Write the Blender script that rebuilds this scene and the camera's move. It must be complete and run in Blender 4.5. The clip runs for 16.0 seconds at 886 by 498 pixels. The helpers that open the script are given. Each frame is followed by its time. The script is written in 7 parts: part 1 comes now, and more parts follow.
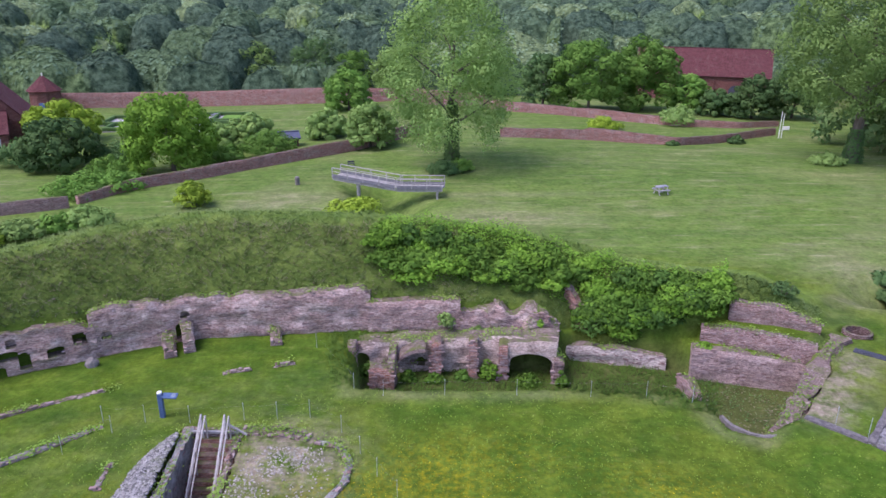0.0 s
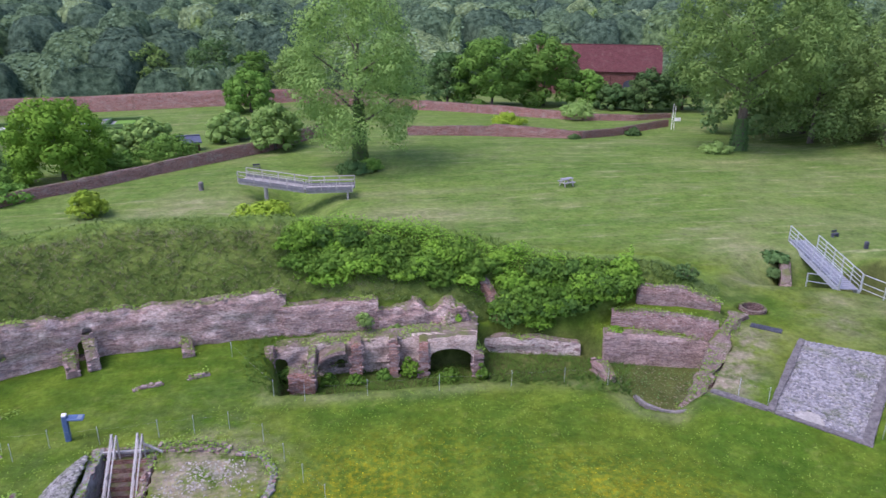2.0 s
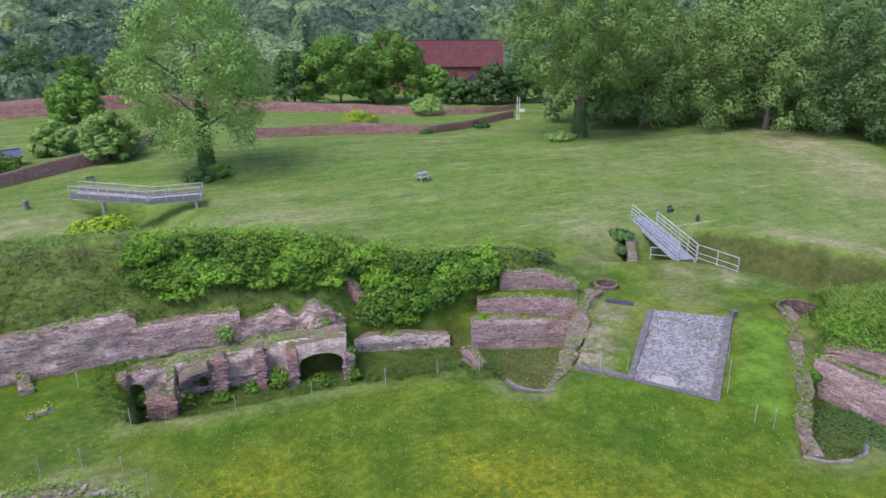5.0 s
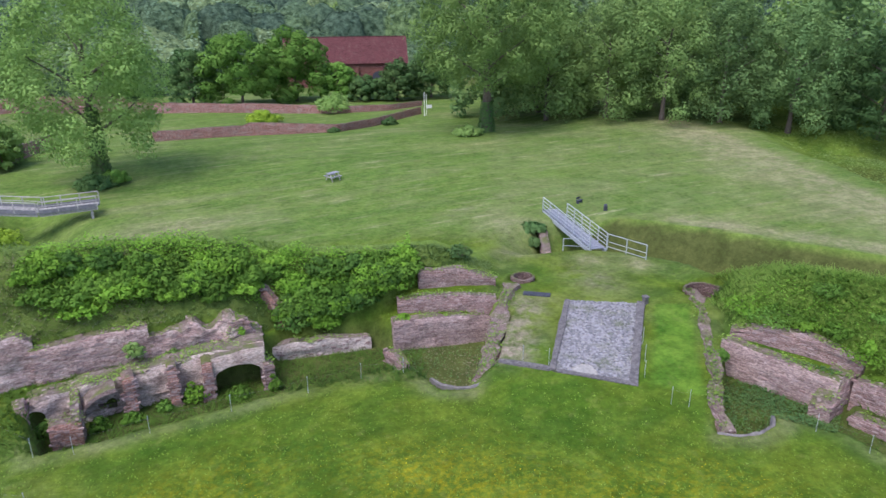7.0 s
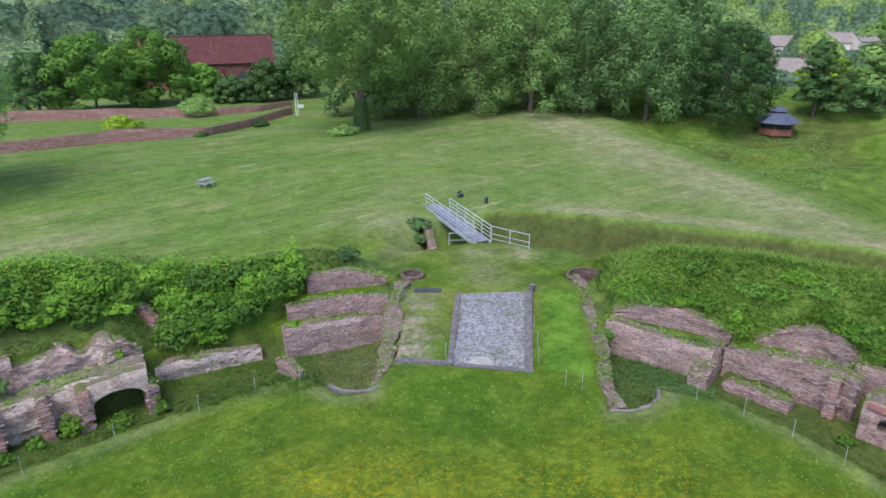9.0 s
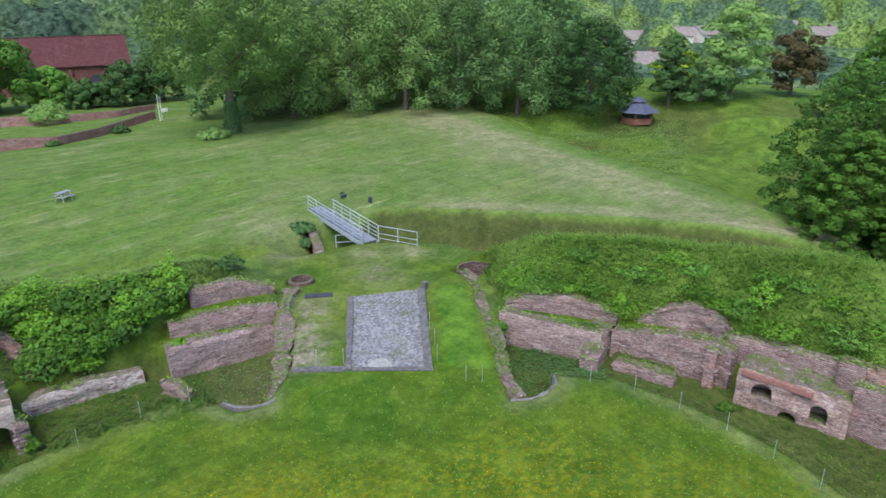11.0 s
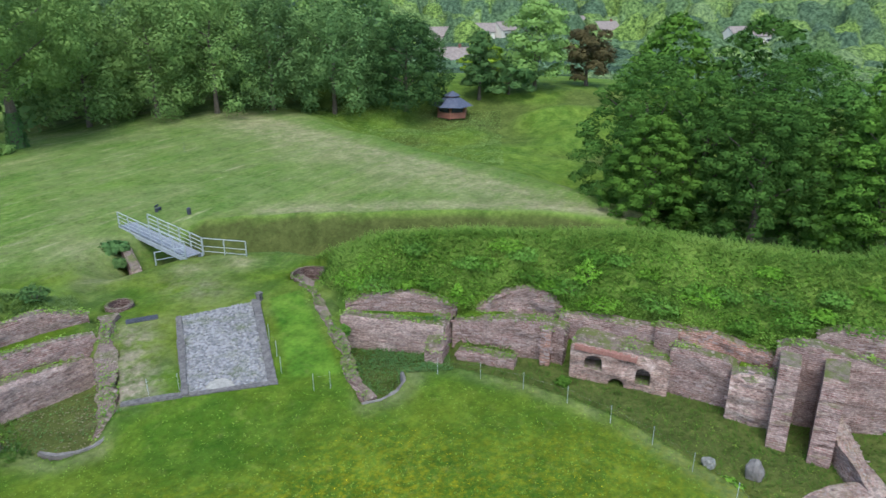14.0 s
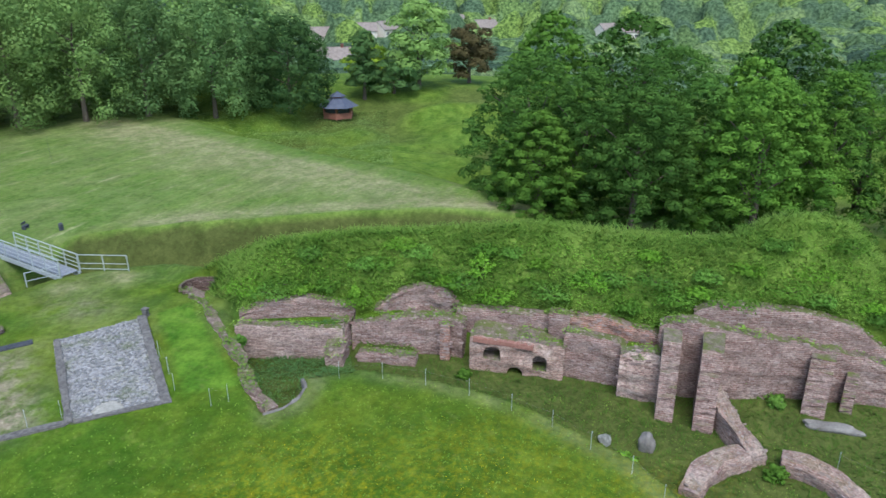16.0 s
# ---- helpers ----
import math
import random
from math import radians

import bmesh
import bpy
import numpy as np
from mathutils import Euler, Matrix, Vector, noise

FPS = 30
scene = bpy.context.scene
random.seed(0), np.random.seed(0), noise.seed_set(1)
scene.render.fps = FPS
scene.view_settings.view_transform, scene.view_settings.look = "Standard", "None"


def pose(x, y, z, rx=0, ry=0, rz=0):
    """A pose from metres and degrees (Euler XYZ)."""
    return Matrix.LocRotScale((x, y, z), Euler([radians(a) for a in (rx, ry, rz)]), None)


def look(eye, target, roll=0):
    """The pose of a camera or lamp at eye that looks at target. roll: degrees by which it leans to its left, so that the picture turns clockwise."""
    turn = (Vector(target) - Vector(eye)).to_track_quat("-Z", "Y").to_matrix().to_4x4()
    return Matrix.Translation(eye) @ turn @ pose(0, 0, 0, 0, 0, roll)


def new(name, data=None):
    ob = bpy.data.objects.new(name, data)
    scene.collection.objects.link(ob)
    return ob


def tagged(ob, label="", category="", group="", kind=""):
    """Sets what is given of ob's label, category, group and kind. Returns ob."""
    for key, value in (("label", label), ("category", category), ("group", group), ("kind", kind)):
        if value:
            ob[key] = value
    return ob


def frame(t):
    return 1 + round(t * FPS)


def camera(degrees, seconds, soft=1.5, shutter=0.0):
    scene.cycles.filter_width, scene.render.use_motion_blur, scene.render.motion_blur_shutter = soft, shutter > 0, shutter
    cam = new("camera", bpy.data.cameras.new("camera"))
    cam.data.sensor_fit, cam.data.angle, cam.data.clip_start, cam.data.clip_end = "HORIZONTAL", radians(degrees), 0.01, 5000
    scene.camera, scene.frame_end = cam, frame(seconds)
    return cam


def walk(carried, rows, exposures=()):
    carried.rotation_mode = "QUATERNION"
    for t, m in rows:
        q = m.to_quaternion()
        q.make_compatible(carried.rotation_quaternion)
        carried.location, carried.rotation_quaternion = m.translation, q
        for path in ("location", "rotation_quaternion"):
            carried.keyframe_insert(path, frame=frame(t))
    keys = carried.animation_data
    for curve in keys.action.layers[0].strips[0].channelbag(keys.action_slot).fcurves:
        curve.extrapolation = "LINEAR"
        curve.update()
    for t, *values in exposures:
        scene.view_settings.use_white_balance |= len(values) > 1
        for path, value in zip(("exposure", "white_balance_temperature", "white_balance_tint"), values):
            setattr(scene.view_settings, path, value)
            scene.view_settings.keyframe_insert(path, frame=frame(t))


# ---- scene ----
cam = camera(64.4, 16.0, soft=1.5, shutter=0.5)
# seconds, x, y, z, yaw, pitch, roll
PATH = [
    (0.0, 0.002, 0.001, 16.854, 1.20, -19.97, 0.30),
    (0.5, -0.080, -0.029, 16.857, -0.38, -19.99, 0.29),
    (1.0, -0.130, -0.052, 16.854, -2.40, -19.98, 0.29),
    (1.5, -0.182, -0.038, 16.823, -4.44, -19.97, 0.24),
    (2.0, -0.233, -0.009, 16.777, -6.52, -19.99, 0.18),
    (2.5, -0.275, 0.040, 16.720, -8.61, -19.98, 0.11),
    (3.0, -0.296, 0.098, 16.660, -10.63, -19.98, 0.03),
    (3.5, -0.300, 0.146, 16.615, -12.66, -20.00, -0.03),
    (4.0, -0.285, 0.202, 16.580, -14.67, -20.01, -0.10),
    (6.5, -0.360, 0.681, 16.650, -24.32, -20.40, -0.29),
    (7.0, -0.451, 0.806, 16.652, -26.27, -20.47, -0.27),
    (7.5, -0.539, 0.914, 16.661, -28.57, -20.55, -0.28),
    (8.0, -0.630, 1.013, 16.669, -31.31, -20.63, -0.29),
    (8.5, -0.713, 1.142, 16.674, -34.06, -20.69, -0.29),
    (9.0, -0.787, 1.283, 16.678, -36.80, -20.75, -0.29),
    (11.5, -0.969, 2.083, 16.652, -49.81, -21.03, -0.10),
    (12.0, -0.983, 2.233, 16.659, -52.36, -21.07, -0.02),
    (12.5, -0.979, 2.376, 16.660, -54.82, -21.10, 0.08),
    (13.0, -0.959, 2.450, 16.662, -57.37, -21.15, 0.12),
    (13.5, -0.939, 2.477, 16.660, -59.83, -21.15, 0.13),
    (14.0, -0.929, 2.478, 16.665, -62.27, -21.16, 0.13),
    (14.5, -0.931, 2.474, 16.676, -64.65, -21.18, 0.15),
    (15.0, -0.946, 2.481, 16.684, -66.98, -21.19, 0.15),
    (15.5, -0.971, 2.482, 16.689, -69.24, -21.18, 0.12),
    (16.0, -1.010, 2.460, 16.693, -71.47, -21.20, 0.12),
]
# seconds, stops, kelvin, tint
TONES = [(0.0, 0.99, 6080, 32), (4.0, 0.99, 6180, 26), (8.0, 0.97, 6200, 16), (12.0, 0.94, 6160, 5), (16.0, 0.94, 6200, 2)]
walk(cam, [(t, pose(x, y, z, 0, 0, yaw) @ pose(0, 0, 0, 90 + pitch) @ pose(0, 0, 0, 0, 0, roll)) for t, x, y, z, yaw, pitch, roll in PATH], exposures=TONES)

# ---- world and light ----
world = bpy.data.worlds.new("world")
scene.world = world
world.use_nodes = True
sky = world.node_tree.nodes.new("ShaderNodeTexSky")
sky.sky_type = "NISHITA"
sky.sun_disc = False
sky.sun_elevation, sky.sun_rotation = radians(60), radians(-120)
sky.air_density, sky.dust_density = 1.0, 1.5
back = world.node_tree.nodes["Background"]
back.inputs["Strength"].default_value = 0.15
world.node_tree.links.new(sky.outputs[0], back.inputs[0])
sun = new("sun", bpy.data.lights.new("sun", "SUN"))
sun.data.energy, sun.data.angle, sun.data.color = 1.9, radians(36), (1.0, 0.96, 0.9)
sun.matrix_world = look((-36, -18, 66), (0, 0, 0))


# ---- helpers of this scene ----
def link(name, verts, faces, material, parent=None, label="", smooth=False, uvs=None):
    """One mesh object from arrays; under parent if one is given."""
    me = bpy.data.meshes.new(name)
    me.from_pydata([tuple(v) for v in verts], [], [tuple(f) for f in faces])
    if uvs is not None:
        layer = me.uv_layers.new(name="uv")
        loops = np.empty(len(me.loops), dtype=np.int32)
        me.loops.foreach_get("vertex_index", loops)
        layer.data.foreach_set("uv", np.asarray(uvs, dtype=np.float32)[loops].ravel())
    if smooth:
        me.polygons.foreach_set("use_smooth", [True] * len(me.polygons))
    me.materials.append(material)
    ob = new(name, me)
    if parent is not None:
        ob.parent = parent
    if label:
        ob["label"] = label
    return ob


def part(name, bm, material, parent=None, label="", smooth=False):
    """Link a bmesh as one mesh object under a thing or part."""
    me = bpy.data.meshes.new(name)
    bm.to_mesh(me)
    bm.free()
    if smooth:
        me.polygons.foreach_set("use_smooth", [True] * len(me.polygons))
    me.materials.append(material)
    ob = new(name, me)
    if parent is not None:
        ob.parent = parent
    if label:
        ob["label"] = label
    return ob


def thing(name, x, y, z, turn=0.0, label="", category="", group="", kind=""):
    ob = new(name)
    ob.matrix_basis = pose(x, y, z, 0, 0, turn)
    ob.empty_display_size = 0.2
    return tagged(ob, label, category, group, kind)


def box(bm, x0, x1, y0, y1, z0, z1, bevel=0.0):
    geo = bmesh.ops.create_cube(bm, size=1.0, matrix=Matrix.Translation(((x0 + x1) / 2, (y0 + y1) / 2, (z0 + z1) / 2)) @ Matrix.Diagonal((x1 - x0, y1 - y0, z1 - z0, 1)))
    if bevel:
        edges = {e for v in geo["verts"] for e in v.link_edges}
        bmesh.ops.bevel(bm, geom=list(edges), offset=bevel, segments=1, affect="EDGES")
    return bm


def bar(bm, a, b, width, depth=None, up=(0, 0, 1)):
    """A square bar from a to b."""
    a, b = Vector(a), Vector(b)
    depth = depth or width
    d = b - a
    side = d.cross(Vector(up))
    if side.length < 1e-5:
        side = Vector((1, 0, 0))
    side.normalize()
    top = side.cross(d).normalized()
    m = Matrix((side * width, d, top * depth)).transposed().to_4x4()
    m.translation = (a + b) / 2
    bmesh.ops.create_cube(bm, size=1.0, matrix=m)
    return bm


def rod(bm, a, b, r0, r1=None, seg=8):
    a, b = Vector(a), Vector(b)
    d = b - a
    m = Matrix.Translation((a + b) / 2) @ d.to_track_quat("Z", "Y").to_matrix().to_4x4()
    bmesh.ops.create_cone(bm, cap_ends=True, segments=seg, radius1=r0, radius2=r0 if r1 is None else r1, depth=d.length, matrix=m)
    return bm


# ---- materials ----
def material(name, rough=0.85):
    m = bpy.data.materials.new(name)
    m.use_nodes = True
    nt = m.node_tree
    b = nt.nodes["Principled BSDF"]
    b.inputs["Roughness"].default_value = rough
    b.inputs["Specular IOR Level"].default_value = 0.25
    return m, nt, b


def node(nt, kind, **values):
    n = nt.nodes.new(kind)
    for k, v in values.items():
        n.inputs[k.replace("_", " ")].default_value = v
    return n


def ramp(nt, source, stops):
    r = nt.nodes.new("ShaderNodeValToRGB")
    while len(r.color_ramp.elements) < len(stops):
        r.color_ramp.elements.new(0.5)
    for e, (p, c) in zip(r.color_ramp.elements, stops):
        e.position = p
        e.color = (*c, 1) if len(c) == 3 else c
    nt.links.new(source, r.inputs[0])
    return r.outputs[0]


def mix(nt, fac, a, b, mode="MIX"):
    m = nt.nodes.new("ShaderNodeMix")
    m.data_type, m.blend_type = "RGBA", mode
    for socket, v in ((m.inputs[0], fac), (m.inputs[6], a), (m.inputs[7], b)):
        if isinstance(v, (int, float)):
            socket.default_value = v
        elif isinstance(v, tuple):
            socket.default_value = (*v, 1)
        else:
            nt.links.new(v, socket)
    return m.outputs[2]


def noise_at(nt, coords, scale, detail=6.0, rough=0.6, stretch=None):
    if stretch:
        mp = nt.nodes.new("ShaderNodeMapping")
        mp.inputs["Scale"].default_value = stretch
        nt.links.new(coords, mp.inputs[0])
        coords = mp.outputs[0]
    n = node(nt, "ShaderNodeTexNoise", Scale=scale, Detail=detail, Roughness=rough)
    nt.links.new(coords, n.inputs["Vector"])
    return n.outputs["Fac"]


def bump(nt, b, height, strength, distance):
    n = node(nt, "ShaderNodeBump", Strength=strength, Distance=distance)
    nt.links.new(height, n.inputs["Height"])
    nt.links.new(n.outputs[0], b.inputs["Normal"])


def attribute(nt, name):
    a = nt.nodes.new("ShaderNodeAttribute")
    a.attribute_name = name
    return a.outputs["Fac"]


def grey(v):
    return (v, v, v)


def grass_material():
    m, nt, b = material("grass", 0.95)
    b.inputs["Specular IOR Level"].default_value = 0.08
    geo = nt.nodes.new("ShaderNodeNewGeometry").outputs["Position"]
    patches = noise_at(nt, geo, 0.16, 5, 0.62)
    fine = noise_at(nt, geo, 3.0, 6, 0.7)
    mid = noise_at(nt, geo, 0.7, 6, 0.65)
    lawn = mix(nt, ramp(nt, patches, [(0.38, grey(0)), (0.64, grey(1))]), (0.04, 0.09, 0.007), (0.084, 0.12, 0.011))
    lawn = mix(nt, ramp(nt, mid, [(0.4, grey(0)), (0.72, grey(0.75))]), lawn, (0.095, 0.135, 0.016))
    lawn = mix(nt, ramp(nt, noise_at(nt, geo, 0.35, 5, 0.6, (1.0, 1.3, 1.0)), [(0.4, grey(0.55)), (0.58, grey(0))]), lawn, (0.03, 0.075, 0.008))
    # mown field: paler, with dry hay lying in streaks
    streak = noise_at(nt, geo, 2.1, 9, 0.78, (0.9, 1.1, 1.0))
    dry = mix(nt, ramp(nt, streak, [(0.4, grey(0)), (0.68, grey(1))]), (0.075, 0.132, 0.022), (0.125, 0.17, 0.045))
    faded = noise_at(nt, geo, 0.11, 7, 0.66, (1.0, 1.5, 1.0))
    dry = mix(nt, ramp(nt, faded, [(0.5, grey(0)), (0.66, grey(0.8))]), dry, mix(nt, streak, (0.11, 0.145, 0.045), (0.21, 0.205, 0.10)))
    wisps = noise_at(nt, geo, 0.55, 8, 0.72, (0.55, 1.5, 1.0))
    dry = mix(nt, ramp(nt, wisps, [(0.53, grey(0)), (0.72, grey(0.75))]), dry, (0.19, 0.195, 0.1))
    swathe = noise_at(nt, geo, 0.5, 5, 0.6, (0.16, 1.9, 1.0))
    dry = mix(nt, ramp(nt, swathe, [(0.42, grey(0)), (0.6, grey(0.5))]), dry, (0.05, 0.105, 0.018))
    dry = mix(nt, ramp(nt, noise_at(nt, geo, 0.8, 6, 0.7, (0.3, 1.8, 1.0)), [(0.58, grey(0)), (0.7, grey(0.8))]), dry, (0.21, 0.215, 0.115))
    field = mix(nt, attribute(nt, "mown"), lawn, dry)
    strewn = nt.nodes.new("ShaderNodeMath")
    strewn.operation = "MULTIPLY"
    strewn.use_clamp = True
    nt.links.new(attribute(nt, "hay"), strewn.inputs[0])
    nt.links.new(ramp(nt, noise_at(nt, geo, 0.9, 8, 0.75), [(0.3, grey(0.15)), (0.62, grey(1.0))]), strewn.inputs[1])
    hay = mix(nt, strewn.outputs[0], field, mix(nt, mid, (0.16, 0.165, 0.08), (0.27, 0.24, 0.155)))
    rough_grass = mix(nt, ramp(nt, mid, [(0.35, grey(0)), (0.65, grey(1))]), (0.07, 0.13, 0.02), (0.125, 0.185, 0.036))
    col = mix(nt, attribute(nt, "lush"), hay, rough_grass)
    col = mix(nt, attribute(nt, "fresh"), col, mix(nt, ramp(nt, mid, [(0.35, grey(0)), (0.65, grey(1))]), (0.034, 0.098, 0.009), (0.085, 0.16, 0.018)))
    col = mix(nt, attribute(nt, "olive_shade"), col, mix(nt, mid, (0.042, 0.058, 0.015), (0.082, 0.094, 0.029)))
    soil = mix(nt, fine, (0.13, 0.105, 0.075), (0.30, 0.26, 0.20))
    worn = nt.nodes.new("ShaderNodeMath")
    worn.operation = "MULTIPLY"
    nt.links.new(attribute(nt, "bare"), worn.inputs[0])
    nt.links.new(ramp(nt, noise_at(nt, geo, 1.1, 6, 0.7), [(0.38, grey(0)), (0.6, grey(1))]), worn.inputs[1])
    col = mix(nt, worn.outputs[0], col, soil)
    flower = nt.nodes.new("ShaderNodeMath")
    flower.operation = "MULTIPLY"
    nt.links.new(attribute(nt, "flower"), flower.inputs[0])
    nt.links.new(ramp(nt, noise_at(nt, geo, 3.1, 9, 0.85), [(0.46, grey(0)), (0.6, grey(0.85))]), flower.inputs[1])
    col = mix(nt, flower.outputs[0], col, (0.22, 0.19, 0.006))
    grain = noise_at(nt, geo, 7.5, 6, 0.75)
    col = mix(nt, 0.3, col, ramp(nt, mid, [(0.34, grey(0.24)), (0.66, grey(0.78))]), "OVERLAY")
    col = mix(nt, 0.42, col, ramp(nt, fine, [(0.3, grey(0.22)), (0.7, grey(0.9))]), "OVERLAY")
    col = mix(nt, 0.22, col, ramp(nt, grain, [(0.34, grey(0.22)), (0.66, grey(0.85))]), "OVERLAY")
    col = mix(nt, ramp(nt, noise_at(nt, geo, 1.6, 7, 0.7), [(0.56, grey(0)), (0.7, grey(0.3))]), col, (0.19, 0.2, 0.06))
    nt.links.new(col, b.inputs["Base Color"])
    bump(nt, b, fine, 0.8, 0.1)
    return m


def brick_material(name, red=(0.188, 0.104, 0.1), pale=(0.25, 0.188, 0.188), lime=(0.38, 0.318, 0.312), lime_amount=0.6, moss=0.35, size=(0.25, 0.085), top=0.9, mortar=(0.33, 0.29, 0.275)):
    """Weathered brickwork; its uv is in metres."""
    m, nt, b = material(name, 0.92)
    b.inputs["Specular IOR Level"].default_value = 0.12
    uv = nt.nodes.new("ShaderNodeTexCoord").outputs["UV"]
    geo = nt.nodes.new("ShaderNodeNewGeometry").outputs["Position"]
    warp = nt.nodes.new("ShaderNodeMix")
    warp.data_type = "VECTOR"
    warp.inputs[0].default_value = 0.02
    nz = node(nt, "ShaderNodeTexNoise", Scale=2.0, Detail=4.0)
    nt.links.new(geo, nz.inputs["Vector"])
    nt.links.new(uv, warp.inputs[4])
    nt.links.new(nz.outputs["Color"], warp.inputs[5])
    br = node(nt, "ShaderNodeTexBrick", Scale=1.0, Mortar_Size=0.014, Mortar_Smooth=0.2, Bias=0.0, Brick_Width=size[0], Row_Height=size[1])
    br.inputs["Color1"].default_value = (*red, 1)
    br.inputs["Color2"].default_value = (*pale, 1)
    br.inputs["Mortar"].default_value = (*mortar, 1)
    nt.links.new(warp.outputs[1], br.inputs["Vector"])
    big = noise_at(nt, geo, 0.75, 9, 0.74, (1.0, 1.0, 2.4))
    mid = noise_at(nt, geo, 3.2, 6, 0.7)
    course = noise_at(nt, geo, 0.9, 7, 0.75, (1.0, 1.0, 9.0))
    col = mix(nt, ramp(nt, mid, [(0.4, grey(0)), (0.75, grey(0.6))]), br.outputs["Color"], pale)
    col = mix(nt, ramp(nt, course, [(0.46, grey(0.0)), (0.62, grey(0.6))]), col, tuple(0.55 * c for c in red))
    col = mix(nt, ramp(nt, noise_at(nt, geo, 1.1, 7, 0.75, (1.0, 1.0, 7.0)), [(0.52, grey(0.0)), (0.66, grey(0.7))]), col, tuple(1.25 * c for c in pale))
    col = mix(nt, ramp(nt, big, [(0.56 - 0.1 * lime_amount, grey(0)), (0.72 - 0.06 * lime_amount, grey(1))]), col, mix(nt, mid, lime, tuple(0.62 * c for c in lime)))
    stain = noise_at(nt, geo, 1.4, 7, 0.7, (1, 1, 0.35))
    col = mix(nt, ramp(nt, stain, [(0.52, grey(0)), (0.74, grey(0.6))]), col, (0.15, 0.11, 0.104))
    green = noise_at(nt, geo, 1.9, 6, 0.7)
    col = mix(nt, ramp(nt, green, [(0.62, grey(0)), (0.72, grey(moss))]), col, (0.10, 0.125, 0.04))
    up = nt.nodes.new("ShaderNodeSeparateXYZ")
    nt.links.new(nt.nodes.new("ShaderNodeNewGeometry").outputs["True Normal"], up.inputs[0])
    core = mix(nt, ramp(nt, noise_at(nt, geo, 4.5, 6, 0.75), [(0.38, grey(0)), (0.62, grey(1))]), (0.085, 0.07, 0.062), (0.2, 0.175, 0.162))
    core = mix(nt, ramp(nt, noise_at(nt, geo, 1.3, 6, 0.7), [(0.44, grey(0)), (0.56, grey(1))]), core, mix(nt, mid, (0.05, 0.085, 0.02), (0.12, 0.15, 0.045)))
    chips = noise_at(nt, geo, 6.5, 7, 0.78, (1.0, 1.0, 1.8))
    col = mix(nt, 0.78, col, ramp(nt, chips, [(0.34, grey(0.12)), (0.66, grey(0.86))]), "OVERLAY")
    col = mix(nt, ramp(nt, up.outputs[2], [(0.5, grey(0)), (0.75, grey(top))]), col, core)
    col = mix(nt, 1.0, col, (1.06, 0.98, 0.94), "MULTIPLY")
    nt.links.new(col, b.inputs["Base Color"])
    h = nt.nodes.new("ShaderNodeMath")
    h.operation = "MULTIPLY_ADD"
    nt.links.new(br.outputs["Fac"], h.inputs[0])
    h.inputs[1].default_value = -0.6
    nt.links.new(mid, h.inputs[2])
    bump(nt, b, h.outputs[0], 1.0, 0.05)
    return m


def leaf_material(name, dark, light, tip=None):
    m, nt, b = material(name, 0.75)
    b.inputs["Specular IOR Level"].default_value = 0.06
    geo = nt.nodes.new("ShaderNodeNewGeometry")
    info = nt.nodes.new("ShaderNodeObjectInfo")
    col = mix(nt, geo.outputs["Random Per Island"], dark, light)
    big = noise_at(nt, geo.outputs["Position"], 0.35, 4, 0.6)
    col = mix(nt, ramp(nt, big, [(0.4, grey(0)), (0.68, grey(0.8))]), col, tip or tuple(1.5 * c for c in light))
    hsv = node(nt, "ShaderNodeHueSaturation", Saturation=1.0)
    mr = node(nt, "ShaderNodeMapRange", To_Min=0.8, To_Max=1.22)
    nt.links.new(info.outputs["Random"], mr.inputs[0])
    nt.links.new(mr.outputs[0], hsv.inputs["Value"])
    nt.links.new(col, hsv.inputs["Color"])
    nt.links.new(hsv.outputs[0], b.inputs["Base Color"])
    tr = nt.nodes.new("ShaderNodeBsdfTranslucent")
    nt.links.new(hsv.outputs[0], tr.inputs[0])
    ms = nt.nodes.new("ShaderNodeMixShader")
    ms.inputs[0].default_value = 0.27
    nt.links.new(b.outputs[0], ms.inputs[1])
    nt.links.new(tr.outputs[0], ms.inputs[2])
    nt.links.new(ms.outputs[0], nt.nodes["Material Output"].inputs[0])
    return m


def plain(name, a, c, scale=4.0, rough=0.8, depth=0.02, metal=0.0, stretch=None):
    """A two-tone weathered surface."""
    m, nt, b = material(name, rough)
    b.inputs["Metallic"].default_value = metal
    co = nt.nodes.new("ShaderNodeTexCoord").outputs["Object"]
    n = noise_at(nt, co, scale, 7, 0.68, stretch)
    n2 = noise_at(nt, co, scale * 7, 4, 0.6, stretch)
    col = mix(nt, ramp(nt, n, [(0.35, grey(0)), (0.66, grey(1))]), a, c)
    col = mix(nt, 0.35, col, mix(nt, n2, (0.3, 0.3, 0.3), (0.9, 0.9, 0.9)), "OVERLAY")
    nt.links.new(col, b.inputs["Base Color"])
    bump(nt, b, n2, 0.6, depth)
    return m


GRASS = grass_material()
BRICK = brick_material("ruin_brick")
BRICK_GATE = brick_material("gate_brick", (0.15, 0.09, 0.088), (0.2, 0.152, 0.152), (0.27, 0.235, 0.23), 0.5, top=0.6)
BRICK_RED = brick_material("red_ruin_brick", (0.25, 0.105, 0.08), (0.30, 0.19, 0.165), lime_amount=0.15, moss=0.2)
BRICK_PALE = brick_material("limewashed_brick", (0.3, 0.19, 0.178), (0.42, 0.325, 0.315), (0.7, 0.62, 0.6), 0.75, 0.3)
LIMEWASH = brick_material("limewash", (0.36, 0.3, 0.28), (0.46, 0.42, 0.4), (0.6, 0.57, 0.54), 1.8, 0.25)
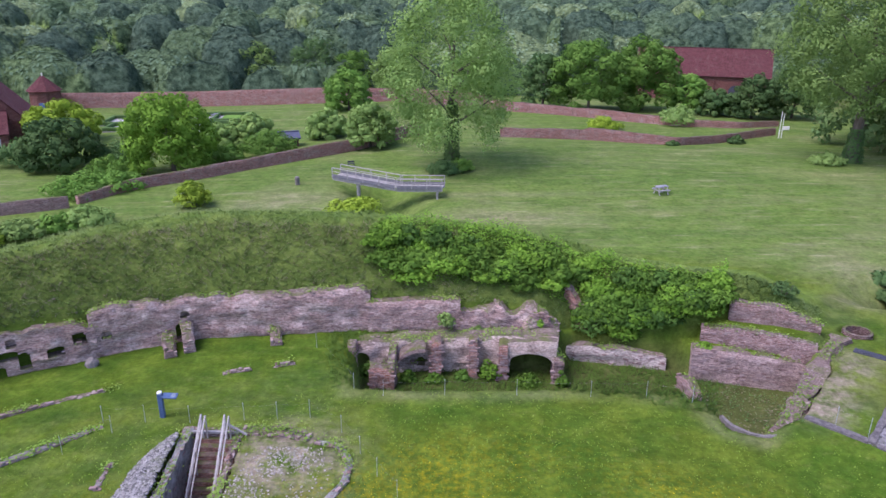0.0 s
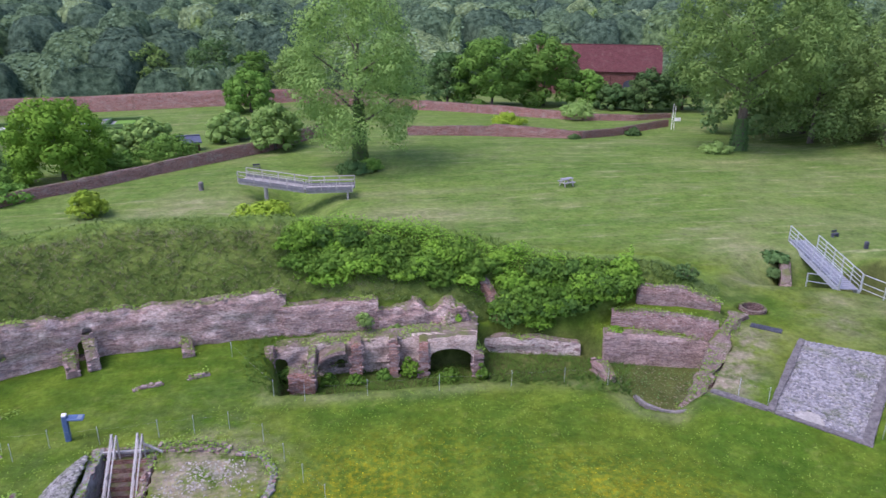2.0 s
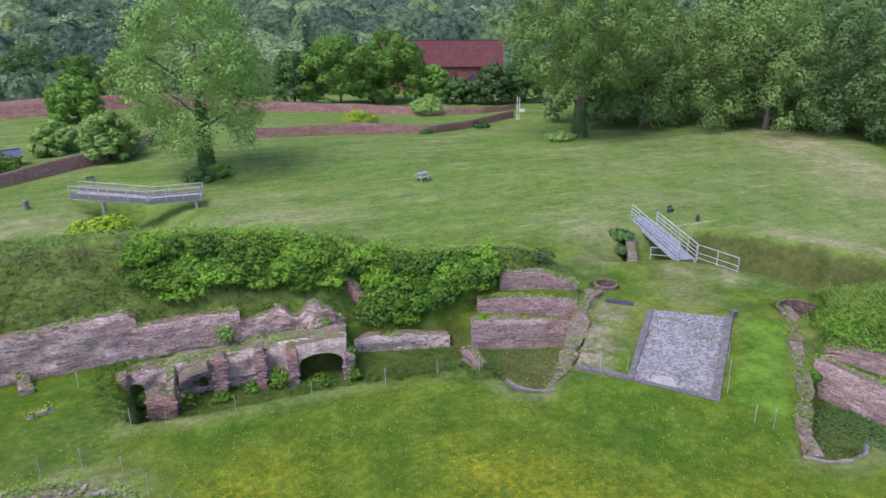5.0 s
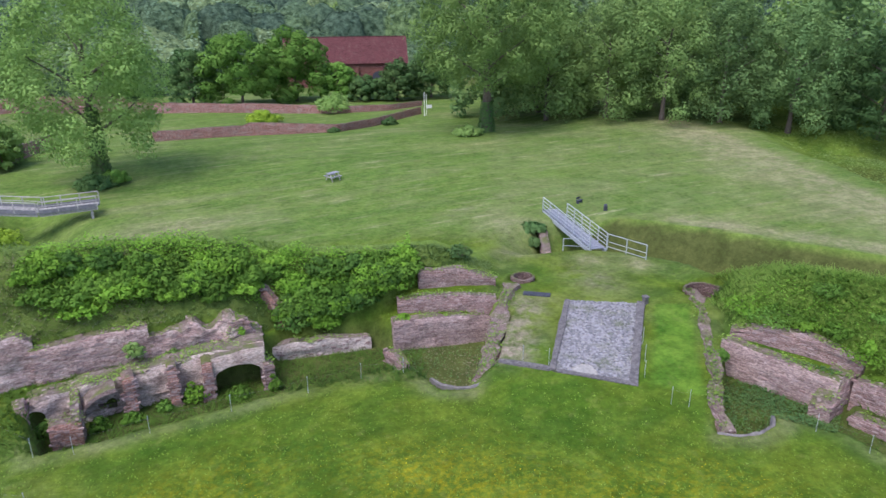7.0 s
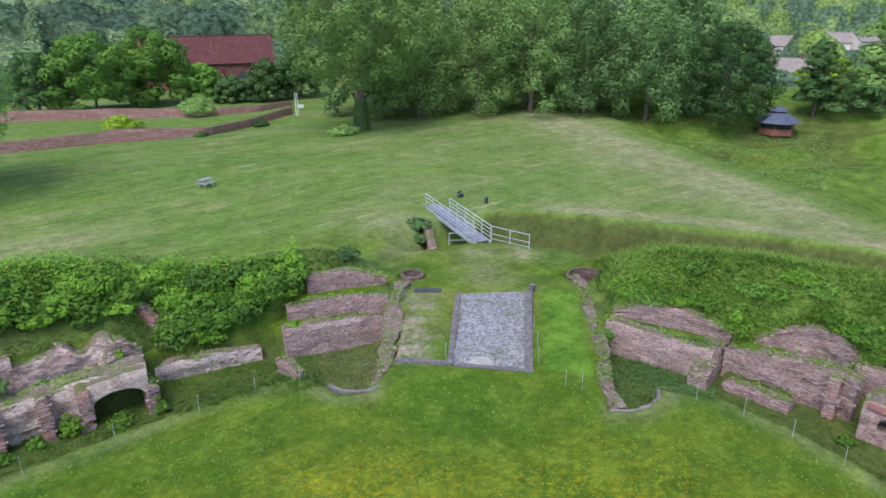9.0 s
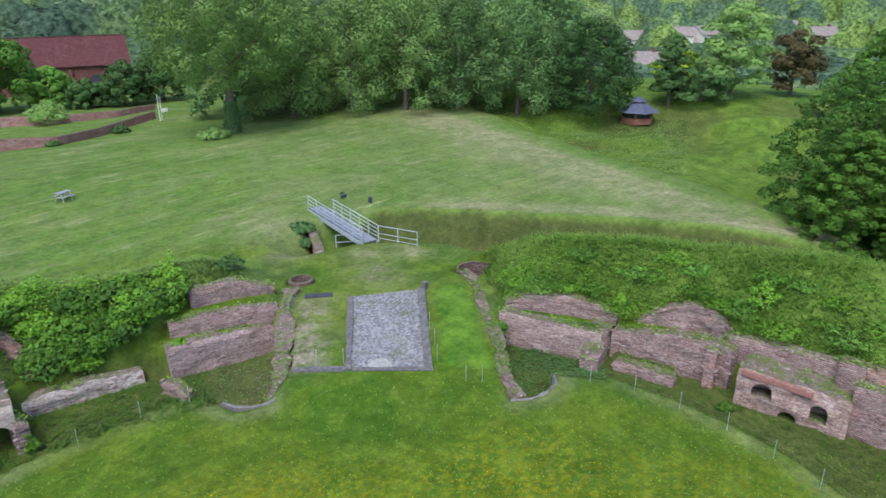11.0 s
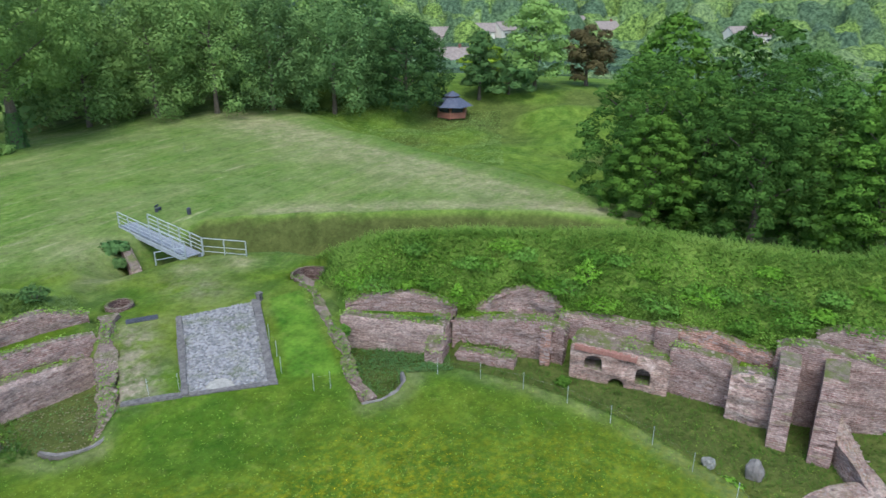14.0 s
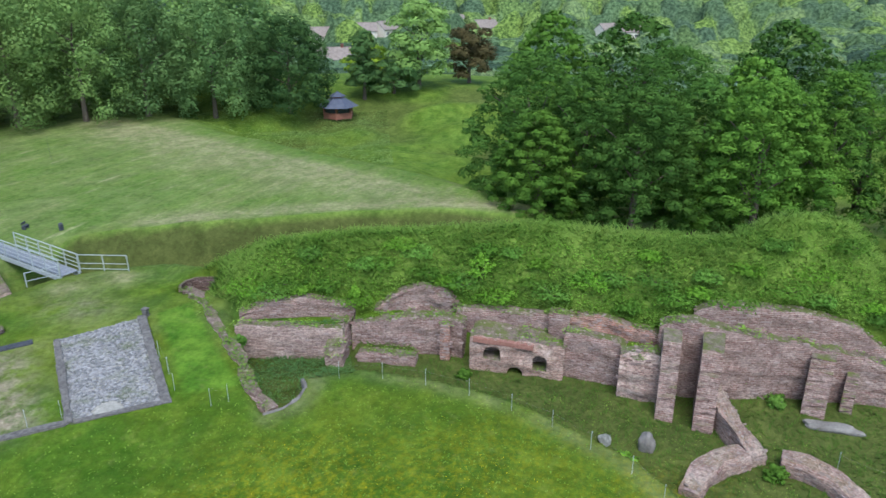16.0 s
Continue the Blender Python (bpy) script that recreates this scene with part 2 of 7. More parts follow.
BRICK_GARDEN = brick_material("garden_wall_brick", (0.3, 0.125, 0.11), (0.36, 0.205, 0.19), (0.46, 0.38, 0.37), 0.6, 0.2)
BRICK_MAUVE = brick_material("mauve_brick", (0.25, 0.18, 0.172), (0.34, 0.268, 0.262), (0.46, 0.395, 0.39), 0.75, 0.25)
PLASTER = brick_material("stained_plaster", (0.36, 0.28, 0.25), (0.48, 0.41, 0.38), (0.64, 0.59, 0.55), 1.3, 0.3)
BRICK_OVEN = brick_material("oven_brick", (0.25, 0.15, 0.132), (0.35, 0.26, 0.24), (0.5, 0.42, 0.4), 0.6, 0.3)
COPING = plain("weathered_stone", (0.11, 0.1, 0.098), (0.21, 0.195, 0.188), 2.5, 0.9, 0.05)
FLINT = plain("flint_rubble", (0.10, 0.105, 0.095), (0.30, 0.30, 0.29), 3.0, 0.85, 0.12)
BARK = plain("bark", (0.06, 0.05, 0.04), (0.13, 0.11, 0.09), 6.0, 0.95, 0.05, 0.0, (1, 1, 0.25))
WOOD_GREY = plain("weathered_timber", (0.22, 0.21, 0.21), (0.36, 0.35, 0.34), 5.0, 0.85, 0.01, 0.0, (1, 0.2, 1))
LEAF = leaf_material("leaves", (0.088, 0.2, 0.032), (0.125, 0.255, 0.046), (0.165, 0.30, 0.06))
LEAF_LIGHT = leaf_material("light_leaves", (0.155, 0.27, 0.07), (0.21, 0.335, 0.095), (0.25, 0.38, 0.11))
LEAF_DARK = leaf_material("dark_leaves", (0.055, 0.125, 0.042), (0.095, 0.175, 0.058), (0.12, 0.2, 0.065))
LEAF_BRIGHT = leaf_material("bright_leaves", (0.095, 0.225, 0.022), (0.15, 0.30, 0.034), (0.18, 0.33, 0.045))
# Far woods: distance haze is put into these bluish leaf greens.
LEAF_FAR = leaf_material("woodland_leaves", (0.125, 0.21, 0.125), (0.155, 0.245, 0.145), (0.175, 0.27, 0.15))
LEAF_FAR_DARK = leaf_material("hazed_dark_leaves", (0.06, 0.108, 0.078), (0.075, 0.128, 0.088), (0.09, 0.145, 0.092))
LEAF_FAR_PALE = leaf_material("hazed_pale_leaves", (0.18, 0.27, 0.155), (0.22, 0.31, 0.18), (0.24, 0.335, 0.19))
# Brighter leaf that paints sunlight on the eastern far crowns.
LEAF_FAR_SUNLIT = leaf_material("sunlit_leaves", (0.15, 0.27, 0.085), (0.2, 0.33, 0.1), (0.23, 0.37, 0.11))
BELT_LEAF = leaf_material("belt_leaves", (0.125, 0.22, 0.066), (0.185, 0.295, 0.09), (0.23, 0.345, 0.105))
BELT_DEEP = leaf_material("deep_belt_leaves", (0.08, 0.155, 0.055), (0.125, 0.215, 0.075), (0.16, 0.255, 0.085))
DOME_LEAF = leaf_material("deep_green_leaves", (0.038, 0.088, 0.03), (0.066, 0.13, 0.042), (0.085, 0.155, 0.048))
LEAF_VIVID = leaf_material("vivid_leaves", (0.12, 0.27, 0.03), (0.19, 0.36, 0.045), (0.22, 0.4, 0.05))
GROVE_LEAF = leaf_material("grove_leaves", (0.042, 0.1, 0.022), (0.075, 0.16, 0.032), (0.105, 0.205, 0.04))
GROVE_FRESH = leaf_material("fresh_grove_leaves", (0.058, 0.135, 0.022), (0.1, 0.205, 0.032), (0.14, 0.26, 0.04))
BRAMBLE = leaf_material("bramble_leaves", (0.06, 0.14, 0.02), (0.105, 0.22, 0.032), (0.14, 0.26, 0.04))
LEAF_YELLOW = leaf_material("yellow_green_leaves", (0.16, 0.28, 0.024), (0.27, 0.40, 0.04), (0.31, 0.43, 0.055))

# ---- the lie of the land ----
# The ring is laid out about its middle by bearing (degrees clockwise from +y) and radius.
MIDDLE = (0.0, 1.2)
# bearing of each station, radius of the ring wall's foot, radius and height of the ground behind the wall, radius and height of the crest
BEARING = [-180, -60, -36, -28.5, -23, -8, 0, 7.5, 11, 15, 20, 25, 29, 31, 38, 41, 46, 49, 51, 54, 58, 62, 66.5, 71, 78, 80, 83, 88, 91, 93, 95.5, 98, 101.5, 104, 112, 125, 180]
FOOT_R = [34.2, 34.2, 34.4, 34.05, 33.8, 33, 32.7, 33, 33.5, 33.7, 34, 35.8, 36.1, 37, 40, 41, 40, 36, 33.4, 33.1, 32.6, 32.2, 32.2, 31.1, 30.6, 29.9, 29.8, 29.3, 29.9, 29.9, 30.45, 31, 31.7, 32.2, 33, 34, 34.2]
BACK_Z = [2.2, 2.2, 2.2, 2.08, 2, 1.6, 1.5, 1.1, -0.8, -0.7, 0.9, 1.8, 1.4, 0.8, 0.75, 0.75, 0.75, 0.75, 1.1, 1.6, 1.75, 1, 2, 1.3, 1.4, 1.8, 1.7, 1.6, 2.6, 3, 2.95, 2.9, 2.49, 2.2, 0.8, 0, 2.2]
CREST_R = [38, 38, 37.7, 37.87, 38, 37.2, 36.9, 37, 37.2, 36.5, 36.3, 37.2, 37.8, 39, 41.5, 41.6, 41, 38.5, 37.2, 36.5, 35.2, 34.9, 35.2, 34.2, 33.9, 33.8, 33.8, 33.4, 33.4, 33.4, 34.1, 34.8, 35.5, 36, 36, 37, 38]
CREST_Z = [4.5, 4.5, 4.75, 5.2, 5.35, 4.85, 4.4, 3.7, 3.2, 2.9, 2.85, 2.75, 1.6, 0.8, 0.8, 0.8, 0.8, 1.2, 2.2, 3.15, 3.65, 3.9, 3.8, 4.3, 4.6, 4.6, 4.5, 4.6, 4.6, 4.85, 5.7, 6.05, 5.7, 3.8, 3.5, 1, 4.5]
DITCH_Z = [-1, -1, -1, -0.88, -0.8, -0.4, 0, 0.2, 0.3, 0.3, 0.4, 0.5, 0.5, 0.6, -1.9, -1.8, -2.4, -2.5, -2.5, -2.6, -2.6, -2.8, -2.8, -2.8, -2.8, -2.8, -2.8, -2.8, -2.8, -2.8, -2.8, -2.8, -2.8, -2.8, -2.8, -2, -1]
RIM_R = [49, 49, 49, 49, 49, 47, 45.5, 44.5, 44, 44, 44, 44.5, 45, 46, 48, 49.6, 49, 48.8, 48.5, 48.2, 48.2, 48.1, 48.3, 48.5, 48.6, 49.4, 51, 54, 54, 54, 54, 54, 54, 54, 54, 52, 49]
RIM_Z = [-0.3, -0.3, -0.2, -0.03, 0.1, 0.6, 0.8, 0.9, 0.9, 0.9, 0.9, 0.9, 0.9, 0.9, 0.95, 1, 1, 1, 1, 1, 1, 1, 0.95, 0.8, 0.2, -0.8, -2, -2.5, -2.5, -2.5, -2.5, -2.5, -2.5, -2.5, -2.5, -2, -0.3]


def ring(bearing, radius, z=0.0):
    """A place by bearing and radius from the ring's middle."""
    a = radians(bearing)
    return Vector((MIDDLE[0] + radius * math.sin(a), MIDDLE[1] + radius * math.cos(a), z))


def outline(*stations):
    return [tuple(ring(a, r).xy) for a, r in stations]


# sunken floors and ledges: outline, level, width of the slope at the edge
PITS = [
    (outline((-9.6, 27.0), (-6, 26.6), (0, 26.5), (6, 26.8), (11, 27.3), (16, 27.8), (20.7, 28.4), (23, 28.3)) + [(11.4, 25.2), (12.3, 24.6), (13.6, 25.2), (14.6, 25.6), (17.6, 29.4)]
     + outline((30.0, 34.3), (25, 33.7), (21.6, 33.2), (20, 34.0), (15, 33.9), (11.2, 33.6), (9.8, 32.8), (9.4, 31.7), (7, 31.7), (0, 31.7), (-7.0, 31.7), (-9.6, 31.0)), -1.6, 0.35),
    (outline((21.0, 33.3), (25, 33.6), (30.6, 34.2), (30.7, 34.7), (26, 34.5), (21.4, 34.4)), 0.12, 0.15),
    (outline((21.6, 34.3), (26, 34.4), (30.7, 34.6), (30.7, 36.1), (27, 35.9), (23.0, 35.6)), 0.98, 0.15),
    ([(19.75, 17.2), (20.8, 16.5), (22.3, 16.6), (23.0, 17.2)] + outline((56.6, 28.4), (60.7, 27.9), (66.4, 26.8), (70.6, 25.8), (76, 24.6), (81.9, 22.8), (86.8, 21.6), (90.5, 20.2), (97, 19), (110, 18.5), (125, 19), (125, 34.4),
     (112, 33.4), (104, 31.8), (98, 30.6), (93, 29.1), (88, 28.7), (83, 29.0), (79.9, 29.3), (79.6, 30.2), (71.0, 30.9), (70.3, 30.7), (66, 31.3), (60.3, 31.9), (58, 31.4), (54, 32.0), (50.5, 32.8)) + [(21.2, 18.9)], -1.05, 0.35),
    (outline((49.9, 32.7), (54, 31.8), (58.6, 31.1), (60.2, 31.4), (60.4, 32.3), (56, 32.9), (52, 33.4), (50.2, 33.5)), 0.62, 0.15),
    (outline((60.3, 31.8), (66, 31.2), (70.3, 30.6), (71, 31.5), (66.6, 32.5), (62, 32.6)), 0.75, 0.2),
    (outline((79.8, 29.2), (83, 28.9), (88, 28.5), (88, 29.3), (83, 29.9), (79.8, 30.1)), 0.95, 0.2),
    (outline((60.5, 31.5), (66.2, 30.5), (66.2, 29.9), (60.4, 30.9)), -0.45, 0.2),
    ([(-11.1, 24.1), (-8.65, 24.1), (-8.1, 18.5), (-10.6, 18.5)], -3.3, 0.15),
    ([(28.35 + 1.1 * math.cos(k * 0.5236), 26.4 + 1.1 * math.sin(k * 0.5236)) for k in range(12)], -2.2, 0.08),
    ([(20.4 + 0.66 * math.cos(k * 0.5236), 32.6 + 0.66 * math.sin(k * 0.5236)) for k in range(12)], -1.8, 0.08),
]


# corners of the cobbled carriageway
GATE = dict(tl=(20.75, 28.95), tr=(24.3, 26.65), br=(19.0, 21.0), bl=(16.25, 23.85))


def inside_distance(px, py, poly):
    """Signed distance to a closed outline, positive inside."""
    best = np.full(px.shape, 1e9)
    odd = np.zeros(px.shape, dtype=bool)
    n = len(poly)
    for i in range(n):
        (ax, ay), (bx, by) = poly[i], poly[(i + 1) % n]
        dx, dy = bx - ax, by - ay
        t = np.clip(((px - ax) * dx + (py - ay) * dy) / (dx * dx + dy * dy + 1e-9), 0, 1)
        best = np.minimum(best, np.hypot(px - ax - t * dx, py - ay - t * dy))
        cross = ((ay > py) != (by > py)) & (px < (bx - ax) * (py - ay) / (by - ay + 1e-12) + ax)
        odd ^= cross
    return np.where(odd, best, -best)


def smooth(t):
    t = np.clip(t, 0, 1)
    return t * t * (3 - 2 * t)


def waves(x, y, scale, seed=0.0):
    """Cheap smooth relief between -1 and 1."""
    x, y = x / scale + seed, y / scale - seed * 1.7
    return (np.sin(x * 1.3 + 1.7 * np.sin(y * 0.8)) + np.sin(y * 1.1 - 1.4 * np.sin(x * 0.7 + 2)) + np.sin((x + y) * 2.3 + np.sin(x * 1.9)) * 0.5) / 2.5


def land(x, y):
    """Height of the ground, the kinds of grass on it and painted shade."""
    x, y = np.asarray(x, dtype=float), np.asarray(y, dtype=float)
    dx, dy = x - MIDDLE[0], y - MIDDLE[1]
    r, a = np.hypot(dx, dy), np.degrees(np.arctan2(dx, dy))
    f, cr, cz = np.interp(a, BEARING, FOOT_R), np.interp(a, BEARING, CREST_R), np.interp(a, BEARING, CREST_Z)
    bz, dz, rr, rz = np.interp(a, BEARING, BACK_Z), np.interp(a, BEARING, DITCH_Z), np.interp(a, BEARING, RIM_R), np.interp(a, BEARING, RIM_Z)
    gate = smooth((a - 28.5) / 2.5) * smooth((51.5 - a) / 2.0)
    z = 0.25 * smooth((16 - r) / 16) + 0.06 * waves(x, y, 3.0) + gate * (0.25 * smooth((r - 25.0) / 2.0) + 0.5 * np.clip((r - 27.0) / 8.0, 0, 1))
    # bank behind the ring wall: a rounded top
    t = np.clip((r - f - 0.2) / np.maximum(cr - f - 0.2, 0.5), 0, 1)
    bank = bz + (cz - bz) * np.sin(t * math.pi / 2) ** 1.0
    lump = 0.22 * waves(x, y, 1.7, 3.0) + 0.12 * waves(x, y, 0.7, 5.0)
    bank = bank + lump * t * (1 - gate)
    z = np.where(r > f + 0.2, bank, z)
    # crest, outer slope, ditch and its far rim
    half = (cr + 0.9, cr + 4.2, np.maximum(rr - 2.4, cr + 4.4), rr)
    out = np.where(r < half[0], cz + 0.1 * waves(x, y, 1.7, 3.0), cz + (dz - cz) * smooth((r - half[0]) / (half[1] - half[0])))
    out = np.where(r > half[2], dz + (rz - dz) * smooth((r - half[2]) / (half[3] - half[2])), out)
    z = np.where(r > cr, out, z)
    # plateau beyond, falling to the gardens and the meadow, hills far off
    plateau = rz + (1.0 - rz) * smooth((r - rr) / 25) * smooth((a + 22) / 16) * smooth((62 - a) / 6)
    far = plateau + 0.18 * waves(x, y, 9.0)
    side = np.clip((y - 62) / 40, 0, 1) * smooth((-4 - x) / 14)
    far = far - 1.2 * side
    east = smooth((x - 62 + (y - 50) * -0.35) / 9)
    far = far + east * (-2.6 + 3.6 * smooth((r - 84) / 22)) + east * (1.15 * waves(x, y, 5.0, 2.0) + 0.6 * waves(x, y, 2.2, 4.0)) * smooth((104 - r) / 12)
    hills = np.clip((r - 170) / 480, 0, 1.6)
    far = far - 1.0 * smooth((r - 78) / 14) * smooth((38 - a) / 6) * smooth((x + 12) / 6) - 2.0 * smooth((r - 100) / 60)
    vale = smooth((a - 46) / 14)
    far = far + (36 - 8 * vale) * hills ** (1.25 + 0.45 * vale) + 5 * hills * waves(x, y, 90.0) - 9.0 * vale * smooth((r - 112) / 110)
    z = np.where(r > rr, far, z)
    # gully under the timber footbridge
    along = (x + 6.2) + 0.12 * (y - 57)
    z = z - 2.1 * np.exp(-(along / 2.6) ** 2) * smooth((y - 45) / 5) * smooth((68 - y) / 8)
    # hollow under the metal footbridge
    u = (x - 28.3) * 0.20 + (y - 38.0) * 0.98
    v = (x - 28.3) * 0.98 - (y - 38.0) * 0.20
    z = z - 1.5 * np.exp(-(u / 1.9) ** 4) * smooth((v + 3.4) / 1.6) * smooth((3.5 - v) / 3)
    pit, lip = 0.0 * x, 0.0 * x
    for k, (poly, level, slope) in enumerate(PITS):
        d = inside_distance(x, y, poly)
        if k in (0, 3, 8):
            pit = np.maximum(pit, smooth((d + 0.1) / 0.4) * (0.88 if k == 3 else 0.95))
        if k in (0, 3):
            lip = np.maximum(lip, np.exp(-((d + 0.45) / 0.5) ** 2) * smooth((29 - r) / 1.5) * (0.65 + 0.35 * waves(x, y, 1.3)))
        z = np.where(d > -0.02, z + (level - z) * smooth((d + 0.02) / slope), z)
    z = z - 0.12 * smooth(inside_distance(x, y, list(GATE.values())) / 0.12)
    masks = dict(
        lush=np.clip(smooth((r - f) / 0.6) * smooth((cr + 5.5 - r) / 1.5) * (1 - gate) + smooth((r - 43) / 2) * smooth((rr - r + 0.3) / 0.6) * smooth((a - 35) / 2) * smooth((82 - a) / 4) + smooth(east) * 0.5 + 0.6 * np.exp(-(along / 3.5) ** 2) * smooth((y - 47) / 4) * smooth((68 - y) / 6), 0, 1),
        mown=smooth((r - rr + 3) / 5) * (1 - smooth(east)) * smooth((180 - r) / 30),
        # The second term is a paler band along the east bank's crest.
        hay=np.clip(0.55 * lip * (1 - gate) + 0.5 * np.exp(-((r - cr + 0.1) / 0.9) ** 2) * smooth((a - 51) / 3) + np.where(x - 60 + (y - 54) * -0.35 < 0, 0.85 * np.exp(-((x - 60 + (y - 54) * -0.35) / 6.0) ** 2), np.exp(-((x - 60 + (y - 54) * -0.35) / 1.6) ** 2)) * smooth((r - 48) / 6) * smooth((95 - r) / 10) + 0.9 * np.exp(-((r - rr - 1.3) / 1.3) ** 2) * smooth((a - 42) / 6) * smooth((79 - a) / 3)
                    + 0.8 * np.exp(-((x - 3) / 6) ** 2 - ((y - 51.5) / 2.2) ** 2) + 0.8 * np.exp(-((x + 14) / 5.5) ** 2 - ((y - 56.5 - 0.25 * (x + 14)) / 2.0) ** 2) + 0.55 * np.exp(-((r - cr - 0.7) / 0.7) ** 2) * smooth((30 - a) / 6) + 0.5 * np.exp(-((x - 5) / 8) ** 2 - ((y - 57.8) / 0.7) ** 2) + 0.6 * np.exp(-((x - 24.2) / 2.5) ** 2 - ((y - 41) / 1.6) ** 2) + 0.7 * np.exp(-((x - 22.2) / 2) ** 2 - ((y - 36.6) / 1.3) ** 2) + 0.9 * np.exp(-((x - 25.7) / 0.9) ** 2 - ((y - 33.3) / 0.8) ** 2) + 0.9 * np.exp(-((x - 27.8) / 0.8) ** 2 - ((y - 31.4) / 1.2) ** 2) + 0.28 * gate * smooth((r - 29) / 2) * (0.5 + 0.5 * waves(x, y, 1.6)), 0, 1),
        bare=np.clip(0.85 * gate * np.exp(-((x - 17.0) * 0.72 - (y - 27.5) * 0.69 + 0.3) ** 2 / 1.3) * smooth((36 - r) / 2) * smooth((r - 27.8) / 0.6) + 1.4 * np.exp(-((x + 6.5) / 2.2) ** 2 - ((y - 22.5) / 2.0) ** 2) + 0.07 * smooth((-2 - x) / 5) * smooth((31 - r) / 3) * smooth((r - 18) / 4) + 0.55 * np.exp(-((x - 15.6) / 1.3) ** 2 - ((y - 26.6) / 1.6) ** 2)+ 0.5 * np.exp(-((x - 24) / 1.2) ** 2 - ((y - 31) / 2.2) ** 2), 0, 1),
        flower=np.clip(smooth((25 - r) / 5) * smooth((r - 8) / 4) * (0.35 + 0.65 * waves(x, y, 2.6, 7.0)) + 0.7 * np.exp(-((a - 62) / 14) ** 2 - ((r - 18) / 4) ** 2), 0, 1),
        fresh=smooth(inside_distance(x, y, [(19.3, 20.8), (24.7, 26.6), (26.6, 25.6), (20.9, 18.7)]) / 0.4) * (0.85 + 0.15 * waves(x, y, 0.6)),
        # Olive grass of ditch and bank; also painted shade in pits, hollows, woods.
        olive_shade=np.clip(pit + 0.42 * smooth((r - f) / 0.6) * smooth((cr + 0.4 - r) / 1.2) * smooth((28 - a) / 3) + 0.75 * east * smooth(waves(x, y, 5.0, 2.0) * -1.6 + 0.2) * smooth((108 - r) / 8) + 0.9 * smooth((r - 128) / 20) * smooth((54 - a) / 6) + smooth((r - 42.8) / 0.8) * smooth((rr - 0.1 - r) / 0.4) * smooth((a - 35.5) / 2) * smooth((80 - a) / 4), 0, 1),
    )
    return z, masks


def ground_at(x, y):
    return float(land(np.array([x]), np.array([y]))[0][0])


def build_ground():
    az = np.concatenate([np.arange(-180, -46, 3.0), np.arange(-46, 112, 0.42), np.arange(112, 180, 3.0)])
    rad = np.concatenate([[0.0], np.arange(2, 18, 0.8), np.arange(18, 40, 0.2), np.arange(40, 62, 0.4), np.arange(62, 110, 1.2), np.arange(110, 300, 6.0), np.geomspace(300, 2600, 30)])
    A, R = np.meshgrid(np.radians(az), rad, indexing="ij")
    X, Y = MIDDLE[0] + R * np.sin(A), MIDDLE[1] + R * np.cos(A)
    z, masks = land(X, Y)
    n, k = X.shape
    verts = np.stack([X, Y, z], -1).reshape(-1, 3)
    i, j = np.meshgrid(np.arange(n), np.arange(k - 1), indexing="ij")
    i2 = (i + 1) % n
    faces = np.stack([i * k + j, i * k + j + 1, i2 * k + j + 1, i2 * k + j], -1).reshape(-1, 4)
    me = bpy.data.meshes.new("ground")
    me.vertices.add(len(verts))
    me.vertices.foreach_set("co", verts.astype(np.float32).ravel())
    me.loops.add(len(faces) * 4)
    me.loops.foreach_set("vertex_index", faces.astype(np.int32).ravel())
    me.polygons.add(len(faces))
    me.polygons.foreach_set("loop_start", np.arange(0, len(faces) * 4, 4, dtype=np.int32))
    me.update(calc_edges=True)
    me.validate()
    me.polygons.foreach_set("use_smooth", [True] * len(me.polygons))
    for name, values in masks.items():
        me.attributes.new(name, "FLOAT", "POINT").data.foreach_set("value", values.astype(np.float32).ravel())
    me.materials.append(GRASS)
    return tagged(new("ground", me), "grassy court, ring bank, dry ditch and mown field", "ground", kind="structure")


build_ground()


# ---- ruined walls ----
def path_points(pts, step):
    """Resample a plan line (x, y, foot, top) at even steps; gives rows of x, y, foot, top, length along."""
    pts = np.array(pts, dtype=float)
    s = np.concatenate([[0], np.cumsum(np.hypot(np.diff(pts[:, 0]), np.diff(pts[:, 1])))])
    n = max(2, int(round(s[-1] / step)) + 1)
    t = np.linspace(0, s[-1], n)
    return np.stack([np.interp(t, s, pts[:, k]) for k in range(4)] + [t], -1)


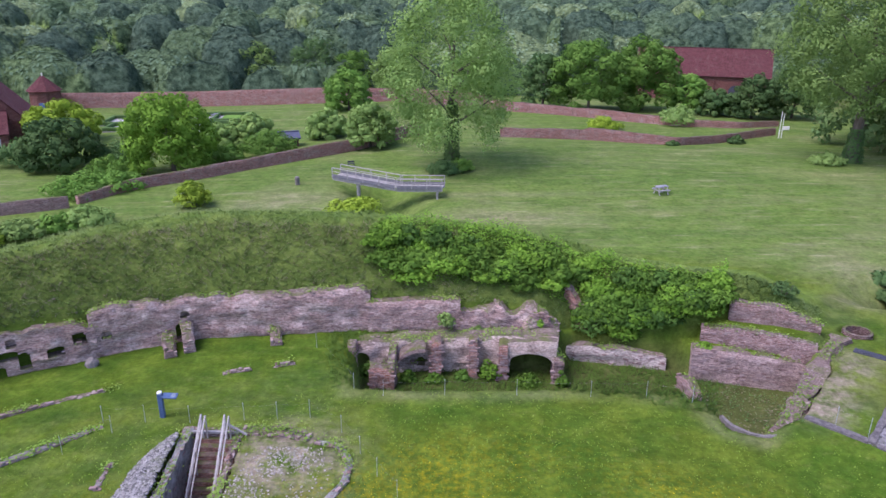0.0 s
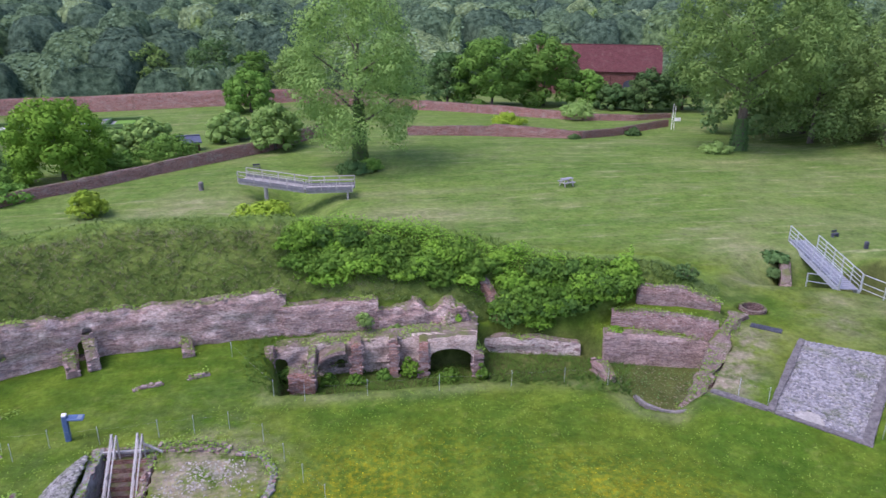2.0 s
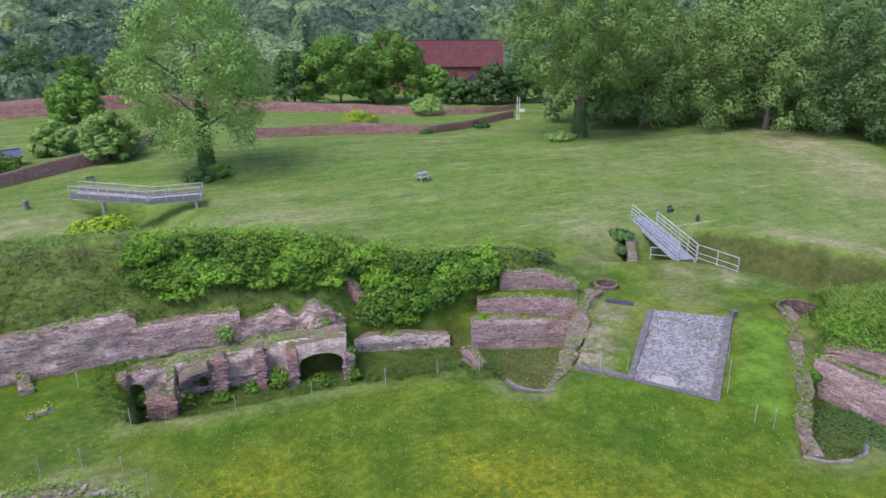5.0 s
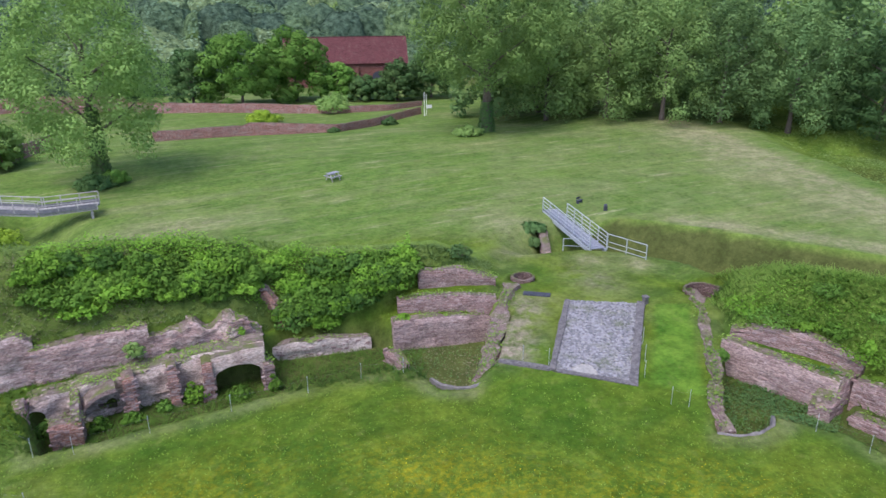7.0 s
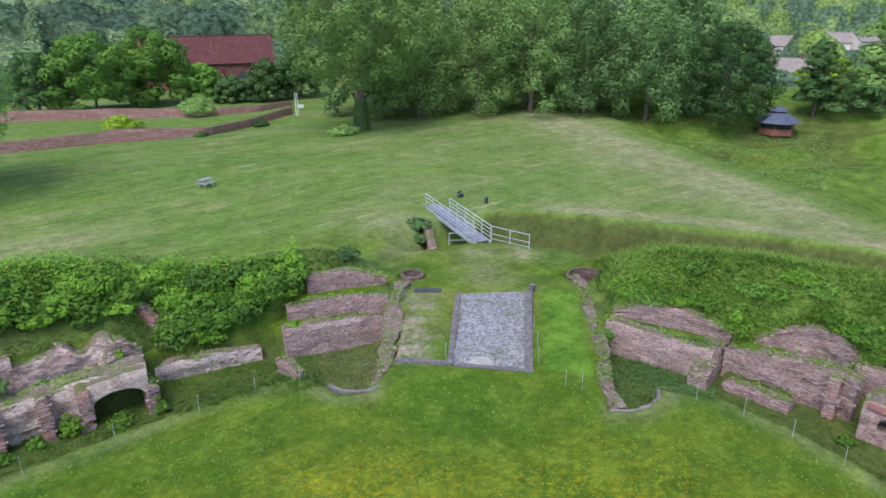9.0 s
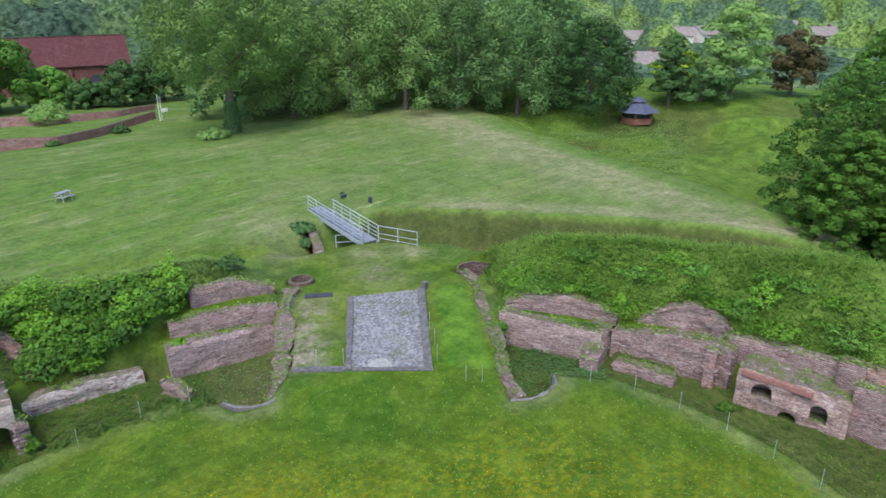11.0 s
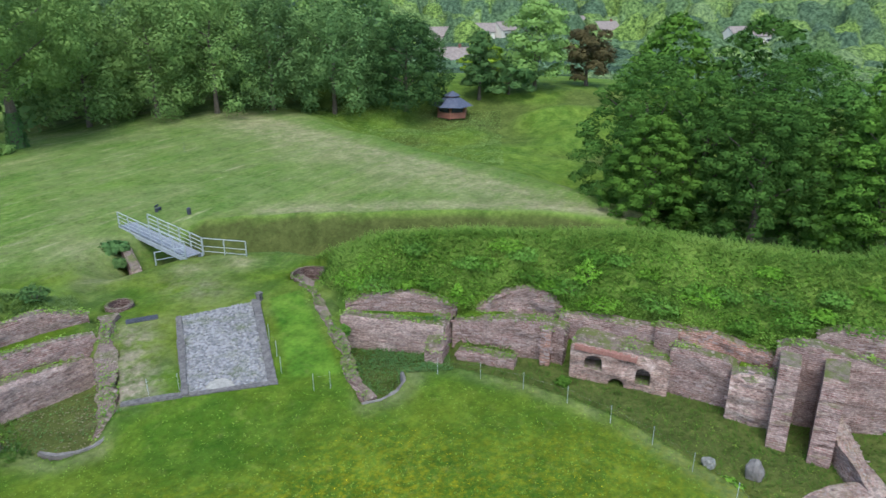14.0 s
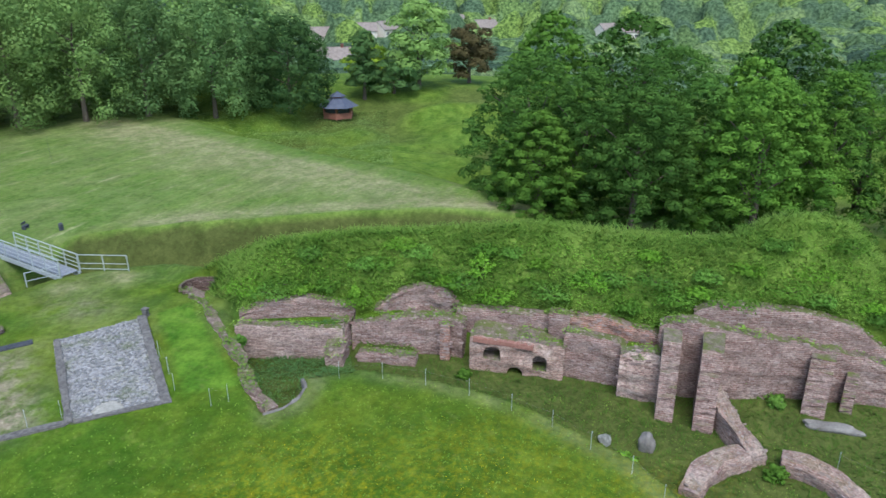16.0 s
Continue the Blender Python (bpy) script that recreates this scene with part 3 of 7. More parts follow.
def wall_mesh(pts, thick, step=0.2, ragged=0.15, rough=0.05, lean=0.0, seed=0):
    """A worn masonry wall along a plan line; the line is its inner face, thickness goes to the left of the line's course."""
    rng = np.random.default_rng(seed + 11)
    p = path_points(pts, step)
    n = len(p)
    d = np.gradient(p[:, :2], axis=0)
    d /= np.hypot(d[:, 0], d[:, 1])[:, None] + 1e-9
    left = np.stack([-d[:, 1], d[:, 0]], -1)
    rough = rough * (1.2 if thick > 0.45 else 1)
    jag = np.cumsum(rng.normal(0, 1, n))
    jag = (jag - np.convolve(np.pad(jag, 4, mode="edge"), np.ones(9) / 9, "valid")) * 0.35 + rng.normal(0, 0.5, n)
    jag = np.convolve(np.pad(jag, 2, mode="edge"), (0.1, 0.24, 0.32, 0.24, 0.1), "valid") * 1.5
    top = p[:, 3] + ragged * np.clip(jag, -2, 1.4) * np.clip((p[:, 3] - p[:, 2]), 0, 1)
    rows = max(3, int(round((p[:, 3] - p[:, 2]).max() / 0.17)) + 1)
    course = rng.normal(0, 0.35, rows) * (1 if rough > 0.03 else 0.4)
    shoulder = min(0.09, thick * 0.14) * (1 if rough > 0.035 else 0.4)
    ends = np.minimum(p[:, 4], p[-1, 4] - p[:, 4])
    top = top - min(0.16, 1.8 * rough) * np.clip(p[:, 3] - p[:, 2], 0, 1) * np.exp(-ends / 0.25)
    verts, uvs, faces = [], [], []

    def put(i, off, z, u, v):
        w = rough * (noise.noise(Vector((p[i, 4] * 1.3 + seed * 7, z * 1.6, off * 0.5 + seed))) * 1.6 + 0.7 * noise.noise(Vector((p[i, 4] * 0.55 + seed, z * 0.7, seed * 2.0))) + 0.45 * rng.normal(0, 0.35))
        q = p[i, :2] + left[i] * (off + (w if off < thick / 2 else -w))
        verts.append((q[0], q[1], z))
        uvs.append((u, v))

    for i in range(n):
        for k in range(rows):
            f = k / (rows - 1)
            z = p[i, 2] + (top[i] - p[i, 2]) * f
            hold = noise.noise(Vector((p[i, 4] * 0.5 + seed * 3, k * 0.4, seed)))
            put(i, lean * f + rough * course[k] * (0.6 + hold) + shoulder * max(0.0, (f - 0.8) / 0.2) ** 2, z, p[i, 4], z)
        put(i, lean + thick * 0.45, top[i] + 0.05 * rng.normal(0, 1), p[i, 4], top[i] + 0.3)
        for k in range(rows):
            f = 1 - k / (rows - 1)
            z = p[i, 2] + (top[i] - p[i, 2]) * f
            put(i, thick, z, p[i, 4], z + 0.6)
    m = 2 * rows + 1
    for i in range(n - 1):
        for k in range(m - 1):
            faces.append((i * m + k, (i + 1) * m + k, (i + 1) * m + k + 1, i * m + k + 1))
        faces.append((i * m + m - 1, (i + 1) * m + m - 1, (i + 1) * m, i * m))
    for i in (0, n - 1):
        r0 = i * m
        caps = [(r0 + k, r0 + k + 1, r0 + m - 2 - k, r0 + m - 1 - k) for k in range(rows - 1)] + [(r0 + rows - 1, r0 + rows, r0 + rows + 1)]
        faces += caps if i == 0 else [c[::-1] for c in caps]
    return verts, [f[::-1] for f in faces], uvs


def wall(name, pts, thick, mat=None, label="", category="ruined wall", parent=None, kind="", **kw):
    v, f, u = wall_mesh(pts, thick, **kw)
    ob = link(name, v, f, mat or BRICK, parent, uvs=u)
    bm = bmesh.new()
    bm.from_mesh(ob.data)
    bmesh.ops.recalc_face_normals(bm, faces=bm.faces)
    for f in bm.faces:
        f.smooth = True
    for e in bm.edges:
        e.smooth = e.calc_face_angle(3.0) < radians(48)
    bm.to_mesh(ob.data)
    bm.free()
    if label:
        tagged(ob, label, category if parent is None else "", kind=kind)
    return ob


def arc_wall(name, stations, thick, **kw):
    """A wall whose inner face follows (bearing, radius, foot, top) stations, thickness outwards."""
    return wall(name, [(*ring(a, r).xy, z0, z1) for a, r, z0, z1 in stations], thick, **kw)


# the ring wall on the court's west side, in stretches of differing height
arc_wall("ring_wall", [(-70, 34.2, -0.2, 2.4), (-50, 34.3, -0.2, 2.3), (-37.5, 34.2, -0.2, 1.9), (-34, 33.9, -0.2, 2.1), (-31.0, 33.8, -0.2, 1.6)], 0.7, mat=BRICK_PALE, label="low ragged ring wall of weathered brick with recesses", seed=1, ragged=0.22, rough=0.07)
arc_wall("ring_wall", [(-31.4, 33.9, -0.2, 2.5), (-28, 33.8, -0.2, 2.5), (-24.5, 33.7, -0.2, 2.3), (-22, 33.6, -0.2, 2.3), (-16, 33.0, -0.2, 2.3), (-11.6, 32.8, -0.2, 2.3), (-9.5, 32.8, -0.2, 2.35), (-7.9, 32.75, -0.2, 2.3)], 0.7, mat=BRICK_PALE, label="long pinkish brick ring wall holding back the grass bank", seed=2, ragged=0.16, rough=0.07)
arc_wall("ring_wall", [(-8.2, 32.6, -0.3, 1.65), (-4, 32.5, -0.3, 1.7), (0.4, 32.5, -0.3, 1.75)], 0.7, mat=BRICK_PALE, label="smooth rebuilt stretch of brick ring wall", seed=3, ragged=0.03, rough=0.03)
arc_wall("ring_wall", [(0.4, 32.4, -0.3, 1.5), (2.0, 32.4, -0.3, 1.3), (4, 32.4, -0.3, 1.4), (6.0, 32.4, -0.3, 1.3), (8.0, 32.4, -0.3, 1.25), (9.6, 32.4, -0.3, 0.4)], 0.9, mat=BRICK_PALE, label="crumbling overgrown stretch of brick ring wall", seed=4, ragged=0.3, rough=0.12)
arc_wall("ring_wall", [(9.6, 32.7, -1.7, -0.75), (12, 32.9, -1.7, -0.7), (15, 33.0, -1.7, -0.75), (19.2, 33.3, -1.7, -0.8)], 0.6, mat=LIMEWASH, label="low limewashed wall footing below the bushes", seed=5, ragged=0.12, rough=0.06)


# ---- openings in masonry ----
def uv_box(bm):
    """Box-projected uv in metres."""
    uv = bm.loops.layers.uv.new("uv")
    bm.normal_update()
    for f in bm.faces:
        n = f.normal
        for lp in f.loops:
            c = lp.vert.co
            lp[uv].uv = (c.y if abs(n.x) > abs(n.y) else c.x, c.z if abs(n.z) < 0.9 else c.y)
    return bm


def arch_block(width, spring, rise, depth, m):
    """A prism with an arched head: width along x, depth along y, foot at z 0, for cutting openings."""
    bm = bmesh.new()
    ring_pts = [(-width / 2, 0.0), (width / 2, 0.0)]
    for i in range(13):
        a = math.pi * i / 12
        ring_pts.append((width / 2 * math.cos(a), spring + rise * math.sin(a)))
    front = [bm.verts.new((x, -depth / 2, z)) for x, z in ring_pts]
    rear = [bm.verts.new((x, depth / 2, z)) for x, z in ring_pts]
    bm.faces.new(front)
    bm.faces.new(rear[::-1])
    n = len(ring_pts)
    for i in range(n):
        bm.faces.new((front[i], rear[i], rear[(i + 1) % n], front[(i + 1) % n]))
    bmesh.ops.recalc_face_normals(bm, faces=bm.faces)
    bmesh.ops.transform(bm, matrix=m, verts=bm.verts)
    return bm


def cut(ob, *blocks):
    """Take blocks out of a mesh for good."""
    for bm in blocks:
        me = bpy.data.meshes.new("cutter")
        bm.to_mesh(me)
        bm.free()
        tool = new("cutter", me)
        mod = ob.modifiers.new("cut", "BOOLEAN")
        mod.object, mod.solver, mod.operation = tool, "EXACT", "DIFFERENCE"
        done = bpy.data.meshes.new_from_object(ob.evaluated_get(bpy.context.evaluated_depsgraph_get()))
        ob.modifiers.clear()
        ob.data = done
        bpy.data.objects.remove(tool)
    return ob


def facing(bearing, radius, z):
    """A frame on the ring's inner face: x along the wall clockwise, y outwards."""
    p = ring(bearing, radius, z)
    return pose(p.x, p.y, p.z, 0, 0, -bearing)


def under(ob, parent):
    ob.parent = parent
    return ob


# ---- the west wall's recesses and stubs ----
west = [o for o in bpy.data.objects if o.name.startswith("ring_wall")]
cut(west[0], *[arch_block(w, s, 0.12, 1.0, facing(a, 34.0, z)) for a, w, s, z in ((-37.2, 0.75, 0.35, 0.75), (-34.0, 0.75, 0.35, 0.55), (-36.2, 0.5, 0.7, 0.2), (-38.3, 0.9, 0.5, -0.15), (-32.2, 0.6, 0.5, 0.95), (-41.5, 0.8, 0.5, 0.6), (-36.9, 0.45, 0.3, 1.35))])
cut(west[1], arch_block(0.45, 0.6, 0.2, 0.9, facing(-24.5, 33.7, 0.25)), arch_block(0.45, 0.2, 0.2, 0.8, facing(-24.0, 33.6, 1.35)), arch_block(0.5, 0.3, 0.1, 0.7, facing(-30.2, 33.8, 0.9)))
for a, r0, top, mat_, say in ((-25.1, 32.2, 0.55, BRICK, "broken brick stub wall"), (-23.5, 32.4, 1.0, BRICK_PALE, "short limewashed stub wall"), (-16.1, 31.9, 0.35, BRICK, "low crumbled stub of brick wall")):
    p, q = ring(a, r0), ring(a, 33.6)
    wall("stub_wall", [(p.x, p.y, -0.2, top * 0.7), (q.x, q.y, -0.2, top + 0.3)], 0.55, mat=mat_, label=say + " jutting into the court", seed=int(-a), ragged=0.08)
arc_wall("ring_wall", [(-34.6, 35.0, 1.6, 2.9), (-33.2, 35.0, 1.6, 3.0), (-32.2, 34.9, 1.6, 2.6)], 0.5, label="fragment of upper brick wall half sunk in the bank", seed=21, ragged=0.1)

# ---- kitchen range below the smooth wall ----
kitchen = thing("kitchen_ruin", *ring(0, 31, -1.6), 0, "ruined brick kitchen range with piers, niches and an arched fireplace", "ruin")


def kitchen_part(name, ob):
    ob.name = name
    ob.parent = kitchen
    ob.matrix_parent_inverse = kitchen.matrix_basis.inverted()
    return ob


rear = arc_wall("back_wall", [(-9.4, 31.0, -1.75, 0.08), (-7, 31.0, -1.75, 0.12), (-2, 31.0, -1.75, 0.2), (2, 31.0, -1.75, 0.32), (5.2, 31.0, -1.75, 0.48), (9.6, 31.0, -1.75, 0.7)], 1.1, mat=PLASTER, seed=31, ragged=0.08, rough=0.09)
cut(rear, arch_block(0.42, 0.2, 0.2, 1.0, facing(-3.3, 31.0, -1.25)), arch_block(0.9, 0.5, 0.15, 0.35, facing(-3.5, 31.0, -1.0)),
    arch_block(2.2, 0.9, 0.55, 1.5, facing(7.2, 30.9, -1.75)), arch_block(0.8, 1.0, 0.4, 1.2, facing(-8.9, 31.0, -1.75)))
kitchen_part("back_wall", rear)
for a0, a1, r0 in ((-2.3, -1.35, 30.25), (1.25, 2.05, 30.25), (4.1, 4.95, 30.15)):
    kitchen_part("pier", arc_wall("pier", [(a0, r0, -1.75, 0.45), (a1, r0, -1.75, 0.55)], 0.9, mat=BRICK_RED, seed=int(a0 * 3 + 50), ragged=0.05, rough=0.06, step=0.18))
kitchen_part("jamb", arc_wall("jamb", [(9.35, 30.2, -1.75, 0.1), (10.3, 30.3, -1.75, -0.1)], 0.95, mat=BRICK, seed=44, ragged=0.12, rough=0.08, step=0.18))
lintel = arc_wall("arch", [(4.9, 30.35, -0.75, 0.55), (9.5, 30.35, -0.75, 0.7)], 0.5, mat=PLASTER, seed=45, ragged=0.05, rough=0.03)
cut(lintel, arch_block(2.15, 0.42, 0.52, 2.0, facing(7.2, 30.5, -0.98)))
kitchen_part("arch", lintel)
vault = wall("vault_side", [(*ring(-5.8, 29.3).xy, -1.75, -0.3), (*ring(-5.6, 30.1).xy, -1.75, -0.05), (*ring(-5.4, 31.1).xy, -1.75, 0.15)], 0.4, mat=BRICK, seed=46, ragged=0.06)
cut(vault, arch_block(0.85, 0.8, 0.4, 1.4, Matrix.Translation(ring(-5.45, 30.45, -1.75)) @ pose(0, 0, 0, 0, 0, 90 + 5.6)))
kitchen_part("vault_side", vault)
kitchen_part("front_stub", arc_wall("front_stub", [(-8.3, 29.3, -1.75, -0.36), (-5.9, 29.15, -1.75, -0.33)], 0.55, mat=BRICK_RED, seed=47, ragged=0.1, rough=0.08))
bm = bmesh.new()
strips = [[[bm.verts.new(ring(-5.45 + 2.6 * (1 - math.cos(t * 0.157)), r, -0.8 + 0.75 * math.sin(t * 0.157) + lift)) for t in range(11)] for r in (30.15, 31.15)] for lift in (0.0, 0.2)]
for t in range(10):
    for quad in ((strips[0][0], strips[0][1]), (strips[1][1], strips[1][0]), (strips[1][0], strips[0][0]), (strips[0][1], strips[1][1])):
        bm.faces.new((quad[0][t], quad[0][t + 1], quad[1][t + 1], quad[1][t]))
bmesh.ops.recalc_face_normals(bm, faces=bm.faces)
kitchen_part("vault", part("vault", uv_box(bm), BRICK_PALE, label="limewashed stump of a broken vault"))
kitchen_part("west_return", wall("west_return", [(*ring(-9.3, 30.2).xy, -1.75, -0.2), (*ring(-9.2, 31.3).xy, -1.75, 0.3)], 0.5, seed=48))
# rubble core standing behind and the red scar in the bank
arc_wall("rubble_wall", [(6.2, 32.2, 0.2, 0.7), (7.0, 32.2, 0.2, 1.2), (7.8, 32.2, 0.2, 1.5), (8.3, 32.2, 0.0, 1.4), (8.8, 32.2, -0.2, 0.6)], 0.5, mat=BRICK_PALE, label="jagged rubble core of a broken brick wall", seed=49, ragged=0.25, rough=0.16)
arc_wall("rubble_wall", [(9.8, 34.6, 0.6, 2.1), (10.6, 34.2, 0.2, 1.5), (11.6, 33.7, -0.6, 0.5)], 0.5, mat=BRICK_RED, label="red brick wall stump running up the bank", seed=50, ragged=0.15, rough=0.1)
arc_wall("cross_wall", [(20.3, 31.8, -1.7, -0.9), (21.1, 31.2, -1.7, -0.8), (21.9, 30.4, -1.7, -1.05)], 0.5, label="low cross wall across the sunken walk", seed=51)

# ---- stepped walls beside the gate, west side ----
arc_wall("stepped_wall", [(21.3, 32.75, -1.75, 0.2), (25, 33.2, -1.75, 0.15), (30.2, 33.9, -1.75, 0.0)], 0.7, mat=BRICK_MAUVE, label="tall smooth brick cellar wall beside the gate", seed=52, ragged=0.04, rough=0.04)
arc_wall("stepped_wall", [(21.7, 33.9, 0.0, 0.95), (26, 34.0, 0.0, 1.05), (30.7, 34.2, -0.1, 0.95)], 0.6, label="second step of the brick cellar wall", seed=53, ragged=0.05)
arc_wall("stepped_wall", [(23.7, 35.15, 0.8, 2.0), (27, 35.5, 0.8, 2.0), (30.6, 35.7, 0.7, 1.45)], 0.6, label="upper step of the brick cellar wall", seed=54, ragged=0.07)
wall("gate_side_wall", [(13.98, 24.9, -1.75, 0.15), (15.7, 27.0, -1.75, 0.45), (17.45, 29.3, -1.75, 0.65), (18.6, 30.7, -0.6, 0.95), (19.6, 31.7, -0.2, 1.1)], 0.78, mat=BRICK_GATE, label="thick worn wall between the cellar and the gateway", seed=55, ragged=0.12, rough=0.13)
wall("gate_side_wall", [(13.6, 25.35, -1.75, -0.1), (12.95, 25.45, -1.75, -0.35)], 0.9, mat=BRICK_RED, label="broken red brick end of the gateway wall", seed=56, ragged=0.1)
wall("kerb_wall", [(13.4, 24.75, -1.7, 0.06), (12.7, 24.6, -1.7, 0.02), (12.1, 24.85, -1.7, 0.0), (11.65, 25.4, -1.7, 0.0), (11.5, 26.2, -1.7, -0.02)], 0.16, mat=COPING, label="curved stone kerb round the cellar's edge", category="kerb", seed=57, ragged=0.03, rough=0.03)

# ---- gateway: cobbles, kerbs and the two stair turrets ----
KERB = plain("dark_kerb_stone", (0.07, 0.066, 0.068), (0.16, 0.15, 0.15), 5.0, 0.9, 0.04)


def kerb(name, a, b, z0, z1, thick, label, seed, h=0.07):
    return wall(name, [(*a, z0 - 0.5, z0 + h), (*b, z1 - 0.5, z1 + h)], thick, mat=KERB, label=label, category="kerb", seed=seed, ragged=0.02, rough=0.03)


kerb("kerb", GATE["tl"], GATE["bl"], 0.74, 0.26, 0.3, "dark stone kerb along the cobbled gateway", 61, 0.13)
kerb("kerb", GATE["br"], GATE["tr"], 0.26, 0.76, 0.4, "dark stone kerb along the cobbled gateway", 62, 0.14)
kerb("kerb", (16.3, 23.6), (18.9, 20.9), 0.28, 0.26, 0.3, "worn stone sill in front of the cobbles", 63, 0.08)
kerb("kerb", (14.5, 25.4), (16.2, 23.7), 0.32, 0.34, 0.34, "low stone kerb in front of the gateway lawn", 64)
kerb("kerb", (19.2, 20.8), (20.6, 19.4), 0.22, 0.22, 0.32, "stone threshold block in the gateway", 65, 0.05)
wall("gate_side_wall", [(27.6, 26.9, 0.2, 0.85), (26.2, 25.0, 0.0, 0.8), (24.3, 22.7, -1.2, 0.7), (22.3, 20.2, -1.2, 0.55), (20.9, 18.9, -1.2, 0.4), (20.35, 18.1, -1.2, 0.3), (19.95, 17.2, -1.2, 0.15)], 0.58, mat=BRICK_GATE, label="long wavering low wall edging the gateway lawn", seed=66, ragged=0.1, rough=0.12)
wall("kerb_wall", [(19.75, 17.2, -1.2, 0.06), (20.3, 16.7, -1.2, 0.03), (21.2, 16.45, -1.2, 0.01), (22.1, 16.6, -1.2, 0.01), (22.7, 17.1, -1.2, 0.0)][::-1], 0.16, mat=COPING, label="curved stone kerb round the cellar's edge", category="kerb", seed=67, ragged=0.03, rough=0.03)


# Turret brick darkened in colour to paint the shade inside the shafts.
BRICK_SHAFT = brick_material("shaft_shade_brick", (0.085, 0.05, 0.047), (0.12, 0.08, 0.076), (0.15, 0.12, 0.115), 0.1, 0.4)


def turret(x, y, radius, z, depth, label, dome=False):
    t = thing("stair_turret", x, y, z, 0, label, "ruin")
    bm = bmesh.new()
    seg = 26
    rings = [(radius + 0.16, -0.3), (radius + 0.14, -0.04), (radius + 0.07, 0.0), (radius, -0.03), (radius, -depth)]
    vs = [[bm.verts.new((r * math.cos(6.2832 * i / seg) * (1 + 0.03 * math.sin(i * 2.1)), r * math.sin(6.2832 * i / seg), h + 0.02 * math.sin(i * 3.3))) for i in range(seg)] for r, h in rings]
    for a, b in zip(vs, vs[1:]):
        for i in range(seg):
            bm.faces.new((a[i], a[(i + 1) % seg], b[(i + 1) % seg], b[i]))
    part("rim", uv_box(bm), BRICK_SHAFT, t)
    bm = bmesh.new()
    bmesh.ops.create_circle(bm, cap_ends=True, segments=seg, radius=radius, matrix=Matrix.Translation((0, 0, -depth + 0.02)))
    part("shaft_floor", bm, BARK, t, "dark shaft floor")
    return t


turret(28.35, 26.4, 1.0, 0.86, 2.4, "round sunken brick stair turret with a stone rim")
turret(20.4, 32.6, 0.55, 0.9, 2.0, "small round sunken brick turret by the gate")
kerb("kerb", (29.6, 26.3), (30.6, 25.6), 0.95, 1.0, 0.3, "scrap of pale stone kerb in the grass", 68)

# ---- walls beside the gate, east side ----
arc_wall("cellar_wall", [(50.2, 32.3, -1.2, 0.75), (54, 31.5, -1.2, 0.7), (59.4, 30.75, -1.2, 0.62)], 0.7, mat=BRICK_MAUVE, label="smooth mauve brick cellar wall with two small sockets", seed=71, ragged=0.04, rough=0.04)
arc_wall("upper_wall", [(50.8, 33.0, 0.5, 1.15), (53, 32.9, 0.5, 1.4), (56, 32.5, 0.5, 1.68), (58.5, 32.2, 0.5, 1.5), (60.6, 31.9, 0.5, 1.2)], 0.6, label="low upper brick wall under the grassy bank", seed=72, ragged=0.06)
wall("cross_wall", [(25.7, 16.5, -1.2, -0.4), (26.9, 16.75, -1.2, 0.45), (27.8, 17.0, -1.2, 0.8)], 0.95, label="sloping brick cross wall between two cellars", seed=73, ragged=0.07)
arc_wall("ring_wall", [(60.3, 31.4, -0.9, 0.55), (64, 31.0, -0.9, 0.8), (68.4, 30.5, -1.2, 1.05), (70.4, 30.1, -1.2, 0.95)], 0.8, label="weathered brick wall at the foot of the east bank", seed=74, ragged=0.08)
arc_wall("rubble_wall", [(62.5, 32.1, 0.6, 1.0), (65, 32.1, 0.6, 1.75), (66.6, 32.0, 0.6, 2.15), (68.6, 31.7, 0.6, 1.9), (70.8, 31.3, 0.6, 1.35)], 0.7, mat=BRICK, label="jagged upper rubble of the east ring wall", seed=75, ragged=0.2, rough=0.12)
arc_wall("door_jamb", [(68.3, 30.0, -1.2, 0.95), (69.2, 29.9, -1.2, 0.9)], 0.6, mat=BRICK_RED, label="broken red brick door jamb", seed=76, ragged=0.06, step=0.15)
wall("footing", [(*ring(60.6, 30.4).xy, -1.2, -0.55), (*ring(65.9, 29.45).xy, -1.2, -0.5)], 0.7, label="low grass-topped brick footing", seed=77, ragged=0.06)

# the oven house
oven = arc_wall("back_wall", [(71.0, 29.1, -1.3, 0.85), (73, 28.9, -1.3, 0.8), (77, 28.55, -1.3, 0.7), (79.8, 28.4, -1.3, 0.7)], 1.9, mat=BRICK_OVEN, seed=78, ragged=0.12, rough=0.09)
cut(oven, arch_block(0.82, 0.32, 0.4, 1.8, facing(73.1, 28.9, -0.38)), arch_block(0.66, 0.52, 0.34, 1.8, facing(77.6, 28.5, -0.72)), arch_block(0.72, 0.14, 0.3, 1.6, facing(75.3, 28.7, -1.12)))
ovens = thing("oven_house", *ring(75.5, 28.7, -1.05), 0, "projecting brick bread ovens with three arched mouths", "ruin")
for name, ob in (("front_wall", oven), ("tile_course", arc_wall("tile_course", [(71.3, 28.98, 0.52, 0.76), (74, 28.72, 0.46, 0.68), (76.9, 28.45, 0.4, 0.6)], 0.3, mat=plain("clay_tiles", (0.19, 0.085, 0.07), (0.27, 0.14, 0.12), 9.0), seed=79, ragged=0.04, rough=0.03, step=0.12))):
    ob.name = name
    ob.parent = ovens
    ob.matrix_parent_inverse = ovens.matrix_basis.inverted()
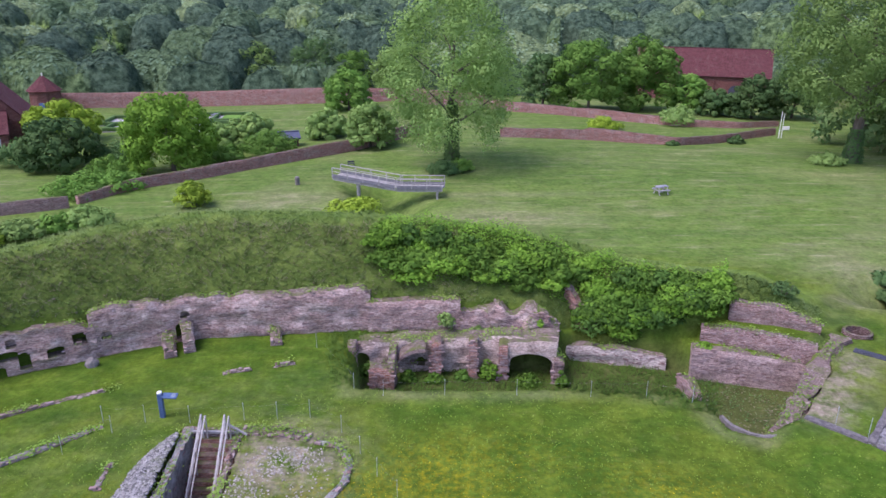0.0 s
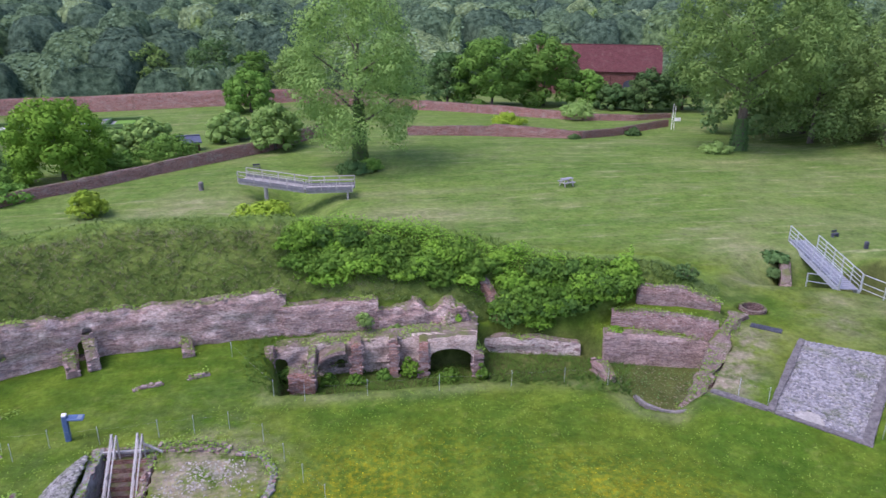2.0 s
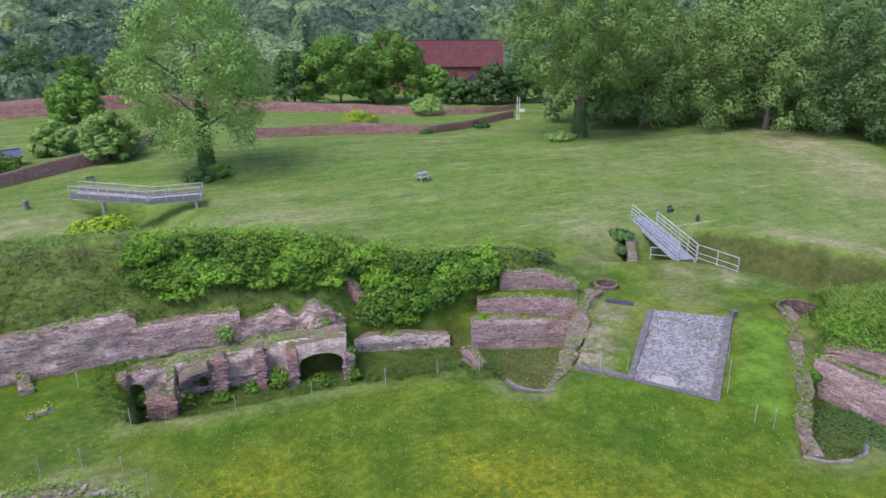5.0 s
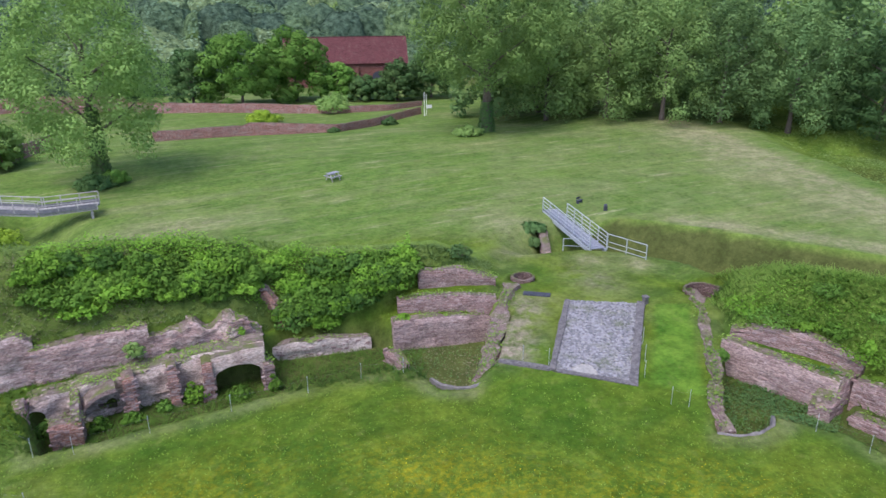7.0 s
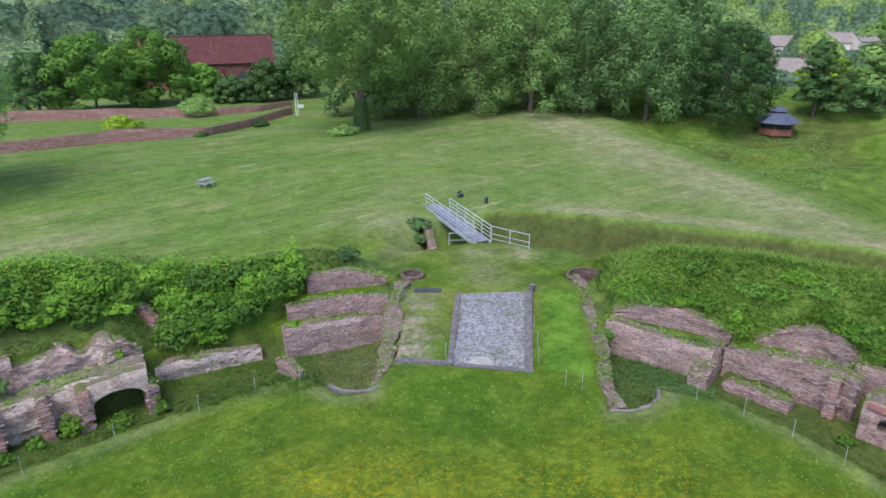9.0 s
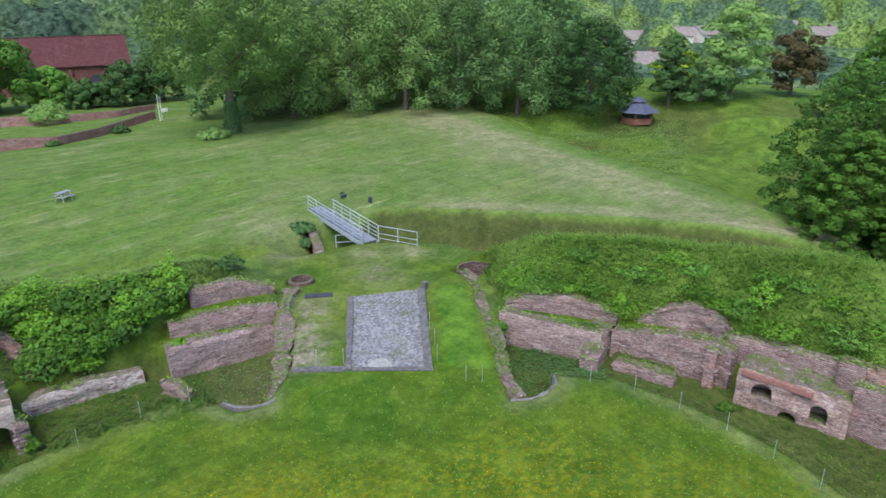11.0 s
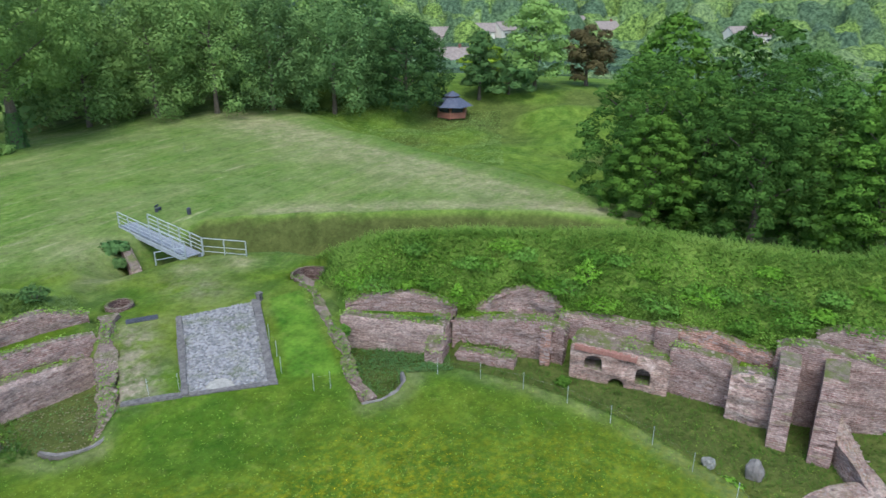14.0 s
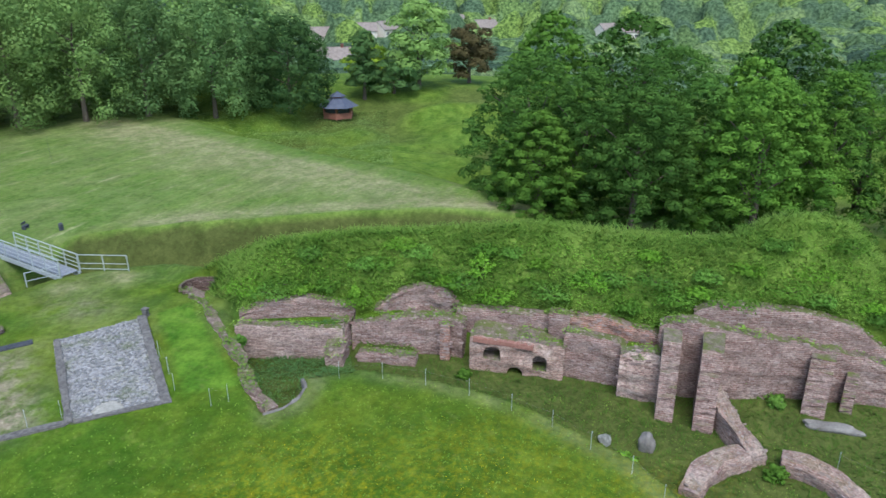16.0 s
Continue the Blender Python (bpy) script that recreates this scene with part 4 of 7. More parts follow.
arc_wall("ring_wall", [(69.9, 31.0, 0.0, 1.3), (74, 30.6, 0.0, 1.35), (78.7, 30.1, 0.0, 1.5)], 0.6, label="brick wall rising behind the ovens", seed=80, ragged=0.1)
arc_wall("ring_wall", [(78.3, 29.7, 0.0, 1.85), (80.2, 29.5, 0.0, 1.85)], 0.7, label="stub of taller brick wall behind the ovens", seed=81, ragged=0.05, step=0.2)
arc_wall("ring_wall", [(79.7, 28.8, -1.3, 1.3), (82, 28.6, -1.3, 1.25), (85.2, 28.3, -1.3, 1.15)], 0.8, mat=BRICK, label="stained brick ring wall between the ovens and the buttresses", seed=82, ragged=0.08, rough=0.07)
arc_wall("ring_wall", [(80.2, 29.7, 0.7, 1.95), (83, 29.5, 0.7, 1.8), (86, 29.2, 0.7, 1.6), (88, 28.9, 0.8, 1.7)], 0.6, mat=BRICK_RED, label="upper brick wall overhung by grass", seed=83, ragged=0.12, rough=0.1)
arc_wall("ring_wall", [(84.8, 27.45, -1.3, 1.3), (88.6, 27.45, -1.3, 1.35)], 0.9, mat=BRICK_PALE, label="projecting block of ragged pale brickwork", seed=84, ragged=0.1, rough=0.1)

# the buttressed wall
high = thing("buttressed_wall", *ring(96, 29.5, -1.05), 0, "tall brick ring wall with sloping buttresses", "ruin")


def high_part(name, ob):
    ob.name = name
    ob.parent = high
    ob.matrix_parent_inverse = high.matrix_basis.inverted()
    return ob


high_part("wall_face", arc_wall("wall_face", [(88.0, 28.4, -1.3, 2.4), (91.0, 28.3, -1.3, 2.7), (95, 28.9, -1.3, 2.2), (99, 30.0, -1.3, 1.75), (104.5, 31.2, -1.3, 1.2), (107, 31.7, -1.3, 0.6)], 0.9, mat=BRICK, seed=85, ragged=0.07, rough=0.05))
high_part("upper_face", arc_wall("upper_face", [(90.8, 29.5, 1.0, 2.75), (93, 29.5, 1.0, 3.2), (97, 30.2, 1.0, 3.05), (100.8, 31.1, 0.8, 2.75), (103.3, 31.6, 0.4, 2.4), (106.5, 32.2, -0.2, 1.0)], 0.9, mat=BRICK, seed=86, ragged=0.06, rough=0.05))


def buttress(a0, a1, r_foot, r_top, r_back, z_top, seed):
    """A pier with a sloping face: foot nearer than top."""
    bm = bmesh.new()
    n = 24
    rows_ = []
    for k in range(n + 1):
        f = k / n
        z = -1.2 + (z_top + 1.2) * f
        r = r_foot + (r_top - r_foot) * f
        w = 0.05
        rows_.append([bm.verts.new(ring(a0, r + random.uniform(-w, w), z)), bm.verts.new(ring((a0 + a1) / 2, r + random.uniform(-w, w), z)), bm.verts.new(ring(a1, r + random.uniform(-w, w), z)), bm.verts.new(ring(a1, r_back, z)), bm.verts.new(ring(a0, r_back, z))])
    for p_, q_ in zip(rows_, rows_[1:]):
        for i in range(5):
            bm.faces.new((p_[i], p_[(i + 1) % 5], q_[(i + 1) % 5], q_[i]))
    bm.faces.new(rows_[-1])
    bm.faces.new(rows_[0][::-1])
    bmesh.ops.recalc_face_normals(bm, faces=bm.faces)
    uv = bm.loops.layers.uv.new("uv")
    for f_ in bm.faces:
        for lp in f_.loops:
            lp[uv].uv = (lp.vert.co.x * 0.4 + lp.vert.co.y, lp.vert.co.z)
    return high_part("buttress", part("buttress", bm, BRICK if seed % 2 else BRICK_RED))


buttress(88.35, 89.95, 26.05, 27.1, 28.6, 2.25, 1)
buttress(91.7, 93.5, 25.7, 26.75, 28.6, 2.3, 3)
buttress(100.4, 102.2, 29.0, 29.9, 31.2, 1.35, 5)
buttress(103.2, 104.1, 30.0, 30.5, 31.6, 0.55, 7)
SPUR = brick_material("bare_spur_brick", (0.22, 0.125, 0.112), (0.3, 0.22, 0.205), (0.44, 0.38, 0.365), 0.6, 0.3, top=0.25)
wall("spur_wall", [(24.35, -2.35, -1.3, -0.45), (25.5, -1.6, -1.3, -0.2), (26.6, -1.1, -1.3, 0.05), (27.6, -0.7, -1.3, 0.35)], 0.75, mat=SPUR, label="red brick spur wall descending from the ring wall", seed=87, ragged=0.1)
base = thing("round_tower_base", 22.6, -2.6, -1.05, 0, "curved base of a round brick tower with an open doorway", "ruin")
for name, pts in (("west_arc", [(21.3, 0.1, -1.3, -0.75), (22.2, -0.2, -1.3, -0.45), (23.1, -0.85, -1.3, -0.35), (23.8, -1.75, -1.3, -0.3)]), ("east_arc", [(23.85, -2.75, -1.3, -0.3), (23.75, -3.5, -1.3, -0.35), (23.4, -4.2, -1.3, -0.45), (22.7, -4.8, -1.3, -0.6), (21.7, -5.2, -1.3, -0.8)])):
    ob = wall(name, pts, 0.85, mat=SPUR, seed=88, ragged=0.05, rough=0.05)
    ob.parent = base
    ob.matrix_parent_inverse = base.matrix_basis.inverted()


def boulder(x, y, z, sx, sy, sz, label, seed, mat=None, turn=0):
    bm = bmesh.new()
    bmesh.ops.create_icosphere(bm, subdivisions=3, radius=1.0)
    for v in bm.verts:
        n_ = noise.noise(v.co * 1.1 + Vector((seed, 0, 0))) * 0.35 + noise.noise(v.co * 3 + Vector((seed, 4, 0))) * 0.1
        v.co = Vector((v.co.x * sx, v.co.y * sy, v.co.z * sz)) * (1 + n_)
    ob = part("boulder", bm, mat or COPING)
    ob.matrix_basis = pose(x, y, z, 0, 0, turn)
    return tagged(ob, label, "stone")


boulder(23.9, 2.15, -0.75, 0.36, 0.32, 0.5, "upright grey lump of fallen masonry", 1)
boulder(23.7, 3.8, -0.9, 0.35, 0.25, 0.25, "dark fallen stone in the grass", 2, FLINT)
boulder(27.75, -5.2, -0.95, 1.15, 0.3, 0.22, "long pale block of fallen masonry", 3, COPING, -88)
boulder(-17.4, 29.4, 0.1, 0.3, 0.25, 0.3, "whitish loose stone by the wall", 4)


# ---- footings and the stair pit in the court ----
wall("footing", [(-22.0, 23.0, -0.3, 0.05), (-19.1, 24.9, -0.3, 0.06), (-17.0, 26.3, -0.3, 0.05), (-14.7, 27.6, -0.3, -0.04)], 0.3, label="low brick footing in the lawn", seed=91, ragged=0.05)
wall("footing", [(-19.5, 19.6, -0.3, 0.07), (-17.1, 21.7, -0.3, 0.09), (-14.4, 24.3, -0.3, 0.0)], 0.32, mat=COPING, label="low stone footing in the lawn", seed=92, ragged=0.05)
wall("footing", [(-12.78, 20.5, -0.3, 0.04), (-12.94, 22.1, -0.3, 0.02)], 0.2, mat=COPING, label="short line of footing stones in the lawn", seed=93, ragged=0.04)
wall("footing", [(-10.8, 28.8, -0.3, 0.02), (-9.7, 29.2, -0.3, 0.05)], 0.3, label="scrap of brick footing in the lawn", seed=94, ragged=0.05)
wall("footing", [(-8.6, 29.6, -0.3, 0.03), (-7.8, 29.9, -0.3, 0.06)], 0.3, label="scrap of brick footing in the lawn", seed=90, ragged=0.05)
wall("footing", [(-8.5, 24.0, -0.5, 0.2), (-7.0, 23.9, -0.3, 0.22), (-5.9, 23.6, -0.3, 0.12)], 0.5, label="low brick wall edging the stair pit", seed=95, ragged=0.06)
wall("footing", [(-5.8, 23.5, -0.3, 0.03), (-4.6, 23.2, -0.3, 0.07), (-4.15, 22.3, -0.3, 0.05), (-4.15, 21.3, -0.3, 0.09), (-4.6, 20.3, -0.3, 0.04), (-5.5, 19.0, -0.3, 0.06)], 0.3, mat=FLINT, label="curved flint footing round a bare patch", seed=96, ragged=0.05)
wall("pit_wall", [(-11.1, 24.1, -1.6, 0.05), (-8.6, 24.1, -1.6, 0.08)], 0.35, label="brick head wall of the stair pit", seed=97, ragged=0.05)
wall("pit_wall", [(-8.62, 24.2, -3.4, 0.05), (-8.1, 18.4, -3.4, 0.05)][::-1], 0.3, mat=BRICK_RED, label="brick side wall of the stair pit", seed=98, ragged=0.05)
wall("pit_wall", [(-11.05, 24.4, -3.4, 0.2), (-10.55, 18.4, -3.4, 0.2)], 0.4, mat=FLINT, label="flint side wall of the stair pit", seed=99, ragged=0.06)
stairs = thing("pit_stairs", -9.85, 24.2, -0.15, 0, "dark red brick steps descending into the pit", "steps")
for k in range(14):
    part("step", uv_box(box(bmesh.new(), -1.2 + 0.04 * k, 1.2 + 0.035 * k, -0.28 * (k + 1), -0.28 * k, -3.2, -0.2 * k, 0.015)), BRICK_RED, stairs)


def rail_line(parent, pts, height, spacing, mat, rails=(1.0, 0.55), size=0.09, wide=0.12):
    """Posts and rails along a line of points; every post and rail a part."""
    for (x0, y0, z0), (x1, y1, z1) in zip(pts, pts[1:]):
        n = max(1, round(math.hypot(x1 - x0, y1 - y0) / spacing))
        for k in range(n + 1):
            f = k / n
            x, y, z = x0 + (x1 - x0) * f, y0 + (y1 - y0) * f, z0 + (z1 - z0) * f
            part("post", bar(bmesh.new(), (x, y, z - 0.15), (x, y, z + height), size, size, (0, 1, 0)), mat, parent)
        for r in rails:
            h = height * r
            part("rail", bar(bmesh.new(), (x0, y0, z0 + h), (x1, y1, z1 + h), wide if r == 1.0 else size * 0.7, size * 0.7), mat, parent)


pit_rails = thing("pit_handrail", 0, 0, 0, 0, "pair of grey timber handrails down into the stair pit", "handrail")
for x0, x1 in ((-10.15, -9.95), (-9.2, -8.95)):
    rail_line(pit_rails, [(x0, 23.95, 0.03), (x1, 20.3, -2.56)], 0.95, 1.25, WOOD_GREY, (1.0, 0.72), 0.06, 0.07)
    rail_line(pit_rails, [(x0 + 0.16, 23.95, 0.03), (x1 + 0.16, 20.3, -2.56)], 0.9, 3.6, WOOD_GREY, (1.0,), 0.05, 0.05)
part("brace", bar(bmesh.new(), (-11.0, 24.05, 0.1), (-8.7, 24.05, 0.1), 0.1), WOOD_GREY, pit_rails)
part("brace", bar(bmesh.new(), (-9.2, 23.95, 0.6), (-8.35, 23.9, 0.1), 0.07), WOOD_GREY, pit_rails)
part("brace", bar(bmesh.new(), (-9.05, 22.1, -0.9), (-8.4, 22.0, -1.3), 0.07), WOOD_GREY, pit_rails)

# signpost with a slanted panel
BLUE = plain("blue_paint", (0.05, 0.09, 0.19), (0.08, 0.13, 0.25), 8.0, 0.5)
WHITE = plain("white_paint", (0.66, 0.66, 0.66), (0.8, 0.8, 0.79), 5.0, 0.55)
STEEL = plain("galvanised_steel", (0.36, 0.39, 0.42), (0.5, 0.53, 0.57), 6.0, 0.45, 0.004, 0.4)
gz = ground_at(-12.3, 25.2)
post = thing("information_post", -12.3, 25.2, gz, 8, "blue information post with a slanted panel on the lawn", "signpost")
part("column", box(bmesh.new(), -0.1, 0.1, -0.1, 0.1, -0.1, 1.12, 0.02), BLUE, post)
part("cap", box(bmesh.new(), -0.09, 0.09, -0.09, 0.09, 1.12, 1.22, 0.03), WHITE, post, "white cap")
bm = box(bmesh.new(), 0.0, 0.6, -0.2, 0.2, -0.03, 0.03, 0.01)
bmesh.ops.transform(bm, matrix=pose(0.1, 0, 1.02, 0, 6, 0), verts=bm.verts)
part("panel", bm, BLUE, post, "slanted blue panel")
part("panel_face", box(bmesh.new(), 0.16, 0.64, -0.15, 0.15, 1.0, 1.012), plain("printed_panel", (0.1, 0.14, 0.2), (0.2, 0.24, 0.3), 14.0, 0.4), post, "blue-grey printed face")


# pin fences
def pin_fence(points, label):
    f = thing("pin_fence", 0, 0, 0, 0, label, "fence")
    tops = []
    for x, y in points:
        z = ground_at(x, y)
        part("pin", rod(bmesh.new(), (x, y, z - 0.1), (x, y, z + 0.78), 0.011, 0.011, 6), STEEL, f)
        part("cap", rod(bmesh.new(), (x, y, z + 0.76), (x, y, z + 0.83), 0.016, 0.014, 6), STEEL, f)
        tops.append((x, y, z + 0.7))
    for a, b in zip(tops, tops[1:]):
        bm = bmesh.new()
        m = ((a[0] + b[0]) / 2, (a[1] + b[1]) / 2, (a[2] + b[2]) / 2 - 0.06)
        rod(bm, a, m, 0.0018, 0.0018, 4)
        rod(bm, m, b, 0.0018, 0.0018, 4)
        part("cord", bm, FLINT, f)
    return f


pin_fence([(-14.6, 24.7), (-12.85, 24.75), (-11.0, 24.8), (-8.8, 25.05), (-7.45, 25.2), (-6.1, 25.35), (-4.6, 24.3), (-3.65, 22.9), (-2.85, 21.6), (-2.0, 20.4)], "thin steel pin fence round the stair pit")
pin_fence([(-15.2, 22.6), (-13.9, 24.0)], "pair of thin steel pins on the lawn")
pin_fence([tuple(ring(a, r).xy) for a, r in ((-9.8, 26.9), (-13, 31.2))], "pair of thin steel pins by the wall")
pin_fence([tuple(ring(a, r).xy) for a, r in ((-7, 26.1), (-1, 26.0), (6, 26.3), (13, 26.9), (18, 27.6), (22, 27.9))], "thin steel pin fence along the sunken walk")
pin_fence([tuple(ring(a, r).xy) for a, r in ((58.5, 27.3), (62.5, 26.9), (66.5, 26.1), (70.6, 25.2), (74.6, 24.1), (78.5, 23.1), (82.2, 21.9), (86.2, 20.8), (89.3, 19.5))], "thin steel pin fence along the east trench")
pin_fence([(24.9, -4.9), (24.2, -6.6)], "pair of thin steel pins beyond the round tower")
pin_fence([(16.5, 24.2), (15.6, 25.0)], "pair of thin steel pins at the gateway")
pin_fence([(19.6, 21.3), (20.5, 22.3), (21.5, 23.6)], "thin steel pins beside the cobbles")
pin_fence([(19.3, 19.3), (19.8, 18.8)], "pair of thin steel pins at the gateway lawn")

# ---- metal footbridge over the ditch ----
DECK = plain("steel_deck", (0.2, 0.21, 0.25), (0.3, 0.31, 0.35), 4.0, 0.6, 0.01, 0.3)
bridge = thing("metal_footbridge", 0, 0, 0, 0, "grey metal footbridge with steel railings over the ditch", "footbridge")
A, B = Vector((27.27, 34.4, 0.8)), Vector((28.95, 42.3, 1.02))
ahead = (B - A).normalized()
side = Vector((ahead.y, -ahead.x, 0)).normalized()
for k in range(26):
    c = A + (B - A) * (k + 0.5) / 26
    part("deck_board", bar(bmesh.new(), c - side * 0.5, c + side * 0.5, 0.27, 0.05), DECK, bridge)
for s, ends in ((-1, 1.0), (1, 0.78)):
    part("girder", bar(bmesh.new(), A + side * 0.52 * s - Vector((0, 0, 0.2)), B + side * 0.52 * s - Vector((0, 0, 0.2)), 0.12, 0.24), STEEL, bridge)
    p0, p1 = A + side * 0.57 * s, A + (B - A) * ends + side * 0.57 * s
    rail_line(bridge, [tuple(p0), tuple(p1)], 1.0, 1.3, STEEL, (1.0, 0.72, 0.45, 0.2), 0.045, 0.055)
rail_line(bridge, [tuple(A + side * 0.62), (28.63, 31.48, 0.82)], 0.95, 1.4, STEEL, (1.0, 0.45, 0.1), 0.045, 0.055)
rail_line(bridge, [tuple(A - side * 0.62), (25.42, 35.65, 0.7)], 0.7, 1.2, STEEL, (1.0, 0.3), 0.045, 0.055)
wall("abutment", [(25.7, 37.3, -1.6, 0.1), (26.9, 39.6, -1.6, 0.6), (27.9, 41.9, -1.6, 0.85)], 0.6, mat=BRICK_PALE, label="brick abutment below the metal footbridge", seed=101, ragged=0.1)
wall("abutment", [(28.1, 40.6, -1.6, 0.7), (30.4, 40.0, -1.6, 0.7)], 0.5, mat=BRICK, label="brick abutment below the metal footbridge", seed=102, ragged=0.05)

# ---- timber footbridge over the gully ----
tb = thing("timber_footbridge", 0, 0, 0, 0, "long grey timber footbridge with handrails over a gully", "footbridge")
P = [Vector((-10.6, 59.9, 1.85)), Vector((-5.0, 57.8, 1.42)), Vector((-1.2, 57.3, 1.55))]
for a, b in zip(P, P[1:]):
    d = (b - a).normalized()
    s_ = Vector((d.y, -d.x, 0)).normalized()
    n = int((b - a).length / 0.3)
    for k in range(n):
        c = a + (b - a) * (k + 0.5) / n
        part("deck_board", bar(bmesh.new(), c - s_ * 0.7, c + s_ * 0.7, 0.26, 0.05), WOOD_GREY, tb)
    for s in (-1, 1):
        part("beam", bar(bmesh.new(), a + s_ * 0.6 * s - Vector((0, 0, 0.17)), b + s_ * 0.6 * s - Vector((0, 0, 0.13)), 0.15, 0.2), WOOD_GREY, tb)
        rail_line(tb, [tuple(a + s_ * 0.74 * s), tuple(b + s_ * 0.74 * s)], 0.82, 1.4, WOOD_GREY, (1.0, 0.62), 0.07, 0.1)
        lo, hi = a + s_ * 0.74 * s + Vector((0, 0, 0.12)), b + s_ * 0.74 * s + Vector((0, 0, 0.12))
        part("side_panel", bar(bmesh.new(), lo, hi, 0.03, 0.3), plain("grey_slats", (0.11, 0.11, 0.125), (0.18, 0.18, 0.2), 4.0) if s == -1 and a is P[0] else bpy.data.materials["grey_slats"], tb, "grey slatted side")
for x, y in ((-8.6, 59.1), (-1.7, 57.4)):
    for o in (-0.55, 0.55):
        part("leg", bar(bmesh.new(), (x, y + o, ground_at(x, y + o) - 0.2), (x, y + o, 1.4), 0.16), WOOD_GREY, tb)


# ---- loose things on the field ----
def picnic_table(x, y, turn):
    t = thing("picnic_table", x, y, ground_at(x, y), turn, "weathered grey picnic table on the mown field", "picnic table")
    for k in range(5):
        part("top_board", box(bmesh.new(), -0.8, 0.8, -0.36 + 0.145 * k, -0.23 + 0.145 * k, 0.7, 0.75, 0.008), WOOD_PALE, t)
    for s in (-1, 1):
        part("seat", box(bmesh.new(), -0.8, 0.8, s * 0.72 - 0.13, s * 0.72 + 0.13, 0.42, 0.47, 0.008), WOOD_PALE, t)
        part("crossbar", bar(bmesh.new(), (s * 0.6, -0.8, 0.38), (s * 0.6, 0.8, 0.38), 0.07, 0.1), WOOD_GREY, t)
        for q in (-1, 1):
            part("leg", bar(bmesh.new(), (s * 0.6, q * 0.62, 0), (s * 0.6, q * 0.28, 0.7), 0.07, 0.1), WOOD_GREY, t)
    t.scale = (0.68, 0.68, 0.95)
    return t


WOOD_PALE = plain("bleached_timber", (0.18, 0.18, 0.21), (0.28, 0.28, 0.32), 5.0, 0.8)
picnic_table(17.1, 57.6, 20)
picnic_table(-36.5, 105.0, 70)
DARK = plain("dark_metal", (0.03, 0.033, 0.045), (0.06, 0.065, 0.085), 5.0, 0.6)


def litter_bin(x, y, h, r, mat, label):
    t = thing("litter_bin", x, y, ground_at(x, y), 0, label, "bin")
    part("body", rod(bmesh.new(), (0, 0, 0), (0, 0, h * 0.85), r, r * 1.05, 14), mat, t)
    part("lid", rod(bmesh.new(), (0, 0, h * 0.85), (0, 0, h), r * 1.12, r * 0.75, 14), mat, t)
    return t


litter_bin(-14.4, 61.2, 0.75, 0.2, COPING, "small grey stone marker post on the grass")
litter_bin(32.6, 40.4, 0.5, 0.14, DARK, "dark round litter bin beside the footbridge")
for x, y, turn, w in ((32.0, 42.8, 20, 0.45), (-10.5, 67.7, 15, 0.55)):
    b_ = thing("bench", x, y, ground_at(x, y), turn, "small dark bench on the grass", "bench")
    b_.scale = (0.62, 0.62, 0.62)
    part("seat", box(bmesh.new(), -w, w, -0.2, 0.2, 0.36, 0.42, 0.01), DARK, b_)
    part("backrest", box(bmesh.new(), -w, w, 0.17, 0.21, 0.5, 0.75, 0.01), DARK, b_)
    for s in (-1, 1):
        part("leg", box(bmesh.new(), s * w * 0.8 - 0.04, s * w * 0.8 + 0.04, -0.18, 0.2, -0.05, 0.37), DARK, b_)
grate = thing("drain_grating", 19.85, 30.3, ground_at(19.85, 30.3), -38, "black metal grating lying in the gateway lawn", "grating")
part("frame", box(bmesh.new(), -0.75, 0.75, -0.22, 0.22, -0.05, 0.06, 0.01), DARK, grate)
for k in range(12):
    part("bar", box(bmesh.new(), -0.7 + 0.12 * k, -0.64 + 0.12 * k, -0.2, 0.2, 0.06, 0.085), DARK, grate)
gate_post = thing("gate_post", *GATE["tr"], 0.7, 0, "short grey stone post at the head of the cobbles", "post")
part("shaft", box(bmesh.new(), -0.13, 0.13, -0.13, 0.13, -0.2, 0.42, 0.03), KERB, gate_post)
part("cap", box(bmesh.new(), -0.16, 0.16, -0.16, 0.16, 0.42, 0.5, 0.02), KERB, gate_post)
mast = thing("wire_mast", 45.5, 54.5, ground_at(45.5, 54.5), 0, "thin dark wire mast standing on the field", "mast")
part("pole", rod(bmesh.new(), (0, 0, -0.2), (0, 0, 2.6), 0.01, 0.008, 6), DARK, mast)


# ---- foliage ----
def leaf_arrays(centres, normals, size, rng, spread=0.65, up=0.22):
    """Little bent leaf sprays: one quad each, facing roughly along normals."""
    n = len(centres)
    d = normals + rng.normal(0, spread * 0.6, (n, 3)) + np.array((0, 0, up))
    d /= np.linalg.norm(d, axis=1)[:, None] + 1e-9
    ref = rng.normal(0, 1, (n, 3))
    u = np.cross(d, ref)
    u /= np.linalg.norm(u, axis=1)[:, None] + 1e-9
    v = np.cross(d, u)
    s = (size * rng.uniform(0.6, 1.4, n))[:, None]
    w = s * rng.uniform(0.38, 0.7, (n, 1))
    q = np.stack([centres - u * s, centres - v * w + d * w * 0.25, centres + u * s, centres + v * w + d * w * 0.25], 1)
    soft = 0.75 * normals + 0.5 * d + np.array((0, 0, 0.08))
    soft /= np.linalg.norm(soft, axis=1)[:, None] + 1e-9
    return np.concatenate([q.reshape(-1, 3), np.repeat(soft, 4, axis=0)], 1)


